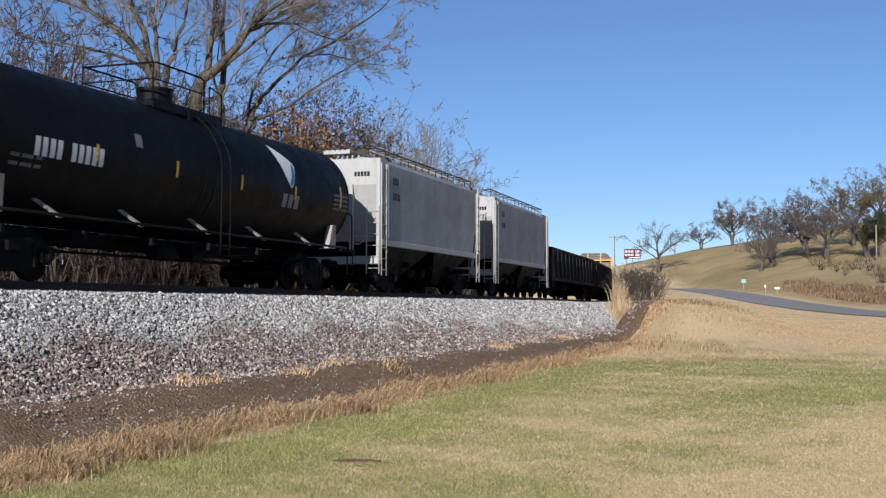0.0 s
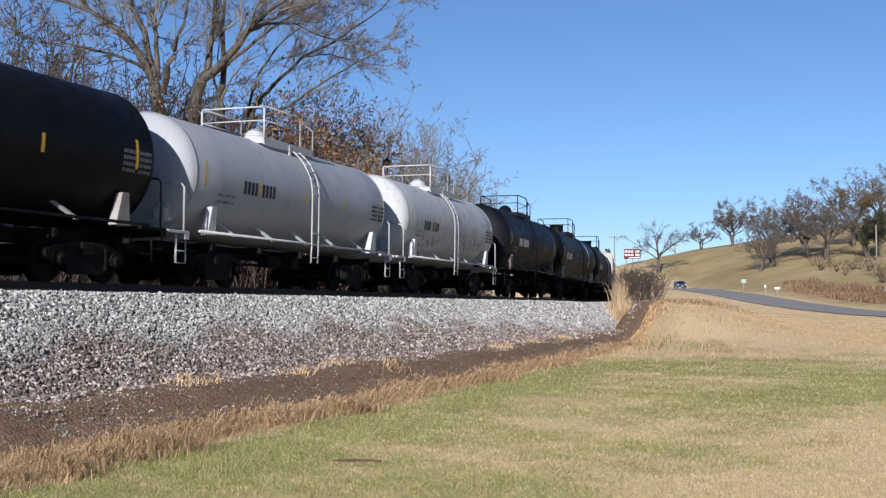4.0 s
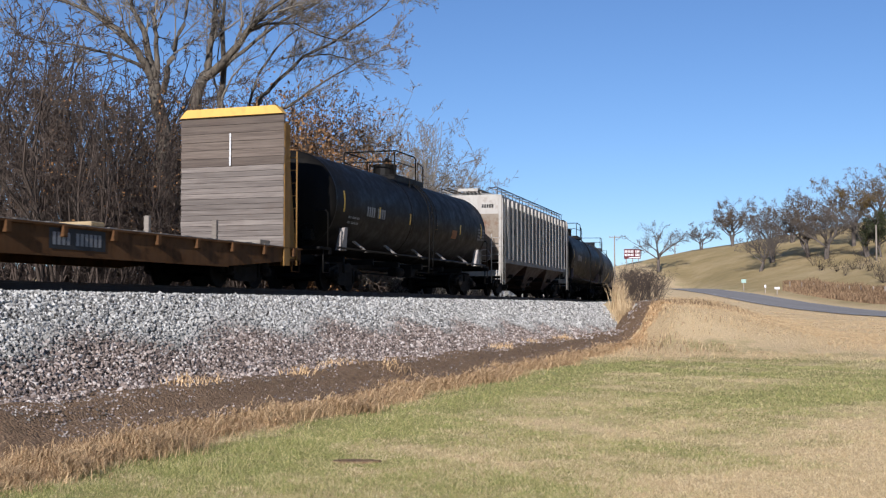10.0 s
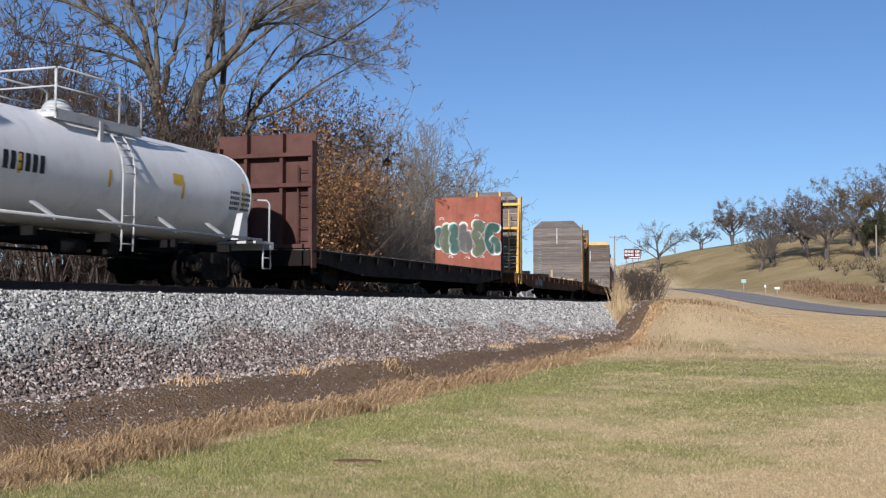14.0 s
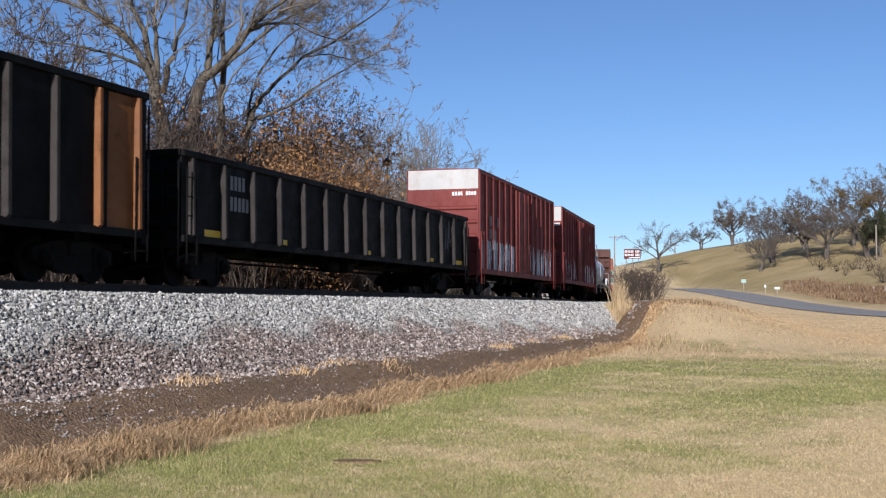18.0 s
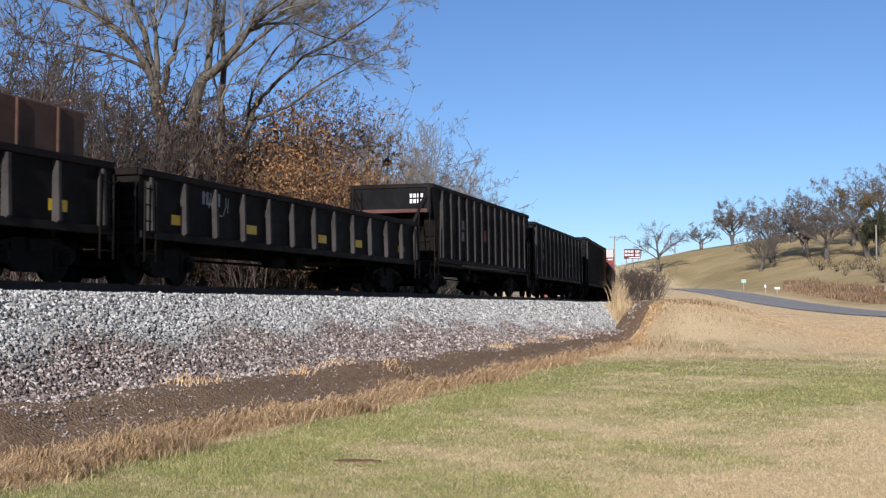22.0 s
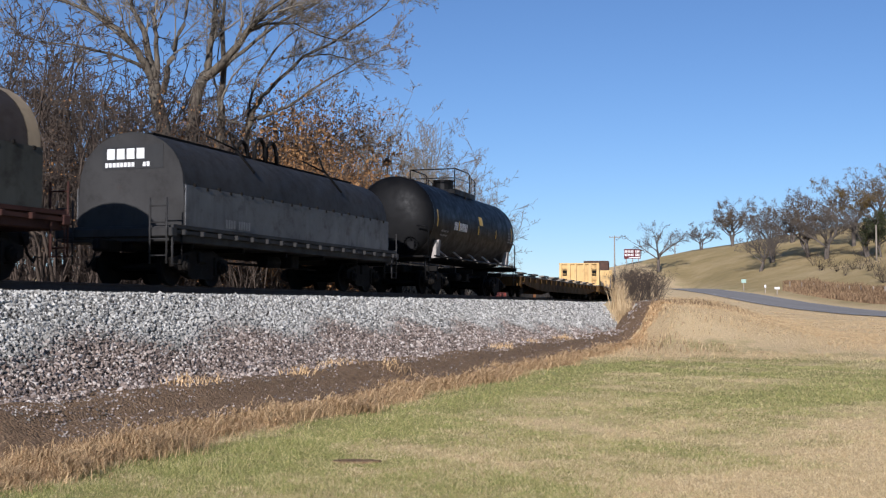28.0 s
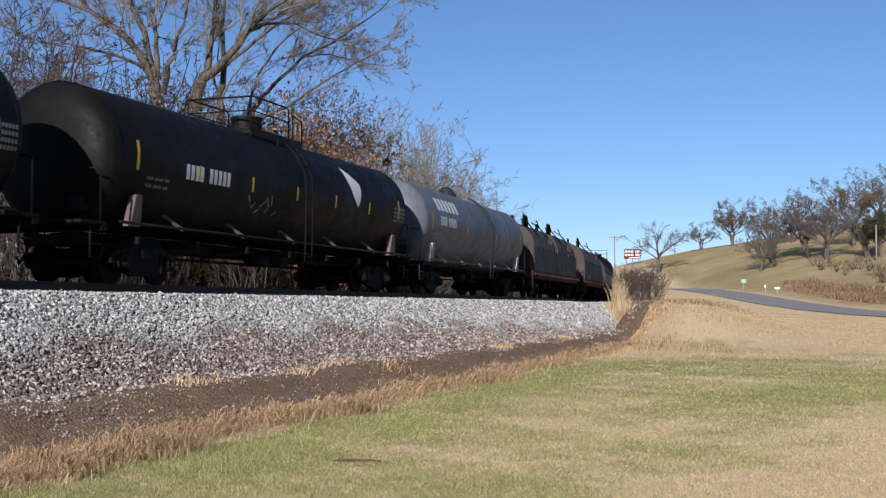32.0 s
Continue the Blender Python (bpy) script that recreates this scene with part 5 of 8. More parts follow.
    for i in range(ribs):
        x = -xin + 2 * xin * (i + 0.5) / ribs
        for y in (-W - 0.085, W):
            part("side_rib", Build().box(x - 0.055, x + 0.055, y, y + 0.085, zb, ze + 0.02, 0.012), M[posts], car)
    roofwalk(car, L - 0.5, H + 0.10, posts)
    for y in (-1.0, 1.0):
        part("roof_rail", Build().tube([(-L / 2 + 0.2, y * 1.15, H - 0.1), (-L / 2 + 0.2, y * 1.15, H + 0.06), (L / 2 - 0.2, y * 1.15, H + 0.06), (L / 2 - 0.2, y * 1.15, H - 0.02)], 0.025, 5), M[posts], car)
    nb = int(L / 0.75)
    for y in (-1.28, 1.28):
        b = Build().tube([(-L / 2 + 0.3, y, H + 0.16), (L / 2 - 0.3, y, H + 0.16)], 0.022, 5).tube([(-L / 2 + 0.3, y * 0.72, H + 0.16), (L / 2 - 0.3, y * 0.72, H + 0.16)], 0.022, 5)
        for i in range(nb):
            x = -L / 2 + 0.5 + (L - 1.0) * i / (nb - 1)
            b.tube([(x, y, H - 0.16), (x, y, H + 0.16), (x, y * 0.72, H + 0.16)], 0.018, 4)
        part("edge_walk", b, M["rib"], car, "grey roof edge walk")
    for i in range(6):
        x = -xin + 2 * xin * (i + 0.5) / 6
        part("hatch", Build().tube([(x, 0.0, H - 0.05), (x, 0.0, H + 0.08)], 0.42, 14), M[posts], car)
    sk = Skin(0, zb, W)
    for x, v, h, pat in text:
        lettering(car, sk, x, v, h, pat, M["decaldark"], "dark painted letter")
        e = Build()
        for k, ch in enumerate(pat[:5]):
            e.box(-L / 2 + 0.135, -L / 2 + 0.142, -W + 0.35 + 0.11 * k, -W + 0.43 + 0.11 * k, H - 0.75, H - 0.6)
        part("end_lettering", e, M["decaldark"], car)
    sill(car, L - 0.6)
    running_gear(car, L, inset=1.55)
    return car


def gondola(L, H, ribs, body, label, rust="orange", taper=0.0, z0=1.0, text=(), patches=(), orange_end=False, spray=(), floor=1.1):
    """Open wagon: thin ribbed sides, heavy top chord, end sheets with posts."""
    car = thing("gondola", label, "gondola wagon", "goods train")
    W = 1.50
    xi = L / 2
    for y in (-W, W):
        part("side_sheet", Build().prism([(-xi, H), (xi, H), (xi - taper, z0), (-xi + taper, z0)], "y", y - 0.015, y + 0.015), M[body], car)
        part("top_chord", Build().box(-xi - 0.02, xi + 0.02, y - 0.09, y + 0.05, H - 0.10, H + 0.05, 0.015), M[body], car)
        part("bottom_chord", Build().box(-xi + taper * 0.4, xi - taper * 0.4, y - 0.09, y + 0.06, z0 - 0.06, z0 + 0.10, 0.012), M[body], car)
        for i in range(ribs):
            x = -xi + 0.35 + taper * 0.8 + (L - 0.7 - 1.6 * taper) * i / (ribs - 1)
            o = -1 if y < 0 else 1
            mt = M["orange"] if orange_end and i >= ribs - 2 else M["rib"]
            b = Build().add([(x - 0.085, y, H - 0.1), (x + 0.085, y, H - 0.1), (x + 0.085, y, z0), (x - 0.085, y, z0), (x - 0.04, y + 0.12 * o, H - 0.12), (x + 0.04, y + 0.12 * o, H - 0.12), (x + 0.045, y + 0.16 * o, z0 + 0.12), (x - 0.045, y + 0.16 * o, z0 + 0.12)], [(4, 5, 6, 7), (0, 4, 7, 3), (1, 2, 6, 5), (0, 1, 5, 4), (3, 7, 6, 2)])
            part("side_post", b, mt, car)
    for sgn in (-1, 1):
        x = sgn * xi
        xt = x - taper * sgn
        part("end_sheet", Build().prism([(x, H), (x - 0.03 * sgn, H), (xt - 0.03 * sgn, z0), (xt, z0)], "y", -W, W), M[body], car)
        part("end_chord", Build().box(x - 0.07, x + 0.07, -W, W, H - 0.09, H + 0.06, 0.015), M[body], car)
        for i in range(0 if taper else 3):
            z = z0 + (H - z0) * (i + 0.6) / 3.3
            part("end_rib", Build().box(min(x, x + 0.10 * sgn), max(x, x + 0.10 * sgn), -W + 0.08, W - 0.08, z - 0.07, z + 0.07, 0.02), M[body], car)
        part("end_beam", Build().box(x - 0.1, x + 0.1, -W, W, 0.82, 1.06, 0.02), M[body], car)
        for y in (-W, W - 0.4):
            ladder_on(car, x + 0.12 * sgn, y, 0.5, H - 0.2, body, wide=0.4, axis="y", n=6)
        ladder_on(car, x - (0.48 if sgn > 0 else -0.06), -W - 0.12, 0.45, min(H - 0.2, 2.6), body, n=5)
    part("floor", Build().box(-xi, xi, -W, W, floor - 0.08, floor), M[body], car)
    sk = Skin(0, z0, W)
    for x, v, h, pat in text:
        lettering(car, sk, x, v, h, pat, M["decaldim"], "worn white letter", 0.022)
    for x, w, v, h, mt in patches:
        part("paint_patch", sk.patch(Build(), x, x + w, v, v + h, 0.022), M[mt], car)
    for x, v, w, h, mt, sd in spray:
        part("scribble", sk.scrawl(Build(), x, v, w, h, sd, 0.024), M[mt], car, "sprayed scribble")
    if orange_end:
        xa = xi - 0.35 - (L - 0.7) / (ribs - 1)
        part("orange_panel", Build().box(xa + 0.35, xi - 0.3, -W - 0.024, -W - 0.016, z0 + 0.1, H - 0.12), M["orange"], car, "scraped orange-brown panel")
    if taper:
        # sides that lean outwards over the ends of the frame
        for sgn in (-1, 1):
            for y in (-W, W):
                part("end_post", Build().box(sgn * (xi + 0.05) - 0.05, sgn * (xi + 0.05) + 0.05, y * 0.97 - 0.06, y * 0.97 + 0.06, H - 1.0, H), M[body], car)
                part("end_brace", Build().tube([(sgn * xi, y * 0.97, H - 0.1), (sgn * (xi + 0.15), y * 0.15, 1.1)], 0.10, 4), M[body], car)
            xp = sgn * (xi + 0.02)
            part("end_panel", Build().box(xp - 0.012, xp + 0.012, -W + 0.06, W - 0.06, H - 0.86, H - 0.08), M["gonblack"], car, "black upper end panel")
            part("end_crossbar", Build().box(xp - 0.07, xp + 0.07, -W + 0.04, W - 0.04, H - 0.98, H - 0.84, 0.015), M["brown"], car, "rusty cross bar")
            for row in range(2):
                for k in range(4):
                    y = -W + 0.28 + 0.135 * k
                    part("letter", Build().box(min(xp + 0.012 * sgn, xp + 0.018 * sgn), max(xp + 0.012 * sgn, xp + 0.018 * sgn), y, y + 0.09, H - 0.44 - 0.20 * row, H - 0.30 - 0.20 * row), M["decal"], car, "white painted letter")
    sill(car, L - 0.4)
    running_gear(car, L, inset=1.75)
    return car


def boxcar(L, H, label, text=(), ribs=15, spray=(), door=0.0, white_top=True, bays=()):
    car = thing("boxcar", label, "boxcar", "goods train")
    W, z0 = 1.50, 0.92
    xi = L / 2
    part("body", Build().box(-xi + 0.02, xi - 0.02, -W + 0.04, W - 0.04, z0 + 0.06, H - 0.08), M["boxred"], car)
    part("roof", Build().prism([(-W - 0.03, H - 0.10), (-W - 0.03, H - 0.04), (0, H + 0.0), (W + 0.03, H - 0.04), (W + 0.03, H - 0.10)], "x", -xi, xi), M["boxred"], car)
    for i in range(12):
        x = -xi + L * (i + 0.5) / 12
        part("roof_rib", Build().box(x - 0.05, x + 0.05, -W + 0.25, W - 0.25, H - 0.035, H + 0.015), M["boxred"], car)
    for y in (-W, W):
        part("top_plate", Build().box(-xi, xi, y - 0.04, y + 0.05, H - 0.22, H - 0.06, 0.012), M["boxred"], car)
        part("side_sill", Build().box(-xi, xi, y - 0.05, y + 0.05, z0 - 0.04, z0 + 0.16, 0.012), M["boxred"], car)
        o = -1 if y < 0 else 1
        for i in range(ribs):
            x = -xi + 0.12 + (L - 0.24) * i / (ribs - 1)
            if abs(x - door) < 1.4:
                continue
            b = Build().add([(x - 0.10, y - 0.04 * o, z0 + 0.12), (x + 0.10, y - 0.04 * o, z0 + 0.12), (x + 0.10, y - 0.04 * o, H - 0.15), (x - 0.10, y - 0.04 * o, H - 0.15), (x - 0.055, y + 0.06 * o, z0 + 0.12), (x + 0.055, y + 0.06 * o, z0 + 0.12), (x + 0.055, y + 0.06 * o, H - 0.15), (x - 0.055, y + 0.06 * o, H - 0.15)], [(4, 5, 6, 7), (0, 4, 7, 3), (1, 2, 6, 5), (3, 7, 6, 2), (0, 1, 5, 4)])
            part("side_post", b, M["boxred"], car)
        d = Build().box(door - 1.35, door + 1.35, y - 0.03 if y > 0 else y - 0.09, y + 0.09 if y > 0 else y + 0.03, z0 + 0.18, H - 0.30, 0.015)
        dr = part("door", d, M["boxred"], car, "ribbed sliding steel door")
        for k in range(4):
            z = z0 + 0.7 + (H - z0 - 1.2) * k / 3
            part("door_rib", Build().box(door - 1.3, door + 1.3, y + 0.07 * o - 0.03, y + 0.07 * o + 0.05, z - 0.05, z + 0.05, 0.012), M["boxred"], dr)
        for k in (-0.95, 0.2, 1.0):
            part("lock_bar", Build().tube([(door + k, y + 0.13 * o, z0 + 0.2), (door + k, y + 0.13 * o, H - 0.35)], 0.028, 6), M["boxred"], dr)
    for sgn in (-1, 1):
        x = sgn * (xi - 0.02)
        part("end_panel", Build().box(min(x, x + 0.03 * sgn), max(x, x + 0.03 * sgn), -W, W, z0 + 0.05, H - 0.04), M["boxred"], car)
        for k in range(5):
            z = z0 + 0.35 + k * 0.57
            zz = [(0.0, -0.10), (0.07, -0.04), (0.07, 0.04), (0.0, 0.10)]
            vs = [(x + sgn * (0.03 + a), y, z + b) for y in (-W + 0.06, W - 0.06) for a, b in zz]
            part("end_corrugation", Build().add(vs, [(0, 1, 5, 4), (1, 2, 6, 5), (2, 3, 7, 6), (0, 3, 2, 1), (4, 5, 6, 7)]), M["boxred"], car)
        if white_top:
            part("white_end_band", Build().box(min(x, x + 0.036 * sgn), max(x, x + 0.036 * sgn), -W + 0.01, W - 0.01, H - 0.85, H - 0.06), M["bandwhite"], car, "chipped white paint band")
        part("end_beam", Build().box(x - 0.1, x + 0.12, -W, W, 0.80, 1.0, 0.02), M["boxred"], car)
        ladder_on(car, x + 0.12 * sgn, -W + 0.05, 0.5, 2.4, "boxred", axis="y", n=6)
        ladder_on(car, x - (0.5 if sgn > 0 else -0.08), -W - 0.1, 0.45, 2.6, "boxred", n=7)
        e = Build()
        for k in range(9):
            if k != 4:
                e.box(x + 0.036 * sgn, x + 0.040 * sgn, 0.1 - W + 0.115 * k, 0.18 - W + 0.115 * k, H - 1.12, H - 0.97)
        for r_ in range(4):
            for k in range(7):
                e.box(x + 0.036 * sgn, x + 0.040 * sgn, -W + 1.0 + 0.07 * k, -W + 1.05 + 0.07 * k, H - 2.4 + 0.12 * r_, H - 2.34 + 0.12 * r_)
        part("end_lettering", e, M["decal"], car, "white painted lettering")
        for k in (-0.35, 0.45):
            part("end_grab", Build().tube([(x + 0.03 * sgn, k, 1.9), (x + 0.12 * sgn, k, 1.9), (x + 0.12 * sgn, k + 0.5, 1.9), (x + 0.03 * sgn, k + 0.5, 1.9)], 0.016, 5), M["boxred"], car)
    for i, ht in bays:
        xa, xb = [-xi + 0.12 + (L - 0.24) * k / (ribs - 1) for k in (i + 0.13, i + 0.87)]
        # bay fill carries painted-in shade; the rib faces get the pale tone
        part("sprayed_bay", Build().box(xa, xb, -W + 0.032, -W + 0.038, z0 + 0.18, z0 + ht), M["bayshade"], car, "blue-grey sprayed paint between the ribs, darkened to look shaded")
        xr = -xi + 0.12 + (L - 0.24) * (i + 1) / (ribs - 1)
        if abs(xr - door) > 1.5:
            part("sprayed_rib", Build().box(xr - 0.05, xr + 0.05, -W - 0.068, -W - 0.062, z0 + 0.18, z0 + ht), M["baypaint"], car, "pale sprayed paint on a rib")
    sk = Skin(0, z0, W + 0.02)
    for x, v, h, pat, mt in text:
        lettering(car, sk, x, v, h, pat, M[mt], "painted letter", 0.012)
    for x, v, w, h, mt, sd in spray:
        part("scribble", sk.scrawl(Build(), x, v, w, h, sd, 0.012, 0.07), M[mt], car, "sprayed scribble")
    sill(car, L - 0.5)
    running_gear(car, L, inset=1.75)
    return car


def deck(car, L, ztop, depth, mat, belly=0.25, planks=True, pockets=14):
    """Flat wagon frame: deep side sills, stake pockets, timber planks."""
    W = 1.48
    for y in (-W, W):
        poly = [(-L / 2, ztop - 0.32), (-L / 2, ztop - 0.02), (L / 2, ztop - 0.02), (L / 2, ztop - 0.32), (L * 0.32, ztop - depth), (-L * 0.32, ztop - depth)]
        part("side_sill", Build().prism(poly, "y", y - 0.02, y + 0.02).box(-L / 2, L / 2, y - 0.08, y + 0.08, ztop - 0.05, ztop - 0.01).box(-L * 0.32, L * 0.32, y - 0.08, y + 0.08, ztop - depth - 0.02, ztop - depth + 0.02), M[mat], car)
        for i in range(pockets):
            x = -L / 2 + 0.5 + (L - 1.0) * i / (pockets - 1)
            o = -1 if y < 0 else 1
            part("stake_pocket", shared(("pocket", mat), lambda: fix_normals(Build().box(-0.07, 0.07, 0, 0.11, -0.22, 0.0, 0.01).mesh("stake_pocket"))), M[mat], car, at=pose(x, y if o > 0 else y, ztop - 0.03, 0, 0, 0 if o > 0 else 180))
    for sgn in (-1, 1):
        part("end_sill", Build().box(sgn * L / 2 - 0.06, sgn * L / 2 + 0.06, -W, W, ztop - 0.45, ztop - 0.01, 0.015), M[mat], car)
        part("step", Build().tube([(sgn * (L / 2 - 0.45), -W, ztop - 0.3), (sgn * (L / 2 - 0.45), -W, 0.45), (sgn * (L / 2 - 0.05), -W, 0.45), (sgn * (L / 2 - 0.05), -W, ztop - 0.3)], 0.022, 5), M[mat], car)
    n = int(L / 0.31)
    for i in range(n):
        x = -L / 2 + 0.06 + (L - 0.12) * i / n
        part("plank", shared(("plank", round(L, 1)), lambda: fix_normals(Build().box(0, (L - 0.12) / n - 0.012, -W + 0.02, W - 0.02, -0.06, 0, 0.006).mesh("plank"))), M["deckwood"], car, at=pose(x, 0, ztop + 0.02 + 0.012 * ((i * 7) % 3 == 0)))


def bulkhead_boards(car, x, face, y0, y1, z0, z1, n, mats="board", chamfer=0.55):
    """A wall of horizontal boards across the wagon at x; face is the side (+1 or -1) it faces."""
    h = (z1 - z0) / n
    for i in range(n):
        g = random.Random(i * 31 + int(x * 10))
        za, zb_ = z0 + i * h + 0.005, z0 + (i + 1) * h - 0.005
        ca, cb = [max(0.0, chamfer * (z - (z1 - 0.5)) / 0.5) if chamfer else 0.0 for z in (za, zb_)]
        ja, jb = 0.02 * g.random(), 0.02 * g.random()
        part("board", Build().prism([(y0 + ca + ja, za), (y1 - ca - jb, za), (y1 - cb - jb, zb_), (y0 + cb + ja, zb_)], "x", x + 0.012 * g.random(), x + 0.07 + 0.014 * g.random()), M[mats], car)


def dunnage(car, L, ztop, seed, count):
    g = random.Random(seed)
    for i in range(count):
        x = -L / 2 + 1.5 + (L - 3.0) * (i + g.random()) / count
        up = g.random() < 0.35
        if up:
            b = Build().box(x, x + 0.10, -1.42, -1.30, ztop, ztop + g.uniform(0.25, 0.5), 0.01)
        else:
            b = Build().box(x, x + g.uniform(0.25, 0.6), -1.4, g.uniform(-0.6, 1.2), ztop + 0.03, ztop + g.uniform(0.10, 0.2), 0.012)
        part("timber_block", b, M["timber"] if g.random() < 0.5 else M["deckwood"], car)


def bulkhead_flat(L, H, label, mat="deckyellow", frame="yellow", front="board", rear="yellow", cap=False, panel=None, text=(), top=1.08, seed=1):
    """Flat wagon with a tall wall at each end."""
    car = thing("bulkhead_flat", label, "flat wagon", "goods train")
    deck(car, L, top, 0.6, mat)
    W = 1.50 if panel else 1.55
    for sgn in (-1, 1):
        x = sgn * (L / 2 - (0.3 if panel else 1.05))
        outer = sgn * (L / 2 - (0.05 if panel else 0.25))
        if panel:
            part("bulkhead_panel", Build().box(x - 0.03, x + 0.03, -W, W, top, H, 0.01), M[panel if sgn > 0 else "brown"], car, "painted steel bulkhead panel")
        else:
            zm = top + (H - top) * 0.62
            bulkhead_boards(car, x - 0.03, -sgn, -W, W, top, zm, 15, chamfer=0)
            bulkhead_boards(car, x - 0.036, -sgn, -W - 0.01, W + 0.01, zm, H, 6, "boardbrown" if cap else "board", chamfer=0 if cap else 0.55)
            if cap and sgn == 1:
                part("cap_beam", Build().prism([(-W, H), (-W + 0.22, H + 0.22), (W - 0.22, H + 0.22), (W, H)], "x", x - 0.12, x + 0.16), M["yellow"], car, "yellow cap beam")
            if sgn == 1:
                part("white_mark", Build().box(x - 0.085, x - 0.078, 0.0, 0.035, top + (H - top) * 0.62, H - 0.45), M["decal"], car, "vertical white mark")
        # frame behind the wall: sloping posts, cross bars, ladder
        ff = M[frame if sgn == 1 or not panel else "brown"]
        for y in (-W + 0.09, -0.55, 0.55, W - 0.09):
            edge = abs(y) > 1
            xo = outer if edge else x + sgn * 0.30
            part("frame_post", Build().add([(x + 0.05 * sgn, y - 0.045, top - 0.3), (xo, y - 0.045, top - 0.3), (x + sgn * 0.26, y - 0.045, H - 0.36 * edge), (x + 0.05 * sgn, y - 0.045, H - 0.36 * edge), (x + 0.05 * sgn, y + 0.045, top - 0.3), (xo, y + 0.045, top - 0.3), (x + sgn * 0.26, y + 0.045, H - 0.36 * edge), (x + 0.05 * sgn, y + 0.045, H - 0.36 * edge)], [(0, 1, 2, 3), (4, 7, 6, 5), (0, 4, 5, 1), (1, 5, 6, 2), (2, 6, 7, 3), (3, 7, 4, 0)]), ff, car)
        for z in (H - 0.62, top + (H - top) * 0.55, top + 0.1):
            part("cross_bar", Build().box(min(x + 0.05 * sgn, x + 0.33 * sgn), max(x + 0.05 * sgn, x + 0.33 * sgn), -W + 0.02, W - 0.02, z - 0.06, z + 0.06, 0.012), ff, car)
        ladder_on(car, outer - 0.05 * sgn, -W + 0.02, 0.6, H - 0.9, frame if not (panel and sgn < 0) else "brown", axis="y", n=9, wide=0.45)
        part("side_plate", Build().box(min(x, x + 0.32 * sgn), max(x, x + 0.32 * sgn), -W - 0.01, -W + 0.025, top - 0.5, H - 0.25, 0.008), ff, car)
    if not panel:
        dunnage(car, L, top, seed, 9)
    sk = Skin(0, 0, 1.5)
    for x, v, h, pat in text:
        part("number_panel", sk.patch(Build(), x - 0.1, x + h * 0.58 * len(pat) + 0.1, v - 0.08, v + h + 0.08, 0.010), M["decaldark"], car, "black number panel")
        lettering(car, sk, x, v, h, pat, M["decaldim"], "worn white letter", 0.014)
        e = Build()
        for k in range(11):
            if k != 4:
                e.box(-L / 2 + 0.66, -L / 2 + 0.664, -W + 0.25 + 0.1 * k, -W + 0.32 + 0.1 * k, H - 0.40, H - 0.25)
        part("end_lettering", e, M["decaldim"], car)
    sill(car, L - 0.5)
    running_gear(car, L, inset=2.2)
    return car


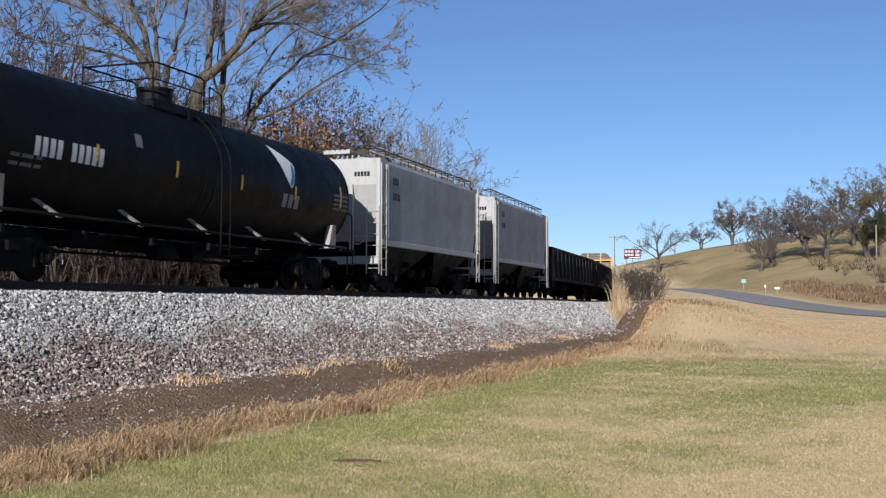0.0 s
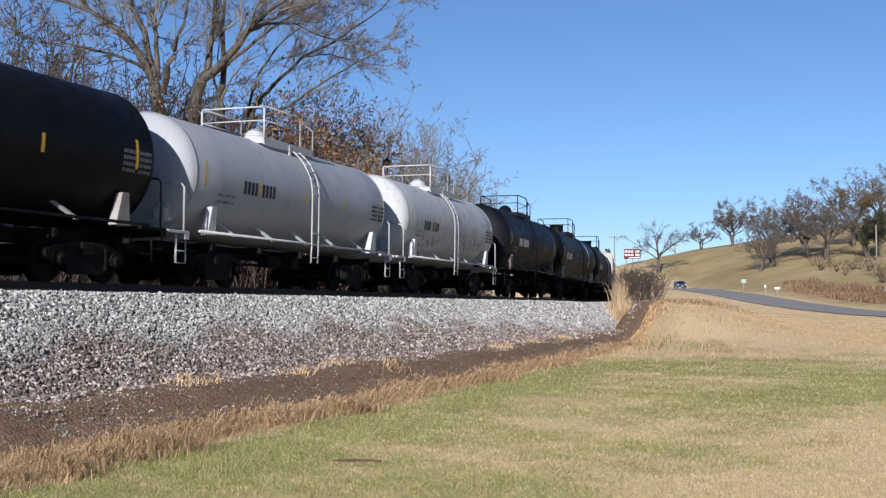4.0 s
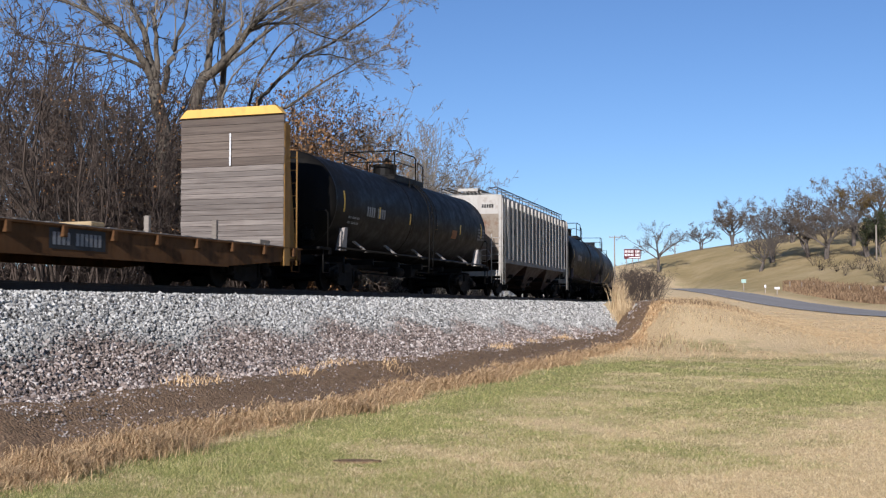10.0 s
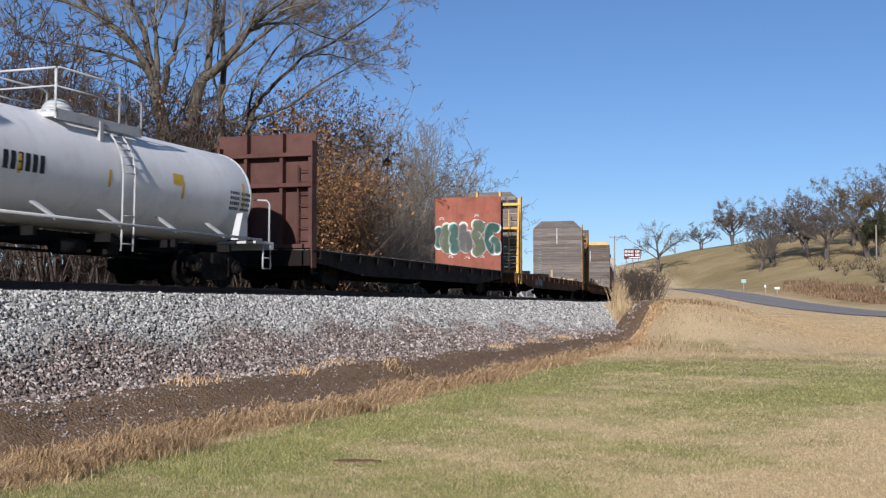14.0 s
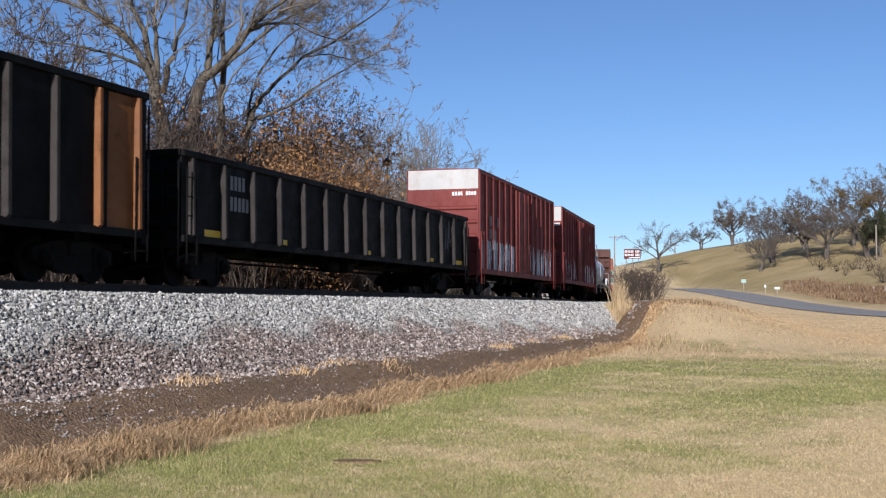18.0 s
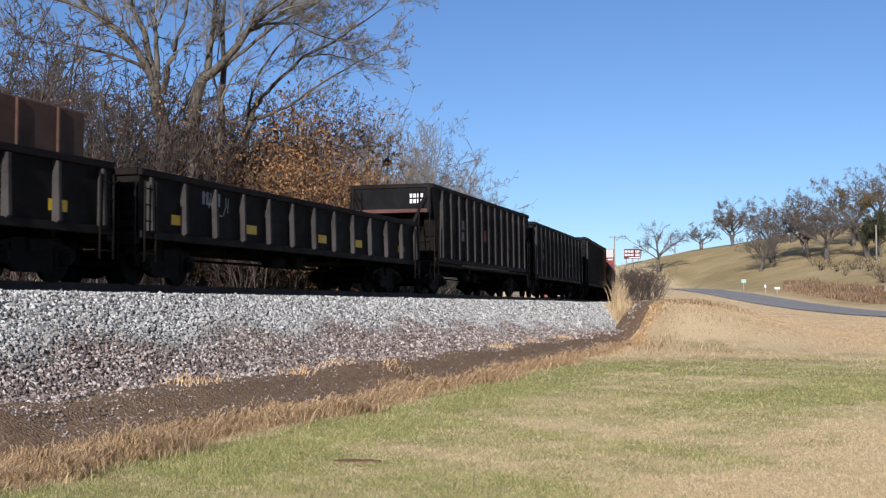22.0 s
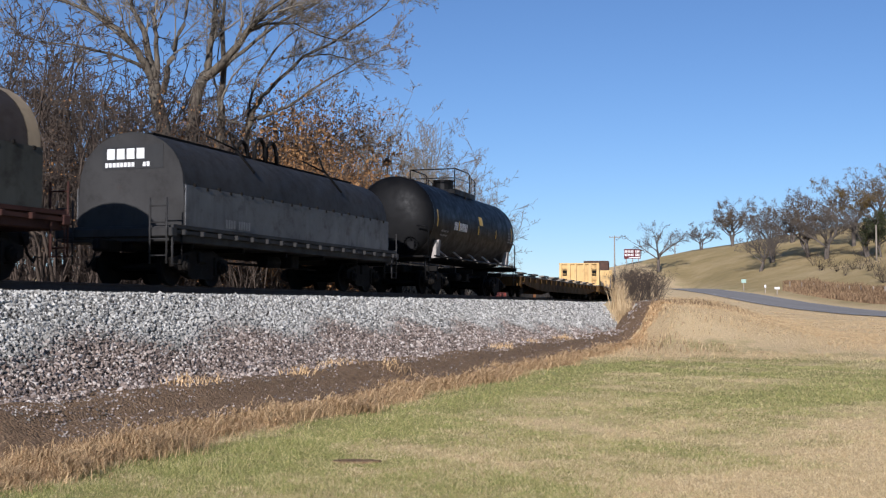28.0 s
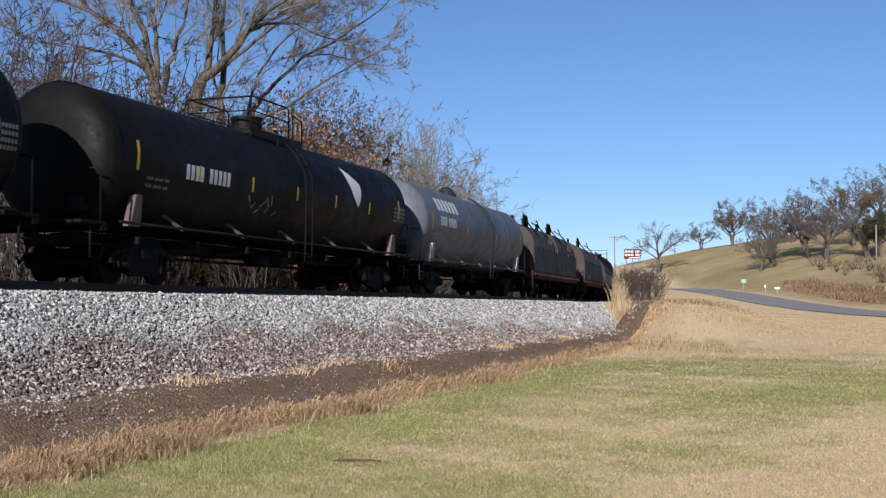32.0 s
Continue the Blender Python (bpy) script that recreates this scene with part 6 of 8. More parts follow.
def coil_car(L, label, hoods, hoodmat, top=1.30, R=1.38, H=3.75, frame="coilbrown", text=(), endtext=None, stripes=(), skirt=None):
    """Coil wagon: low frame and one or two arched hoods with lifting loops."""
    car = thing("coil_wagon", label, "coil wagon", "goods train")
    W = 1.42
    part("frame", Build().box(-L / 2, L / 2, -W, W, 0.95, top, 0.02), M[frame], car)
    for y in (-W - 0.08, W):
        part("side_channel", Build().box(-L / 2, L / 2, y, y + 0.08, 1.12, 1.20).box(-L / 2, L / 2, y, y + 0.08, top - 0.06, top + 0.02), M[frame], car)
        for i in range(int(L / 0.8)):
            x = -L / 2 + 0.4 + i * 0.8
            part("side_bracket", shared(("cb", frame), lambda: fix_normals(Build().box(-0.05, 0.05, 0, 0.10, -0.06, 0.06, 0.01).mesh("side_bracket"))), M[frame], car, at=pose(x, y - (0.08 if y < 0 else -0.06), 1.16))
    def arch(off=0.0):
        pts = []
        zs = H - R * 0.98
        for k in range(15):
            a = math.pi * (k / 14)
            y = -(R + off) * math.cos(a)
            z = zs + (R * 0.98 + off) * math.sin(a) ** 0.85
            pts.append((y, z))
        return [(-(R + off) - 0.04, top + 0.03)] + pts + [((R + off) + 0.04, top + 0.03)]
    for x0, x1 in hoods:
        b = Build()
        A = arch()
        n = len(A)
        vs = [(x, y, z) for x in (x0, x1) for y, z in A]
        b.add(vs, [(i, i + 1, n + i + 1, n + i) for i in range(n - 1)], True)
        b.add([(x0, y, z) for y, z in A], [tuple(range(n))])
        b.add([(x1, y, z) for y, z in A], [tuple(range(n))[::-1]])
        hood = part("hood", b, M[hoodmat], car, "arched weathered steel hood")
        for xx, w, mt in [(x0, 0.34, "tan"), (x1 - 0.34, 0.34, "tan")] if not stripes else [(x0, 0.34, stripes[0]), (x1 - 0.34, 0.34, stripes[1])]:
            if mt:
                c = Build()
                A2 = arch(0.008)
                c.add([(x, y, z) for x in (xx, xx + w) for y, z in A2], [(i, i + 1, n + i + 1, n + i) for i in range(n - 1)], True)
                part("hood_stripe", c, M[mt], hood, "faded yellow stripe")
        if skirt:
            for y in (-R - 0.055, R + 0.03):
                part("skirt", Build().box(x0 + 0.01, x1 - 0.01, y, y + 0.025, top + 0.03, H - R * 0.98 + 0.10), M[skirt], hood, "grey steel skirt")
        for z in (H - R * 0.98 + 0.0, top + 0.35):
            part("hood_seam", Build().tube([(x0, -R - 0.03, z), (x1, -R - 0.03, z)], 0.025, 5), M[hoodmat], hood)
        for u in (0.28, 0.72):
            xx = x0 + (x1 - x0) * u
            part("guide_arm", Build().tube([(xx, -R * 0.95, H - 0.62), (xx - 0.06, -R * 0.55, H + 0.05), (xx - 0.10, -R * 0.45, H + 0.42)], 0.035, 5).tube([(xx - 0.05, -R * 0.60, H - 0.02), (xx - 1.1, -R * 0.4, H + 0.22)], 0.025, 5), M["under"], hood)
        for k in range(int((x1 - x0) / 0.55)):
            part("chain_clip", shared("clip", lambda: fix_normals(Build().box(-0.035, 0.035, -0.03, 0.03, -0.04, 0.04, 0.01).mesh("chain_clip"))), M["truck"], hood, at=pose(x0 + 0.4 + 0.55 * k, -R - 0.05, H - R * 0.98 + 0.12 - 0.05 * (k % 2)))
        xm = (x0 + x1) / 2 - 0.6
        for dx, y in ((0.0, -0.35), (0.78, -0.3), (0.3, 0.35)):
            part("lifting_loop", Build().tube([(xm + dx + 0.32 * math.cos(a * 0.4488), y, H - 0.05 + 0.62 * max(0.0, math.sin(a * 0.4488)) ** 0.7) for a in range(8)], 0.06, 7), M["under"], hood)
        part("top_walk", Build().box(x0 + 0.5, x1 - 0.3, -0.25, 0.25, H - 0.02, H + 0.05), M["under"], hood)
    for sgn in (-1, 1):
        part("end_beam", Build().box(sgn * L / 2 - 0.1, sgn * L / 2 + 0.12, -W - 0.1, W + 0.1, 1.05, 1.25, 0.02), M[frame], car)
        for y in (-W, W - 0.42):
            ladder_on(car, sgn * (L / 2 + 0.15), y, 0.45, 1.9, frame, axis="y", n=4)
        part("step", Build().tube([(sgn * (L / 2 - 0.4), -W - 0.05, 1.1), (sgn * (L / 2 - 0.4), -W - 0.05, 0.45), (sgn * L / 2, -W - 0.05, 0.45), (sgn * L / 2, -W - 0.05, 1.1)], 0.025, 5), M[frame], car)
    sk = Skin(0, 0, R + 0.055)
    for x, v, h, pat, mt in text:
        lettering(car, sk, x, v, h, pat, M[mt], "painted letter", 0.02, 0.95 if h > 0.4 else 0.62)
    if endtext:
        mt, plate = endtext
        x = hoods[0][0]
        if plate:
            part("end_plate", Build().box(x - 0.012, x - 0.004, -0.85, 0.75, H - 0.85, H - 0.30), M["decaldark"], car, "black name plate")
        e = Build()
        for k in range(4):
            e.box(x - 0.02, x - 0.014, 0.42 - 0.26 * k, 0.62 - 0.26 * k, H - 0.62, H - 0.38)
        for k in range(12):
            if plate and k not in (8, 9):
                e.box(x - 0.02, x - 0.014, 0.60 - 0.10 * k, 0.67 - 0.10 * k, H - 0.80, H - 0.70)
        part("end_lettering", e, M[mt], car, "painted end lettering")
    sill(car, L - 0.5)
    running_gear(car, L, inset=1.9)
    return car


def stake_flat(L, label, top=1.06, seed=3):
    """Yellow flat wagon with upright stakes and a low timber wall at the front, a steel wall at the rear."""
    car = thing("stake_flat", label, "flat wagon", "goods train")
    deck(car, L, top, 0.55, "mustard", pockets=16)
    g = random.Random(seed)
    for i in range(7):
        x = -L / 2 + 3.2 + (L - 6.0) * i / 6
        for y in (-1.36, 1.30):
            h = g.uniform(1.0, 1.5)
            part("stake", Build().add([(x - 0.17, y, top), (x + 0.17, y, top), (x + 0.17, y + 0.14, top), (x - 0.17, y + 0.14, top), (x - 0.06, y, top + 0.42), (x + 0.06, y, top + 0.42), (x + 0.06, y + 0.12, top + 0.42), (x - 0.06, y + 0.12, top + 0.42), (x - 0.05, y, top + h), (x + 0.05, y, top + h), (x + 0.05, y + 0.10, top + h), (x - 0.05, y + 0.10, top + h)], [(0, 1, 5, 4), (1, 2, 6, 5), (2, 3, 7, 6), (3, 0, 4, 7), (4, 5, 9, 8), (5, 6, 10, 9), (6, 7, 11, 10), (7, 4, 8, 11), (8, 9, 10, 11)]), M["cream"], car, "chipped yellow stake")
    xf = L / 2 - 0.55
    for i in range(7):
        part("board", Build().box(xf, xf + 0.06, -1.36, 1.36, top + 0.05 + i * 0.17, top + 0.21 + i * 0.17, 0.008), M["board"], car)
    part("top_board", Build().box(xf - 0.03, xf + 0.08, -1.40, 1.40, top + 1.26, top + 1.72, 0.015), M["cream"], car, "broad yellow top board")
    for y in (-1.45, 1.36):
        part("frame_post", Build().box(xf - 0.05, xf + 0.2, y, y + 0.09, top - 0.2, top + 1.75, 0.012), M["cream"], car)
    part("brace", Build().add([(xf - 0.02, -1.0, top + 0.05), (xf - 0.02, -0.55, top + 0.05), (xf - 0.02, -1.0, top + 0.5)], [(0, 1, 2)]), M["cream"], car)
    xr = -L / 2 + 0.7
    part("rear_wall", Build().box(xr - 0.03, xr + 0.03, -1.42, 1.42, top, top + 1.62, 0.012), M["cream"], car, "yellow steel end wall")
    for y, w in ((-1.42, 0.16), (-0.92, 0.24), (-0.42, 0.14), (0.18, 0.14), (0.62, 0.24), (1.26, 0.16)):
        part("wall_post", Build().prism([(xr - 0.02, top + 1.64), (xr - 0.14, top + 1.64), (xr - 0.34, top - 0.25), (xr - 0.02, top - 0.25)], "y", y, y + w), M["cream"], car)
    part("foot_beam", Build().box(xr - 0.42, xr - 0.02, -1.44, 1.44, top - 0.28, top + 0.16, 0.02), M["cream"], car)
    part("top_rail", Build().box(xr - 0.15, xr - 0.02, -1.44, 1.44, top + 1.54, top + 1.64, 0.015), M["cream"], car)
    for y in (-1.26, 0.86):
        part("opening", Build().box(xr - 0.036, xr - 0.031, y, y + 0.34, top + 0.72, top + 1.12), M["under"], car, "dark opening in the end wall")
        for z in (0.45, 0.85, 1.25):
            part("rung", Build().tube([(xr - 0.26, y - 0.02, top + z), (xr - 0.26, y + 0.38, top + z)], 0.022, 6), M["cream"], car)
    part("side_wall", Build().box(xr - 0.5, xr + 0.35, -1.47, -1.42, top - 0.1, top + 1.62, 0.01), M["cream"], car)
    dunnage(car, L, top, 8, 14)
    sk = Skin(0, 0, 1.50)
    part("number_panel", sk.patch(Build(), -1.9, 0.9, top - 0.50, top - 0.16, 0.01), M["decaldark"], car, "black number panel")
    lettering(car, sk, -1.7, top - 0.43, 0.2, "XXXX   XXXXX", M["decaldim"], "worn white letter", 0.014, 0.95)
    sill(car, L - 0.5)
    running_gear(car, L, inset=2.2)
    return car


def empty_flat(L, label, top=0.95):
    """Plain flat wagon with worn yellow sills and loose boards across the deck."""
    car = thing("flat_wagon", label, "flat wagon", "goods train")
    deck(car, L, top, 0.60, "mustard", pockets=18)
    g = random.Random(9)
    for i in range(9):
        x = -L / 2 + 1.0 + (L - 2.2) * i / 8
        part("bearer", Build().box(x, x + 0.14, -1.42, 1.42, top + 0.03, top + 0.13, 0.01), M["deckwood"], car)
        part("side_beam", Build().box(x - 0.8, x + 0.7, -1.46, -1.18, top + 0.13, top + 0.20, 0.008), M["deckwood"], car, "grey weathered plank")
    sill(car, L - 0.5)
    running_gear(car, L, inset=2.2)
    return car


TRAIN = []


def join_train(car, rear, front):
    TRAIN.append((car, (rear + front) / 2, front - rear))


def train():
    J = join_train
    J(bulkhead_flat(20.0, 4.2, "yellow-framed bulkhead flat wagon leading the train", seed=5), 371.0, 392.0)
    J(gondola(17.5, 2.65, 13, "gonblack", "dark open gondola wagon with rusty scuffs"), 350.9, 369.0)
    J(gondola(18.6, 2.65, 13, "gonbrown", "dark open gondola wagon with scribbles", spray=((3, 0.6, 3.2, 0.9, "decaldim", 3),)), 331.2, 349.8)
    tx = ((-4.4, 1.85, 0.24, "XXXX"), (-4.4, 1.35, 0.24, "XXXXX"))
    J(hopper(11.9, 4.4, "hoppergrey", "hopperpale", "gonblack", "grey two-bay covered hopper with pale end frames", text=tx, stripe="hopperpale"), 318.5, 330.4)
    J(hopper(11.5, 4.4, "hoppergrey", "hopperpale", "gonblack", "grey two-bay covered hopper with pale end frames", text=tx, stripe="hopperpale"), 304.7, 316.2)
    J(tank_car(16.0, body="black", label="glossy black tank wagon with a white leaf sign", text=((-6.2, -0.38, 0.36, "XXXX XXXXX"),), strips=6, leaf=(3.6, 0.08, True), bands=(-0.2, 0.3), patch=((-3.0, 0.25, 0.18, 0.28, "decaldim"),)), 286.5, 302.4)
    J(tank_car(15.8, body="black", label="black tank wagon with leaf sign and scribbles", text=((-6.2, -0.38, 0.36, "XXXX XXXXX"),), strips=6, leaf=(3.6, 0.08, True), spray=((-4.6, -0.9, 1.2, 0.7, "decaldim", 4), (-2.6, -0.9, 1.0, 1.0, "decaldim", 5))), 268.0, 283.6)
    J(tank_car(11.9, R=1.5, zc=2.68, body="navy", label="short dark tank wagon with white number", text=((-3.7, -0.3, 0.36, "XXXX XXXXX"),), strips=5, ladder=-0.5, dome="cap", bracket="bracketbrown"), 254.1, 266.0)
    J(tank_car(11.2, R=1.45, zc=2.58, body="white", trim="white", bracket="white", label="short white tank wagon covered in black scribbles", text=((-3.7, -0.35, 0.32, "XXXX XXXX"),), textmat="decaldark", strips=5, ladder=-0.35, dome="cap", spray=((-4.4, -1.05, 1.6, 0.6, "decaldark", 7), (-2.9, -1.0, 1.4, 0.5, "decaldark", 17), (0.4, -0.6, 1.0, 0.4, "decaldark", 8), (1.6, -0.95, 1.2, 0.6, "decaldark", 9), (2.9, -0.9, 1.2, 0.6, "decaldark", 19))), 240.2, 251.4)
    J(tank_car(11.8, R=1.45, zc=2.58, body="lightgrey", trim="white", bracket="white", label="short light grey tank wagon with white railings", text=((-3.5, -0.3, 0.32, "XXXX XXXX"),), textmat="decaldark", strips=5, ladder=0.2, dome="cap"), 226.4, 238.2)
    J(tank_car(16.2, body="black", label="black tank wagon with dull reflectors", strips=6, text=((-5.6, -0.3, 0.26, "XXXX XXXXX"),), textmat="decaldim", patch=((0.2, 0.5, -1.0, 0.4, "reflect"),)), 208.6, 224.8)
    J(tank_car(17.1, R=1.56, zc=2.76, body="charcoal", label="matt charcoal tank wagon with chalky scribbles", text=((-5.6, -0.3, 0.34, "XXXX XXXXXX"),), textmat="decaldim", strips=6, spray=((-3.0, -0.95, 1.3, 0.6, "decal", 12), (2.8, -0.75, 1.0, 0.5, "decal", 13), (4.0, -1.0, 2.2, 0.4, "decaldim", 14)), patch=((0.3, 0.9, -1.25, 0.8, "reflect"),), endpatch=True), 188.8, 205.9)
    J(tank_car(16.7, body="brownblack", label="sooty black tank wagon with white number", text=((-5.6, -0.3, 0.34, "XXXX XXXXX"),), textmat="decaldim", strips=6, bracket="bracketbrown"), 170.0, 186.7)
    J(hopper(17.1, 4.6, "corrug", "ribcream", "brownhopper", "streaked grey ribbed covered hopper with rusty brown bays", ribs=17, bays=3, posts="ribcream", text=((-6.5, 1.6, 0.3, "XXXX"), (-6.5, 1.15, 0.3, "XXXXXX"))), 150.8, 167.9)
    J(tank_car(16.0, R=1.48, zc=2.6, body="brownblack", label="black tank wagon with scuffed grey bands", text=((-5.4, -0.3, 0.30, "XXXX XXXX"),), textmat="decaldim", strips=6, bands=(-1.2, 1.5), patch=((3.4, 0.6, -0.5, 0.32, "orange"),)), 132.5, 148.5)
    J(bulkhead_flat(21.5, 4.56, "empty yellow bulkhead flat wagon with grey board walls", cap=True, frame="rustyellow", text=((0.5, 0.68, 0.24, "XXXX XXXXXX"),), seed=2), 108.75, 130.3)
    J(bulkhead_flat(21.4, 4.92, "empty worn bulkhead flat wagon with grey board walls", text=((-6.0, 0.62, 0.30, "XXXX XXXXXX"),), seed=3), 85.9, 107.3)
    flat3 = bulkhead_flat(20.4, 4.34, "dark bulkhead flat wagon with a sprayed red-brown steel wall", mat="gonbrown", frame="gonbrown", panel="panelred", seed=4)
    J(flat3, 62.9, 83.3)
    mural(flat3, 20.4 / 2 - 0.3 - 0.034, 2.50)
    J(tank_car(12.2, R=1.16, zc=2.27, body="cleanwhite", trim="white", bracket="white", label="clean light grey tank wagon with white railings", text=((-4.2, -0.25, 0.34, "XXXX XXXXXX"),), textmat="decaldark", strips=5, ladder=0.35, dome="cap", railing_long=1.45, patch=((2.4, 0.42, 0.0, 0.24, "reflect"),)), 48.05, 60.25)
    J(boxcar(15.9, 5.18, "dark red boxcar with a white top band and sprayed sides", bays=((3, 0.8), (8, 1.2), (9, 1.25), (10, 1.2), (12, 0.7)), spray=[(x, 0.1, 1.6, 1.3, "spray", int(50 + x)) for x in (-7.5, -5.6, -3.4, 1.8, 3.8, 5.8)], text=((4.9, 2.9, 0.5, "XX", "decaldim"),)), 29.65, 45.6)
    J(boxcar(16.1, 5.18, "oxide red boxcar with a chipped white end band", bays=((0, 1.36), (1, 1.37), (2, 1.36), (3, 1.36), (4, 1.35), (5, 1.33), (9, 1.25), (10, 1.22), (11, 1.2), (12, 1.0)), spray=[(x, 0.05, 1.3, 1.5, "spray", int(70 + x)) for x in (-6.5, -5.3, -4.1, -2.9, 1.8, 3.1, 4.6, 6.0)], text=((-6.3, 2.0, 0.42, "XX", "decaldim"), (-4.9, 2.0, 0.42, "XX", "decaldim"), (-6.3, 1.45, 0.42, "XX XX", "decaldim"))), 10.95, 27.05)
    J(gondola(21.2, 2.95, 15, "gonblack", "long black ribbed gondola wagon with white number", text=((-8.4, 1.3, 0.34, "XXXX"), (-8.4, 0.8, 0.34, "XXXXX")), patches=((-9.6, 0.75, 0.12, 0.16, "reflect"), (-5.8, 0.5, 0.12, 0.14, "reflect"), (0, 0.6, 0.12, 0.13, "reflect"), (6.0, 0.6, 0.12, 0.13, "reflect"), (9.2, 0.8, 0.12, 0.15, "reflect")), spray=((8.0, 0.5, 1.0, 1.2, "decaldim", 31),)), -12.05, 9.13)
    J(gondola(15.1, 3.95, 12, "gonblack", "tall black gondola wagon with an orange-brown front end", orange_end=True, text=((-5.5, 1.6, 0.30, "XXXX"), (-5.5, 1.15, 0.30, "XXX"))), -28.5, -13.4)
    J(gondola(16.1, 3.65, 13, "gonblack", "tall black gondola wagon with scuffed lower ribs", text=((-5.4, 1.5, 0.32, "XXXX"), (-5.4, 0.95, 0.32, "XXXXX")), spray=((-2, 0.2, 3, 1.0, "decaldim", 33), (2, 0.2, 3, 1.0, "decaldim", 34))), -47.1, -31.0)
    J(gondola(15.4, 3.85, 13, "gonbrown", "tall rusty brown gondola wagon with braced sloping end", taper=0.95, z0=1.2, text=((-4.4, 1.3, 0.36, "XX XX"), (-4.4, 0.85, 0.36, "XX XX")), patches=((-0.4, 0.5, 1.0, 0.45, "panelred"), (3.4, 0.5, 0.9, 0.4, "panelred"))), -63.8, -48.5)
    yl = [(x, 0.55, 0.3, 0.22, "reflect") for x in (-7.2, -3.8, 0.4, 3.0, 6.6)]
    J(gondola(16.9, 2.35, 13, "gonbrown", "low brown ribbed gondola wagon with yellow marks", patches=yl, text=((-5.9, 0.85, 0.3, "XXXXX"),), spray=((-5.8, 0.6, 1.2, 0.5, "decaldim", 35),)), -82.25, -65.3)
    g2 = gondola(17.0, 2.35, 13, "gonbrown", "low brown gondola wagon loaded with rusty steel boxes", patches=yl, spray=((-3.0, 0.9, 5, 0.5, "decaldim", 36),))
    J(g2, -100.2, -83.1)
    steel_load(g2)
    J(stake_flat(21.1, "yellow flat wagon with upright stakes and end walls"), -122.7, -101.6)
    J(empty_flat(28.0, "long empty flat wagon with worn yellow sills"), -153.6, -125.1)
    J(tank_car(12.3, R=1.5, zc=2.74, body="black", label="short black tank wagon with white number", text=((-3.4, -0.3, 0.3, "XXX XXXXXX"),), strips=5, ladder=None, patch=((0.2, 0.5, 0.1, 0.35, "reflect"),)), -166.9, -154.6)
    J(coil_car(13.6, "blue-grey covered coil wagon with a black name plate", [(-6.2, 6.2)], "coildark", H=3.5, frame="coildark", skirt="coilblue", endtext=("decal", True), stripes=(None, None), text=((-4.4, 1.38, 0.2, "XXXX XXXXX", "decaldim"),)), -184.2, -170.6)
    J(coil_car(13.4, "brown covered coil wagon with a weathered grey hood", [(-6.1, 6.1)], "coilgrey", H=3.7, skirt="coillower", endtext=("stripe", False), text=((0.6, 2.85, 0.55, "XXX", "stripe"), (0.9, 2.45, 0.22, "XXXXX", "stripe"), (-4.2, 1.36, 0.26, "XXX XXXXXX", "decaldim"))), -201.2, -187.9)
    J(coil_car(15.4, "brown covered coil wagon with two grey striped hoods", [(-7.0, 0.0), (0.2, 7.0)], "coilgrey", skirt="coillower", endtext=("decal", False), stripes=("stripe", "stripe"), text=((-3.2, 2.85, 0.5, "XXX", "stripe"), (3.2, 2.75, 0.55, "XXX", "stripe"), (3.4, 2.4, 0.2, "XXXXX", "stripe"))), -219.7, -204.2)
    J(tank_car(15.0, R=1.5, zc=2.6, body="midgrey", trim="charcoal", label="blue-grey tank wagon with white block lettering", text=((-6.0, 0.45, 0.52, "XXXXXX"), (-5.8, -0.1, 0.34, "XXXX XXXXX")), strips=4, platform=False, ladder=1.0, dome="cap"), -236.8, -221.8)
    J(tank_car(16.6, body="brownblack", label="sooty tank wagon with white leaf sign and scribbles", text=((-5.6, -0.3, 0.34, "XXXX XXXXX"),), strips=7, leaf=(3.6, -0.05, False), spray=((-2.6, -0.85, 1.7, 0.6, "decaldim", 21),), bracket="bracketbrown"), -255.6, -239.0)
    J(tank_car(16.6, body="navy", label="dark blue-black tank wagon at the end of the view", text=((-5.6, -0.3, 0.34, "XXXX XXXXX"),), strips=6), -274.9, -258.3)


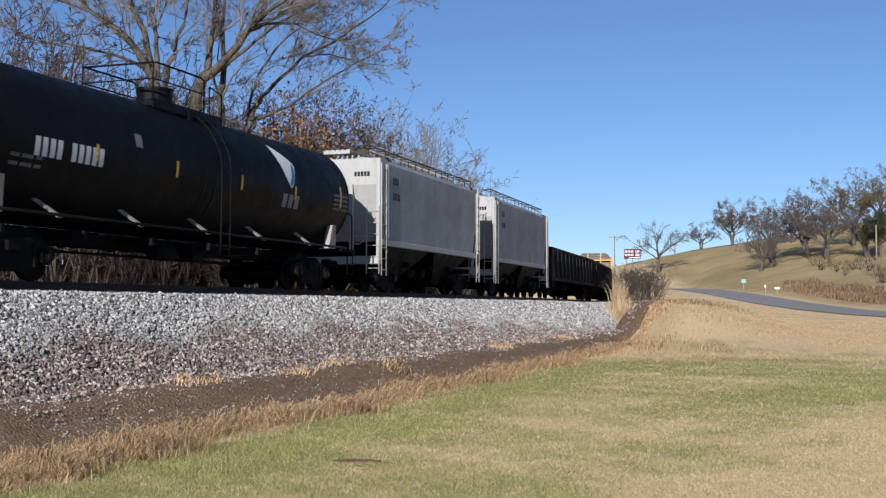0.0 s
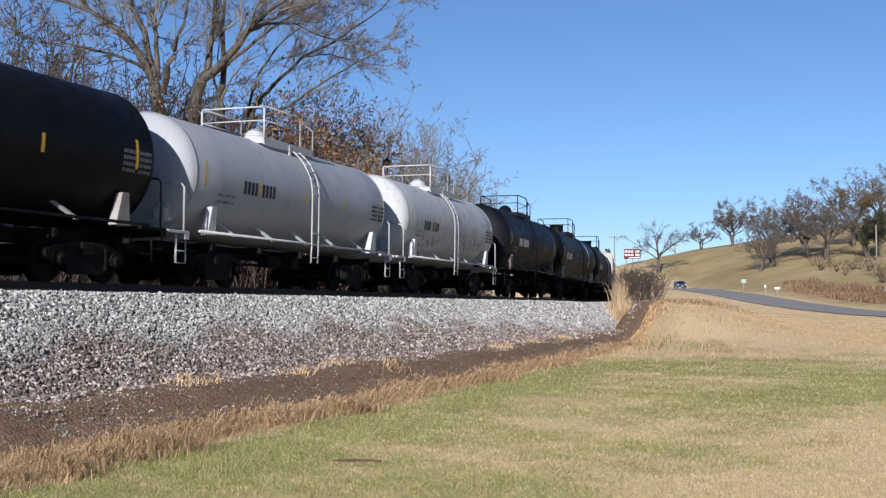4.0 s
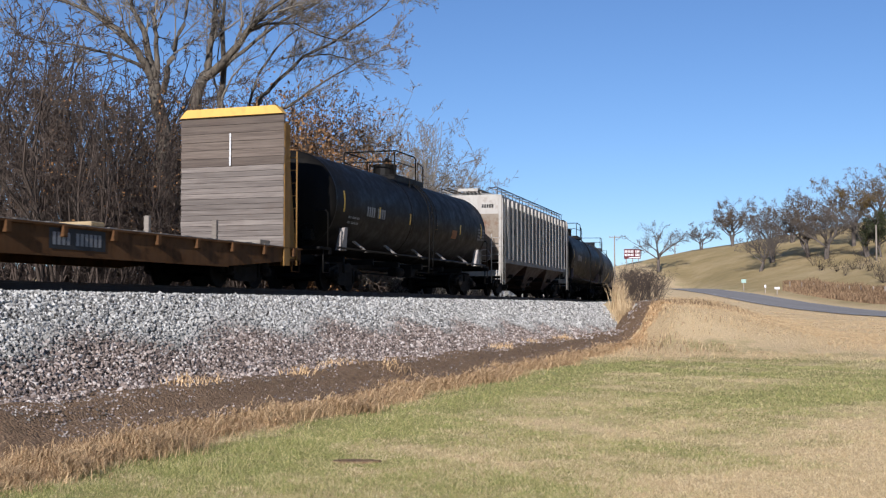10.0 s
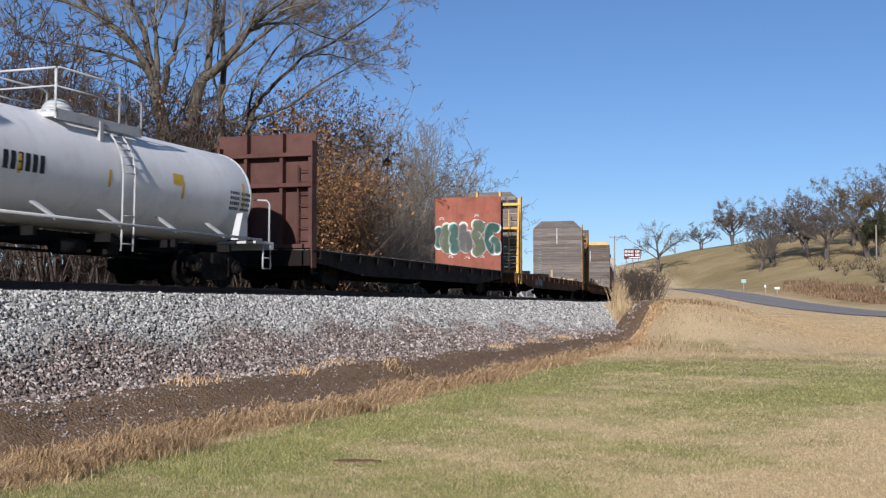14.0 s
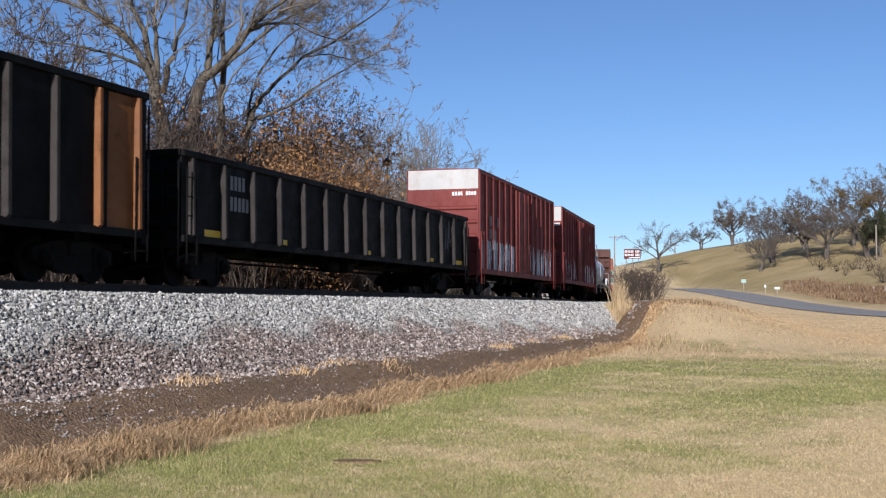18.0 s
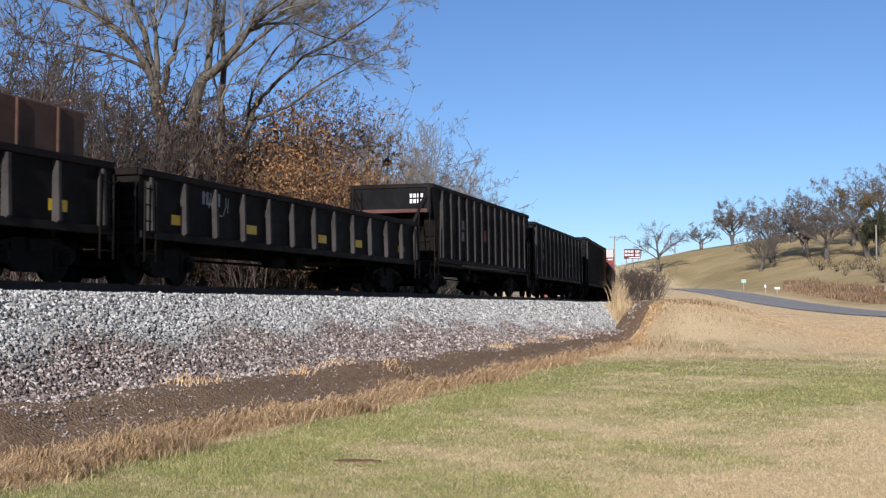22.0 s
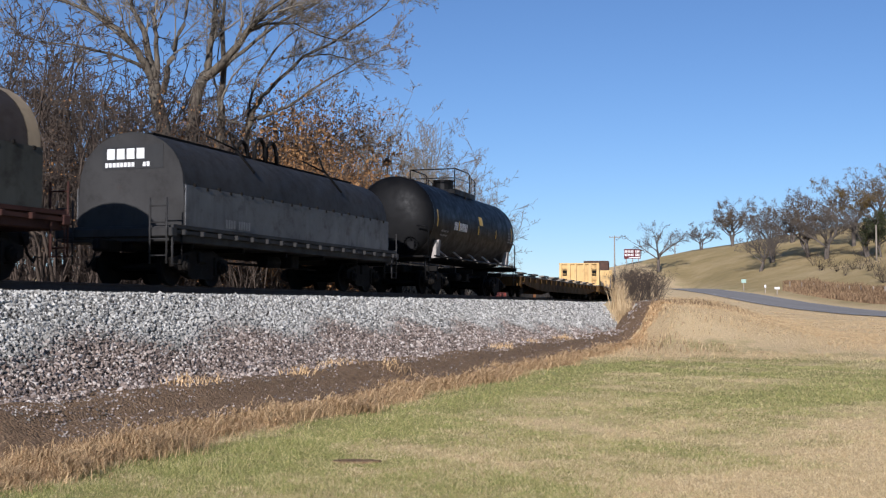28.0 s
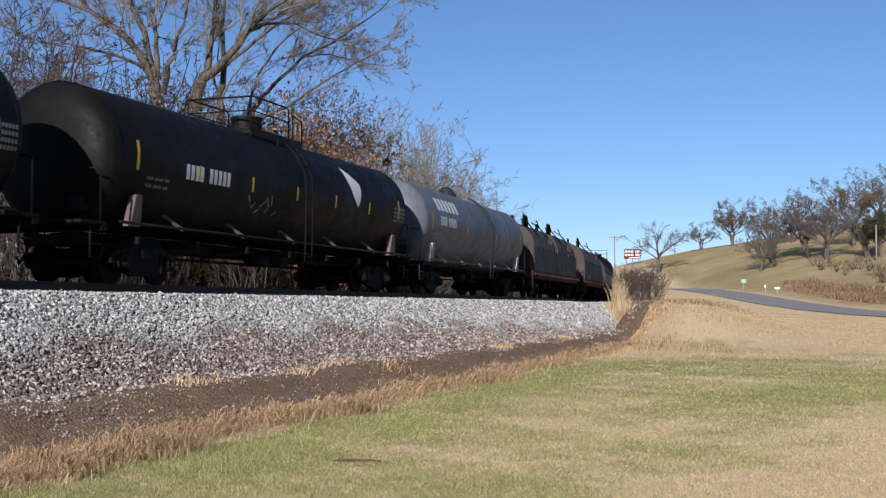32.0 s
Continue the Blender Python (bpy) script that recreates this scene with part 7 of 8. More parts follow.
def mural(car, x, zc_):
    """Fat rounded sprayed letters in greens with pale outlines across the rear face of the wall."""
    def curve(pts, n=5):
        out = []
        for i in range(len(pts) - 1):
            p0, p1, p2, p3 = pts[max(i - 1, 0)], pts[i], pts[i + 1], pts[min(i + 2, len(pts) - 1)]
            for k in range(n):
                t = k / n
                out.append(tuple(0.5 * (2 * b + (c - a) * t + (2 * a - 5 * b + 4 * c - d) * t * t + (3 * b - a - 3 * c + d) * t ** 3) for a, b, c, d in zip(p0, p1, p2, p3)))
        return out + [pts[-1]]

    def stroke(path, r, off, mt, label):
        b = Build()
        for i, (y, z) in enumerate(path):
            b.add([(x + off, y, z)] + [(x + off, y + r * math.cos(a * 0.4488), z + r * math.sin(a * 0.4488)) for a in range(14)], [(0, 1 + a, 1 + (a + 1) % 14) for a in range(14)])
            if i:
                (ya, za) = path[i - 1]
                ln = math.hypot(y - ya, z - za) + 1e-6
                oy, oz = -(z - za) / ln * r, (y - ya) / ln * r
                b.add([(x + off, ya + oy, za + oz), (x + off, y + oy, z + oz), (x + off, y - oy, z - oz), (x + off, ya - oy, za - oz)], [(0, 1, 2, 3)])
        part("sprayed_shape", b, M[mt], car, label)
    # y runs from the left edge (+) to the right edge (-) as seen from behind the train
    forms = [
        ([(1.34, 0.42), (1.28, 0.10), (1.34, -0.28)], 0.13, "teal"),
        ([(0.98, 0.52), (1.02, 0.20), (1.10, -0.08), (0.98, -0.42), (0.80, -0.40)], 0.17, "sage"),
        ([(0.66, 0.50), (0.52, 0.22), (0.66, 0.0), (0.46, -0.22), (0.62, -0.46)], 0.19, "teal"),
        ([(0.20, 0.56), (0.24, 0.10), (0.18, -0.36), (-0.02, -0.42), (-0.06, -0.05), (-0.02, 0.20)], 0.15, "mauve"),
        ([(-0.40, 0.62), (-0.62, 0.50), (-0.38, 0.20), (-0.52, -0.12), (-0.62, -0.42), (-0.40, -0.58)], 0.19, "sage"),
        ([(-1.30, 0.44), (-1.04, 0.46), (-0.96, 0.10), (-1.00, -0.25), (-1.18, -0.52)], 0.17, "teal"),
        ([(-1.16, -0.05), (-1.34, -0.20), (-1.36, -0.56)], 0.12, "teal"),
    ]
    forms = [(curve([(y, zc_ + z) for y, z in p]), r, mt) for p, r, mt in forms]
    for k, (path, r, mt) in enumerate(forms):
        stroke(path, r + 0.06, -0.002 - 0.0016 * k, "pinkwhite", "pale sprayed outline")
        stroke(path, r + 0.012, -0.0028 - 0.0016 * k, mt, "green sprayed letter")
    for k, (y, z, dy) in enumerate(((1.12, 0.1, 0.1), (0.5, 0.02, -0.16), (0.08, -0.2, 0.02), (-0.5, 0.3, -0.12), (-0.98, -0.1, -0.12), (-1.26, -0.3, 0.05))):
        stroke(curve([(y, zc_ + z), (y + dy, zc_ + z - 0.14), (y + 0.4 * dy, zc_ + z - 0.28)]), 0.022, -0.018, "pinkwhite", "pale sprayed line")
    for y, z in ((1.2, 0.86), (-0.42, 0.98), (0.78, -0.82), (-0.66, -0.84), (0.02, -0.86)):
        for q in (0, 1):
            stroke(curve([(y + 0.10, zc_ + z + 0.06 * q), (y, zc_ + z + 0.05 + 0.06 * q), (y - 0.10, zc_ + z + 0.06 * q)], 3), 0.014, -0.003, "pinkwhite", "pale sprayed tick")


def steel_load(car):
    """Rusty plate boxes standing in the wagon."""
    for x0, x1, h in ((-8.2, -6.2, 3.72), (5.3, 8.2, 3.40)):
        part("steel_box", Build().box(x0, x1, -1.1, 1.15, 1.12, h, 0.04), M["scrap"], car, "rusty steel plate box")
        for k in range(3):
            y = -0.75 + 0.62 * k
            part("plate_seam", Build().prism([(y, 1.2), (y + 0.10, 1.2), (y + 0.16, h - 0.02), (y + 0.09, h - 0.02)], "x", x0 - 0.07, x0 + 0.01), M["scrap"], car)
        for k in range(2):
            x = x0 + (x1 - x0) * (0.3 + 0.4 * k)
            part("plate_seam", Build().box(x, x + 0.07, -1.15, -1.09, 1.2, h - 0.03, 0.01), M["scrap"], car)


train()


# ---- the car on the road ----
def motor_car():
    car = thing("car", "dark blue-grey hatchback driving on the road", "car")
    blue = paint("dark_blue_car_paint", (0.03, 0.04, 0.06), (0.08, 0.08, 0.08), 0.1, 0.25)
    glass = Nodes("tinted_car_glass").done((0.01, 0.012, 0.015), 0.05)
    rubber = Nodes("tyre_rubber").done((0.015, 0.015, 0.015), 0.85)
    lamp = Nodes("headlamp_lens").done((0.75, 0.77, 0.8), 0.1)
    side = [(-2.1, 0.45), (-2.15, 0.75), (-2.05, 1.0), (-1.5, 1.42), (0.3, 1.46), (1.15, 1.02), (1.95, 0.88), (2.12, 0.65), (2.1, 0.35), (-2.0, 0.3)]
    b = Build()
    n = len(side)
    vs = []
    for y, sh in ((-0.88, 0.93), (-0.70, 1.0), (0.70, 1.0), (0.88, 0.93)):
        for x, z in side:
            vs.append((x * (0.98 if sh < 1 else 1), y * (0.82 if z > 1.2 else 1), z * (0.985 if sh < 1 else 1)))
    fs = [(r * n + i, r * n + (i + 1) % n, (r + 1) * n + (i + 1) % n, (r + 1) * n + i) for r in range(3) for i in range(n)] + [tuple(range(n))[::-1], tuple(range(3 * n, 4 * n))]
    b.add(vs, fs)
    part("body", b, blue, car)
    part("windscreen", Build().add([(0.38, -0.55, 1.43), (0.38, 0.55, 1.43), (1.12, 0.66, 1.06), (1.12, -0.66, 1.06)], [(0, 1, 2, 3)]), glass, car, at=pose(0.012, 0, 0.012))
    for y in (-1, 1):
        part("side_window", Build().add([(-1.4, y * 0.83, 1.02), (0.9, y * 0.84, 1.02), (0.25, y * 0.70, 1.36), (-1.2, y * 0.70, 1.36)], [(0, 1, 2, 3)]), glass, car)
        part("headlight", Build().box(1.93, 2.10, y * 0.72 - 0.14, y * 0.72 + 0.14, 0.66, 0.80, 0.03), lamp, car)
        part("mirror", Build().box(0.75, 0.9, y * 0.98 - 0.09, y * 0.98 + 0.09, 0.98, 1.12, 0.03), blue, car)
    part("grille", Build().box(2.06, 2.14, -0.45, 0.45, 0.42, 0.62, 0.02), rubber, car)
    part("number_plate", Build().box(2.13, 2.15, -0.18, 0.18, 0.45, 0.56), M["decal"], car)
    for x in (-1.3, 1.3):
        for y in (-0.78, 0.78):
            w = part("wheel", Build().tube([(x, y - 0.11, 0.32), (x, y + 0.11, 0.32)], 0.32, 18), rubber, car)
            part("rim", Build().tube([(x, y - 0.12, 0.32), (x, y + 0.12, 0.32)], 0.19, 12), lamp, w)
    return car


CAR = motor_car()


# ---- movement ----
def wagon_rows(mid, length):
    rows = []
    for i in range(33):
        t = float(i)
        s = mid + SPEED * (t - 16) + GAIN * (t - 16) ** 2 / 2
        half = max(length / 2 - 1.9, 1)
        xa, ya, _ = on_track(s - half)
        xb, yb, _ = on_track(s + half)
        h = math.degrees(math.atan2(float(yb - ya), float(xb - xa)))
        rows.append((t, pose(float(xa + xb) / 2, float(ya + yb) / 2, RAIL, 0, 0, h)))
    return rows


def motions():
    for car, mid, length in TRAIN:
        walk(car, wagon_rows(mid, length))
    rows = []
    for i in range(33):
        y = 190.5 - 27.0 * (i - 5.6)
        slope_ = float(field(y + 4) - field(y - 4)) / 8
        rows.append((float(i), pose(46.6, y, float(field(y)) + EYE + 0.13, 0, math.degrees(math.atan(slope_)), -90)))
    walk(CAR, rows)


# ---- grass ----
def blade_field(name, X, Y, Z, h, w, lean, material, label, category, straw=None, seed=1, bend=False, spread=0.6):
    """Upright blades as one mass."""
    g = np.random.default_rng(seed)
    k = len(X)
    a = g.normal(0, spread, k)
    d = np.stack([np.cos(a), np.sin(a), np.zeros(k)], 1)
    b = g.uniform(0, 6.283, k)
    tip = np.stack([np.cos(b) * lean, np.sin(b) * lean, np.ones(k)], 1) * h[:, None]
    P = np.stack([X, Y, Z], 1)
    if bend:
        mid = P + tip * np.array([0.35, 0.35, 0.62])
        end = P + tip
        V = np.stack([P - d * w[:, None], P + d * w[:, None], mid + d * w[:, None] * 0.7, mid - d * w[:, None] * 0.7, end], 1)
        o = np.arange(k)[:, None] * 5
        F = np.concatenate([o + np.array([0, 1, 2]), o + np.array([0, 2, 3]), o + np.array([3, 2, 4])])
        m = 5
    else:
        V = np.stack([P - d * w[:, None], P + d * w[:, None], P + tip], 1)
        F = np.arange(k * 3).reshape(-1, 3)
        m = 3
    me = fast_mesh(name, V.reshape(-1, 3), F)
    if straw is not None:
        at = me.attributes.new("straw", "FLOAT", "POINT")
        at.data.foreach_set("value", np.repeat(straw, m).astype(np.float32))
    me.materials.append(material)
    return tagged(new(name, me), label, category, kind="stuff")


M["weed"] = blades_material("red_brown_weeds", [(0.0, (0.06, 0.036, 0.02)), (0.5, (0.15, 0.092, 0.05)), (1.0, (0.29, 0.195, 0.11))])
M["bankblade"] = blades_material("rusty_dead_grass", [(0.0, (0.18, 0.108, 0.05)), (0.5, (0.43, 0.275, 0.135)), (1.0, (0.70, 0.50, 0.275))])


def arched_blades(name, X, Y, Z, h, w, reach, turn, material, label, seed=1):
    """Long dead blades that rise, bow over and hang, as one mass."""
    g = np.random.default_rng(seed)
    k = len(X)
    out = np.stack([np.cos(turn), np.sin(turn), np.zeros(k)], 1)
    side = np.stack([-np.sin(turn), np.cos(turn), np.zeros(k)], 1) * w[:, None]
    up = np.array([0.0, 0.0, 1.0])
    P = np.stack([X, Y, Z], 1)
    R, H = (h * reach)[:, None], h[:, None]
    rows = [(0.0, 0.0, 1.0), (0.22, 0.62, 0.95), (0.60, 0.88, 0.75)]
    V = []
    for a, b, c in rows:
        q = P + out * R * a + up * H * b
        V += [q - side * c, q + side * c]
    V.append(P + out * R * 1.05 + up * H * g.uniform(0.25, 0.85, k)[:, None])
    o = np.arange(k)[:, None] * 7
    F = np.concatenate([o + np.array(t) for t in ((0, 1, 3), (0, 3, 2), (2, 3, 5), (2, 5, 4), (4, 5, 6))])
    me = fast_mesh(name, np.stack(V, 1).reshape(-1, 3), F)
    me.materials.append(material)
    return tagged(new(name, me), label, "grass", kind="stuff")


def grass():
    g = np.random.default_rng(7)
    k = 620000
    # denser towards the near edge of the lawn
    inv = g.uniform(1 / 90.0, 1 / 9.0, k)
    Y = 1 / inv
    X = g.uniform(-0.40, 0.40, k) * Y
    s, n = track_sn(X, Y)
    keep = (n > 6.8 + flare(s)) & (X < 43.5) & (g.random(k) < np.clip((62 - Y) / 26, 0, 1))
    X, Y, s, n = X[keep], Y[keep], s[keep], n[keep]
    k = len(X)
    tuft = np.clip(0.5 + 0.55 * wavy(X * 6.1, Y * 5.7, 1.0) + 0.45 * wavy(X * 17.0, Y * 15.0, 5.0), 0, 1.5)
    st = np.clip(straw_share(X, Y, n) + g.normal(0, 0.06, k), 0, 1.2)
    h = (0.010 + 0.014 * g.random(k) + 0.040 * tuft ** 1.5 * g.random(k)) * (1.0 + 0.7 * np.clip(0.7 - st, 0, 1)) * np.where(g.random(k) < 0.015, 2.2, 1.0)
    w = np.maximum(0.0026, Y * 0.00024) * g.uniform(0.7, 1.4, k)
    blade_field("lawn_grass", X, Y, terrain(X, Y, s, n) + EYE - 0.004, h, w, g.uniform(0.2, 1.7, k), M["lawnblade"], "short mown lawn, green among straw-coloured blades", "grass", st, 8, spread=1.2)
    # rank dead grass along the foot of the bank
    k = 56000
    S = 1 / g.uniform(1 / 72.0, 1 / 9.0, k) - 4
    N = 6.93 + flare(S) + g.normal(0, 0.25, k) + 0.14 * np.sin(S * 0.8) + 0.10 * np.sin(S * 2.3)
    X, Y, hd_ = on_track(S, N)
    clump = np.clip(0.65 + 0.7 * wavy(S * 4.1, N * 3.0) + 0.6 * wavy(S * 11.0, N * 8.0, 3.0), 0.2, 1.7)
    h = g.uniform(0.09, 0.25, k) * clump * g.choice([0.5, 0.85, 1.1], k) + 0.03
    turn = g.normal(0, 1.1, k) - hd_ + 0.8 * np.sin(S * 5.0)
    arched_blades("bank_grass", X, Y, terrain(X, Y, S, N) + EYE - 0.01, h, np.maximum(0.0034, Y * 0.00023), g.uniform(0.7, 2.1, k), turn, M["bankblade"], "tangled dead tan grass along the bank", 9)
    # rough field grass towards the road and the mound
    k = 150000
    Y = 1 / (1 / 190.0 + (1 / 36.0 - 1 / 190.0) * g.random(k) ** 1.5)
    X = g.uniform(0.08, 0.40, k) * Y
    s, n = track_sn(X, Y)
    keep = (n > np.where(s < 82, 7.2, 4.2)) & (X < 43.8) & (g.random(k) < np.clip((Y - 36) / 20, 0.02, 1))
    X, Y, s, n = X[keep], Y[keep], s[keep], n[keep]
    k = len(X)
    h = g.uniform(0.02, 0.08, k) * (0.6 + 0.9 * np.clip(wavy(X * 0.7, Y * 0.5, 3.0) + 0.5, 0, 1.4))
    blade_field("field_grass", X, Y, terrain(X, Y, s, n) + EYE - 0.01, h, Y * 0.00030, g.uniform(0.3, 1.5, k), M["strawblade"], "rough dry field grass, pale tan", "grass", seed=10, spread=1.2)
    # ankle- to knee-high weeds over the mound beside the dirt bank
    k = 60000
    S = g.uniform(40, 100, k)
    N = 6.4 + 22 * g.random(k) ** 1.3
    bank = wavy(S * 0.9, N * 1.3, 8.0) + 0.6 * wavy(S * 2.7, N * 3.1, 2.0)
    keep = (g.random(k) < np.clip(0.5 + 0.8 * bank, 0.04, 1)) & (N > np.where(S < 64, 7.6, 6.0)) & (g.random(k) < np.clip((S - 40) / 14, 0, 1))
    S, N, bank = S[keep], N[keep], bank[keep]
    k = len(S)
    X, Y, _ = on_track(S, N)
    fade = np.clip((15 - N) / 6, 0.22, 1) * np.clip((84 - S) / 14, 0.3, 1)
    h = g.uniform(0.08, 0.32, k) * np.clip(0.7 + 0.6 * bank, 0.3, 1.6) * fade
    red = g.random(k) < np.clip(0.25 + 0.5 * wavy(S * 0.5, N * 0.9, 1.0), 0.05, 0.7)
    for nm, sel, mt, lb in (("mound_grass", ~red, "strawblade", "shaggy tan grass over the mound"), ("mound_weeds", red, "weed", "red-brown weeds over the mound")):
        arched_blades(nm, X[sel], Y[sel], terrain(X[sel], Y[sel], S[sel], N[sel]) + EYE - 0.02, h[sel], Y[sel] * 0.00026, g.uniform(0.2, 1.0, sel.sum()), g.uniform(0, 6.283, sel.sum()), M[mt], lb, 15)


grass()


def weed_clump(name, S, N, spread, count, h0, h1, seed, label, mat="strawblade"):
    g = np.random.default_rng(seed)
    s, n = S + g.normal(0, spread, count), N + 0.45 * flare(S) + g.normal(0, spread * 0.5, count)
    X, Y, _ = on_track(s, n)
    blade_field(name, X, Y, (terrain(X, Y, s, n) if S > 50 else np.maximum(shoulder_z(s, n), terrain(X, Y, s, n))) + EYE - 0.02, g.uniform(h0, h1, count), np.maximum(0.007, Y * 0.00024), g.uniform(0.05, 0.45, count) if h1 > 0.5 else g.uniform(0.4, 1.5, count), M[mat], label, "grass", seed=seed + 1, bend=True)["kind"] = "stuff"


def ledge_gravel():
    """Small stones scattered over the soil ledge."""
    g = np.random.default_rng(14)
    k = 3600
    S = 1 / g.uniform(1 / 66.0, 1 / 11.0, k)
    N = g.uniform(4.9, 6.7, k) + 0.7 * flare(S)
    A = g.uniform(0.008, 0.022, k) * np.maximum(1, S / 26)
    x, y, _ = on_track(S, N)
    base = np.array([[1, 0, 0], [0, 1, 0], [-1, 0, 0], [0, -1, 0], [0, 0, 1], [0, 0, -1]], float)
    P = (base[None] * g.uniform(0.6, 1.2, (k, 6, 1)) + g.uniform(-0.35, 0.35, (k, 6, 3))) * A[:, None, None]
    P += np.stack([x, y, shoulder_z(S, N) + EYE + 0.004], 1)[:, None, :]
    q8 = np.array([(0, 1, 4), (1, 2, 4), (2, 3, 4), (3, 0, 4), (1, 0, 5), (2, 1, 5), (3, 2, 5), (0, 3, 5)])
    me = fast_mesh("ledge_gravel", P.reshape(-1, 3), (np.arange(k)[:, None, None] * 6 + q8[None]).reshape(-1, 3))
    at = me.attributes.new("old", "FLOAT", "POINT")
    at.data.foreach_set("value", np.repeat(g.uniform(0.5, 1.0, k), 6).astype(np.float32))
    me.materials.append(M["stone"])
    tagged(new("ledge_gravel", me), "small stones scattered over the soil ledge", "gravel", kind="stuff")


ledge_gravel()
weed_clump("tall_grass", 70, 4.0, 0.3, 260, 0.6, 2.0, 31, "tall clump of tan bluestem grass at the ballast edge")
weed_clump("tall_grass", 66, 4.6, 0.6, 200, 0.4, 1.1, 33, "dry tan grass clump on the dirt bank")
for q_, (a_, b_) in enumerate(((15.5, 5.6), (19.5, 5.5), (21.6, 5.3), (23.0, 6.1), (34, 5.4), (43, 5.4), (38.5, 5.2))):
    weed_clump("grass_tuft", a_, b_, 0.34, 75, 0.05, 0.24, 60 + 2 * q_, "loose tuft of dead grass on the soil ledge", "bankblade")


# ---- mound bush, fence line, signs and other small things ----
def bush_group():
    g = np.random.default_rng(77)
    for px, Y, sz in ((1104, 90, 0.60), (1120, 88, 0.66), (1138, 92, 0.66), (1156, 96, 0.60), (1170, 90, 0.42), (1112, 97, 0.72), (1130, 100, 0.74), (1148, 86, 0.55), (1126, 84, 0.5), (1108, 84, 0.5), (1142, 104, 0.7), (1098, 92, 0.6), (1116, 94, 0.75), (1134, 90, 0.78), (1152, 92, 0.7), (1164, 98, 0.62), (1124, 106, 0.8), (1144, 98, 0.78), (1108, 88, 0.62)):
        shrub(1, slope(px) * Y, Y, sz, g.uniform(0, 360), "bare bushes on the mound")


bush_group()


def utility_pole(px, Y, top_px, arms, label):
    x = slope(px) * Y
    z0 = ground_at(x, Y)
    zt = EYE + (544 - top_px) / 2102.6 * Y
    t = thing("utility_pole", label, "utility pole", at=pose(x, Y, z0))
    h = zt - z0
    part("pole", Build().tube([(0, 0, -0.5), (0, 0, h)], 0.17, 10, 0.12), M["pole"], t)
    for k in range(arms):
        part("crossarm", Build().box(-1.2, 1.2, -0.07, 0.07, h - 0.45 - 0.7 * k, h - 0.3 - 0.7 * k, 0.01), M["pole"], t)
        for u in (-1.05, -0.5, 0.5, 1.05):
            part("insulator", Build().tube([(u, 0, h - 0.3 - 0.7 * k), (u, 0, h - 0.1 - 0.7 * k)], 0.07, 8, 0.04), M["bracket"], t)


utility_pole(1088, 262, 417, 1, "weathered utility pole with a crossarm beyond the bend")
utility_pole(1552, 222, 398, 0, "bare pale pole in front of the wood")
utility_pole(1195, 350, 432, 1, "distant utility pole on the ridge")


def billboard():
    Y = 330.0
    x = slope(1119.5) * Y
    z0 = ground_at(x, Y)
    zc_ = EYE + (544 - 449.5) / 2102.6 * Y
    red = paint("dark_red_sign_paint", (0.085, 0.011, 0.014), (0.1, 0.03, 0.03), 0.3, 0.5)
    t = thing("billboard", "dark red billboard with two rows of white lettering", "billboard", at=pose(x, Y, z0))
    h = zc_ - z0
    part("panel", Build().box(-2.3, 2.3, -0.06, 0.06, h - 1.35, h + 1.35, 0.02), red, t)
    for u in (-1.7, 0, 1.7):
        part("post", Build().box(u - 0.1, u + 0.1, 0.06, 0.24, -0.4, h + 1.2, 0.01), M["pole"], t)
    for r_, (n_, gap) in enumerate(((10, 6), (10, 6))):
        for k in range(n_):
            if k != gap:
                part("lettering", shared("billbar", lambda: fix_normals(Build().box(0, 0.25, -0.075, -0.065, 0, 0.62).mesh("lettering"))), M["decal"], t, at=pose(-2.1 + 0.42 * k, 0, h + 0.35 - 0.95 * r_))
    part("white_strip", Build().box(-1.0, 2.1, -0.075, -0.065, h - 1.15, h - 0.92), M["decal"], t)


billboard()


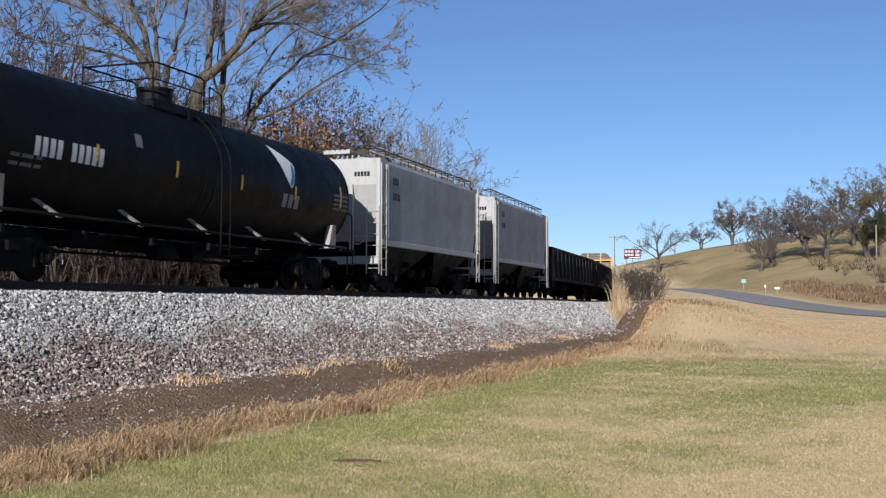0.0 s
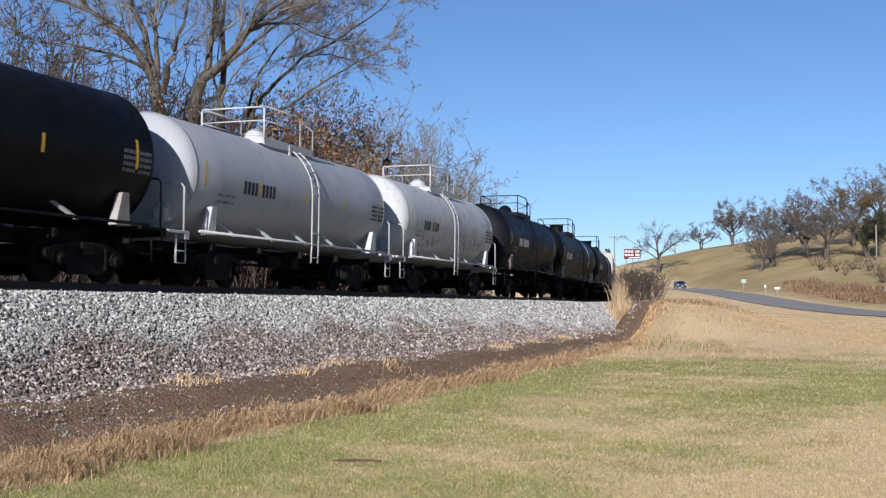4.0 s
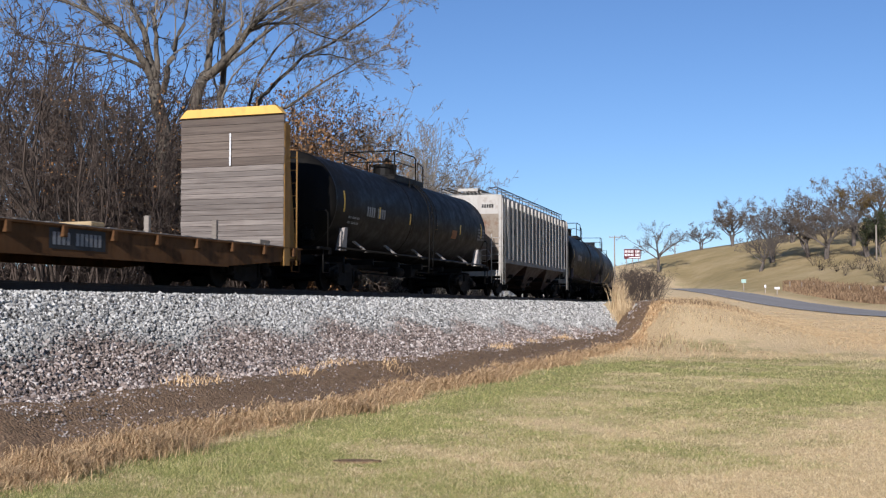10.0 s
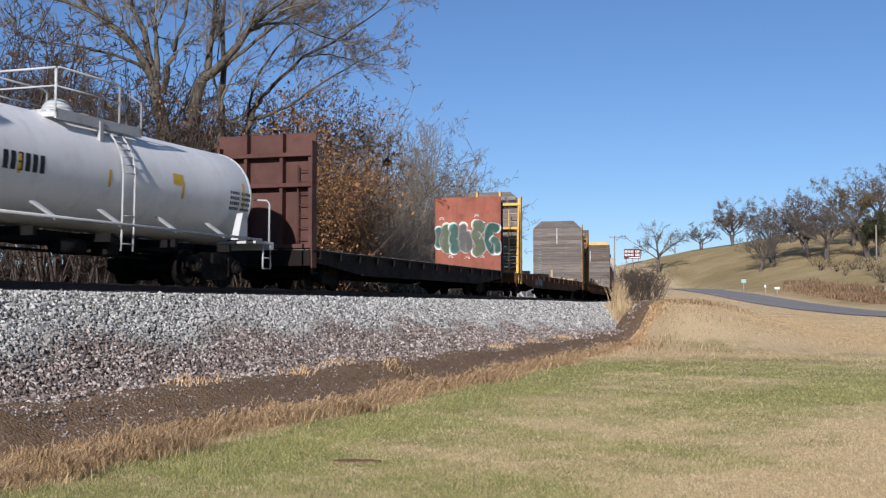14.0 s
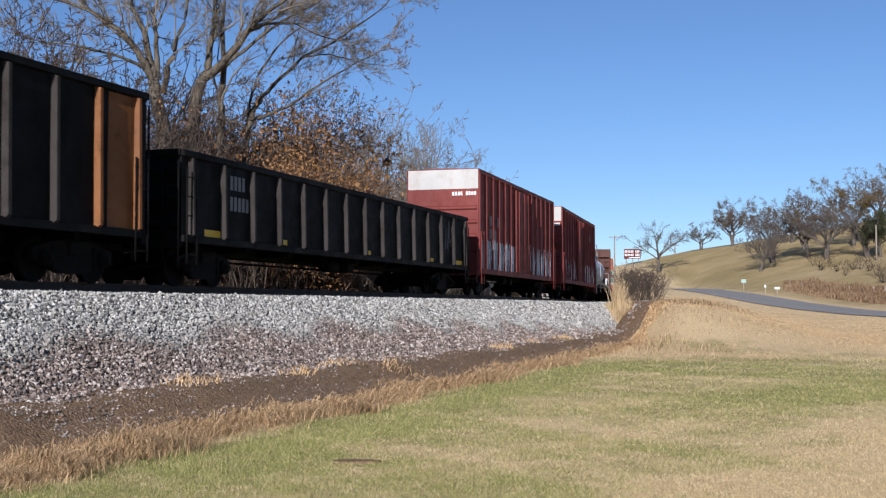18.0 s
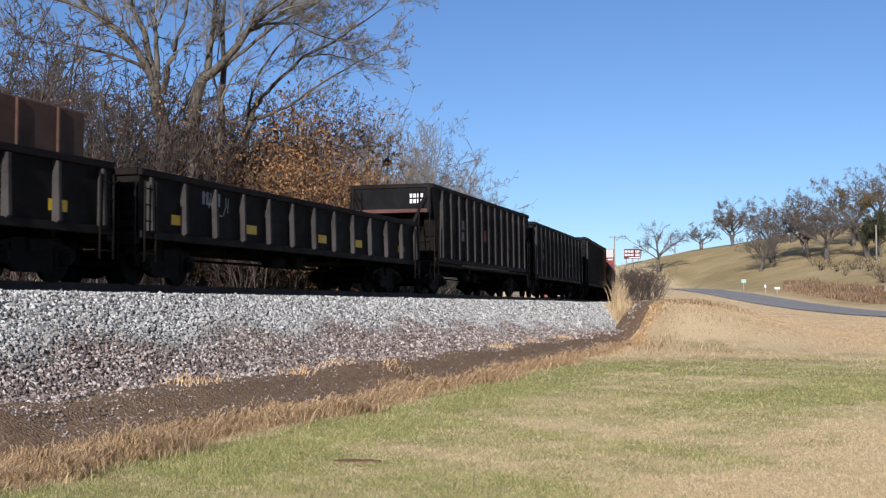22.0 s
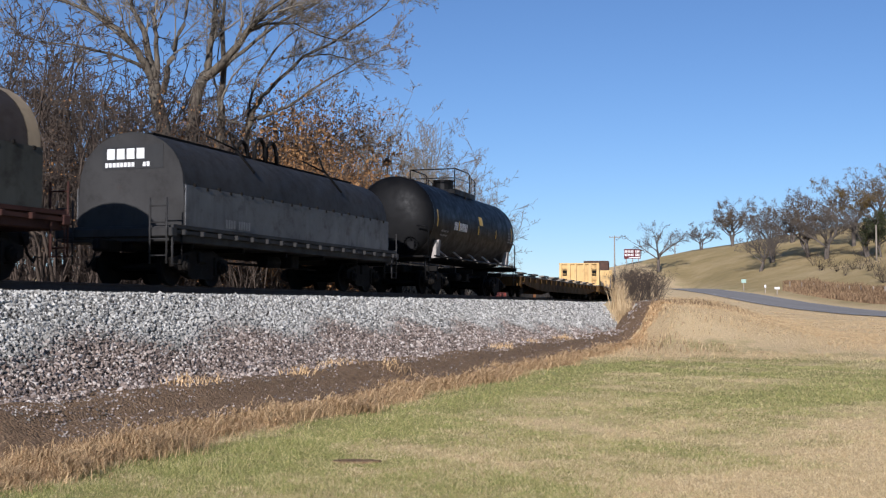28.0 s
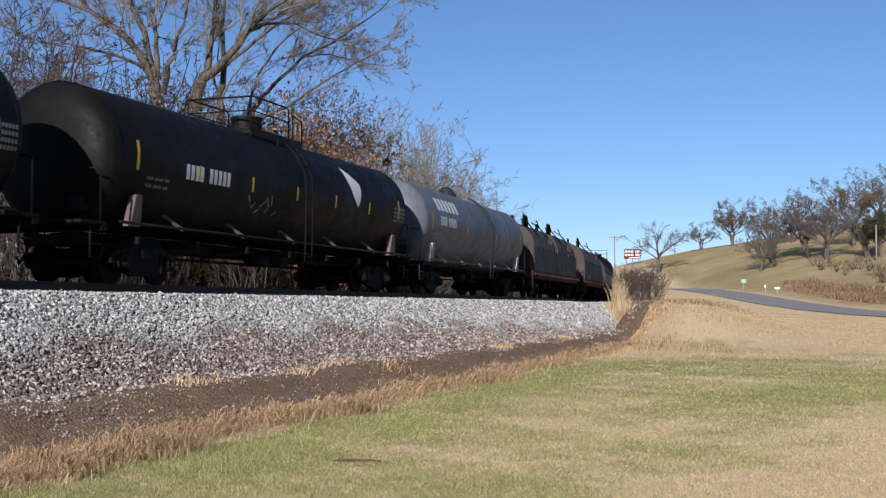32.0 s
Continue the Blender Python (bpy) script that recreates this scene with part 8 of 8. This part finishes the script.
def roadside():
    green = paint("green_sign_paint", (0.30, 0.42, 0.36), (0.2, 0.3, 0.25), 0.3, 0.5)
    Y = 178.0
    x = slope(1316) * Y + 4.5
    x = max(x, 54.5)
    Y = x / slope(1316)
    t = thing("road_sign", "small pale green road sign on a post", "road sign", at=pose(x, Y, ground_at(x, Y)))
    part("post", Build().box(-0.05, 0.05, -0.05, 0.05, -0.3, 2.1), M["pole"], t)
    part("plate", Build().box(-0.42, 0.42, -0.09, -0.05, 1.55, 2.2, 0.01), green, t)
    for px, w, h, nm, lb in ((1375, 0.85, 0.4, "mailbox", "white mailbox on a low post"), (1354, 0.3, 0.5, "marker_post", "short post with a white marker")):
        x = max(slope(px) * 180, 55.0)
        Y = x / slope(px)
        t = thing(nm, lb, nm.replace("_", " "), at=pose(x, Y, ground_at(x, Y)))
        part("post", Build().box(-0.06, 0.06, -0.06, 0.06, -0.3, 1.0), M["pole"], t)
        part("body", Build().box(-w / 2, w / 2, -0.15, 0.15, 0.95, 0.95 + h, 0.05), M["decal"], t)
    g = random.Random(4)
    for i in range(9):
        px = 1398 + i * 21
        x = 60.0 + 0.3 * i
        Y = x / slope(px)
        t = solo("fence_post", Build().box(-0.07, 0.07, -0.07, 0.07, -0.3, 1.25, 0.01), M["pole"], "grey wooden fence post in tall weeds", "fence post", "roadside fence")
        t.matrix_basis = pose(x, Y, ground_at(x, Y), 0, g.uniform(-3, 3), g.uniform(0, 90))
    gg = np.random.default_rng(83)
    k = 16000
    px = gg.uniform(1385, 1640, k)
    X = gg.uniform(57.5, 64, k)
    Y = X / ((px - 784) / 2102.6)
    h = gg.uniform(0.15, 1.6, k) * np.clip((px - 1370) / 60, 0.2, 1) * np.clip(0.5 + 0.9 * wavy(X * 1.5, Y * 0.25, 4.0), 0.15, 1.2)
    blade_field("roadside_weeds", X, Y, terrain(X, Y) + EYE - 0.05, h, Y * 0.00045, gg.uniform(0.1, 0.6, k), M["weed"], "rank red-brown weeds along the roadside fence", "weeds", seed=84, bend=True)
    for i in range(12):
        pxx = 1440 + i * 14
        x = 66 + 10 * g.random()
        shrub(5 if i % 2 else 1, x, x / slope(pxx), g.uniform(0.7, 1.3), g.uniform(0, 360), "brush along the roadside fence")


roadside()


def small_things():
    # flat slab in the lawn
    x, y = slope(632) * 13.1, 13.1
    b = Build()
    g = random.Random(6)
    pts = [((0.24 + 0.04 * g.random()) * math.cos(a * 0.524), 0.13 * math.sin(a * 0.524) * (0.8 + 0.3 * g.random())) for a in range(12)]
    b.prism(pts, "z", -0.05, 0.014)
    ob = solo("stone_slab", b, M["soil"], "flat weathered stone slab half sunk in the lawn", "stone")
    ob.matrix_basis = pose(x, y, ground_at(x, y) + 0.01)
    # squirrel nest in a bare tree
    Y = 66.0
    x = slope(685) * Y
    gg = np.random.default_rng(90)
    v = gg.normal(0, 1, (260, 3))
    v = v / np.linalg.norm(v, axis=1)[:, None] * gg.uniform(0.05, 0.24, 260)[:, None]
    z = EYE + (544 - 287) / 2102.6 * Y
    me = leaf_mesh("squirrel_nest", gg, v + np.array([x, Y, z]), 0.07, 1, 0.02)
    me.materials.append(M["barkbrown"])
    tagged(new("squirrel_nest", me), "dark ball-shaped squirrel nest of leaves in a bare tree", "nest")
    t = solo("tree_fork", Build().tube([(x, Y, ground_at(x, Y) - 0.2), (x + 0.15, Y, z * 0.5), (x, Y, z - 0.1), (x + 0.2, Y, z + 1.6)], 0.09, 6, 0.02), M["barkbrown"], "slender bare trunk that bears a squirrel nest", "tree", "thicket behind the track")


small_things()
motions()
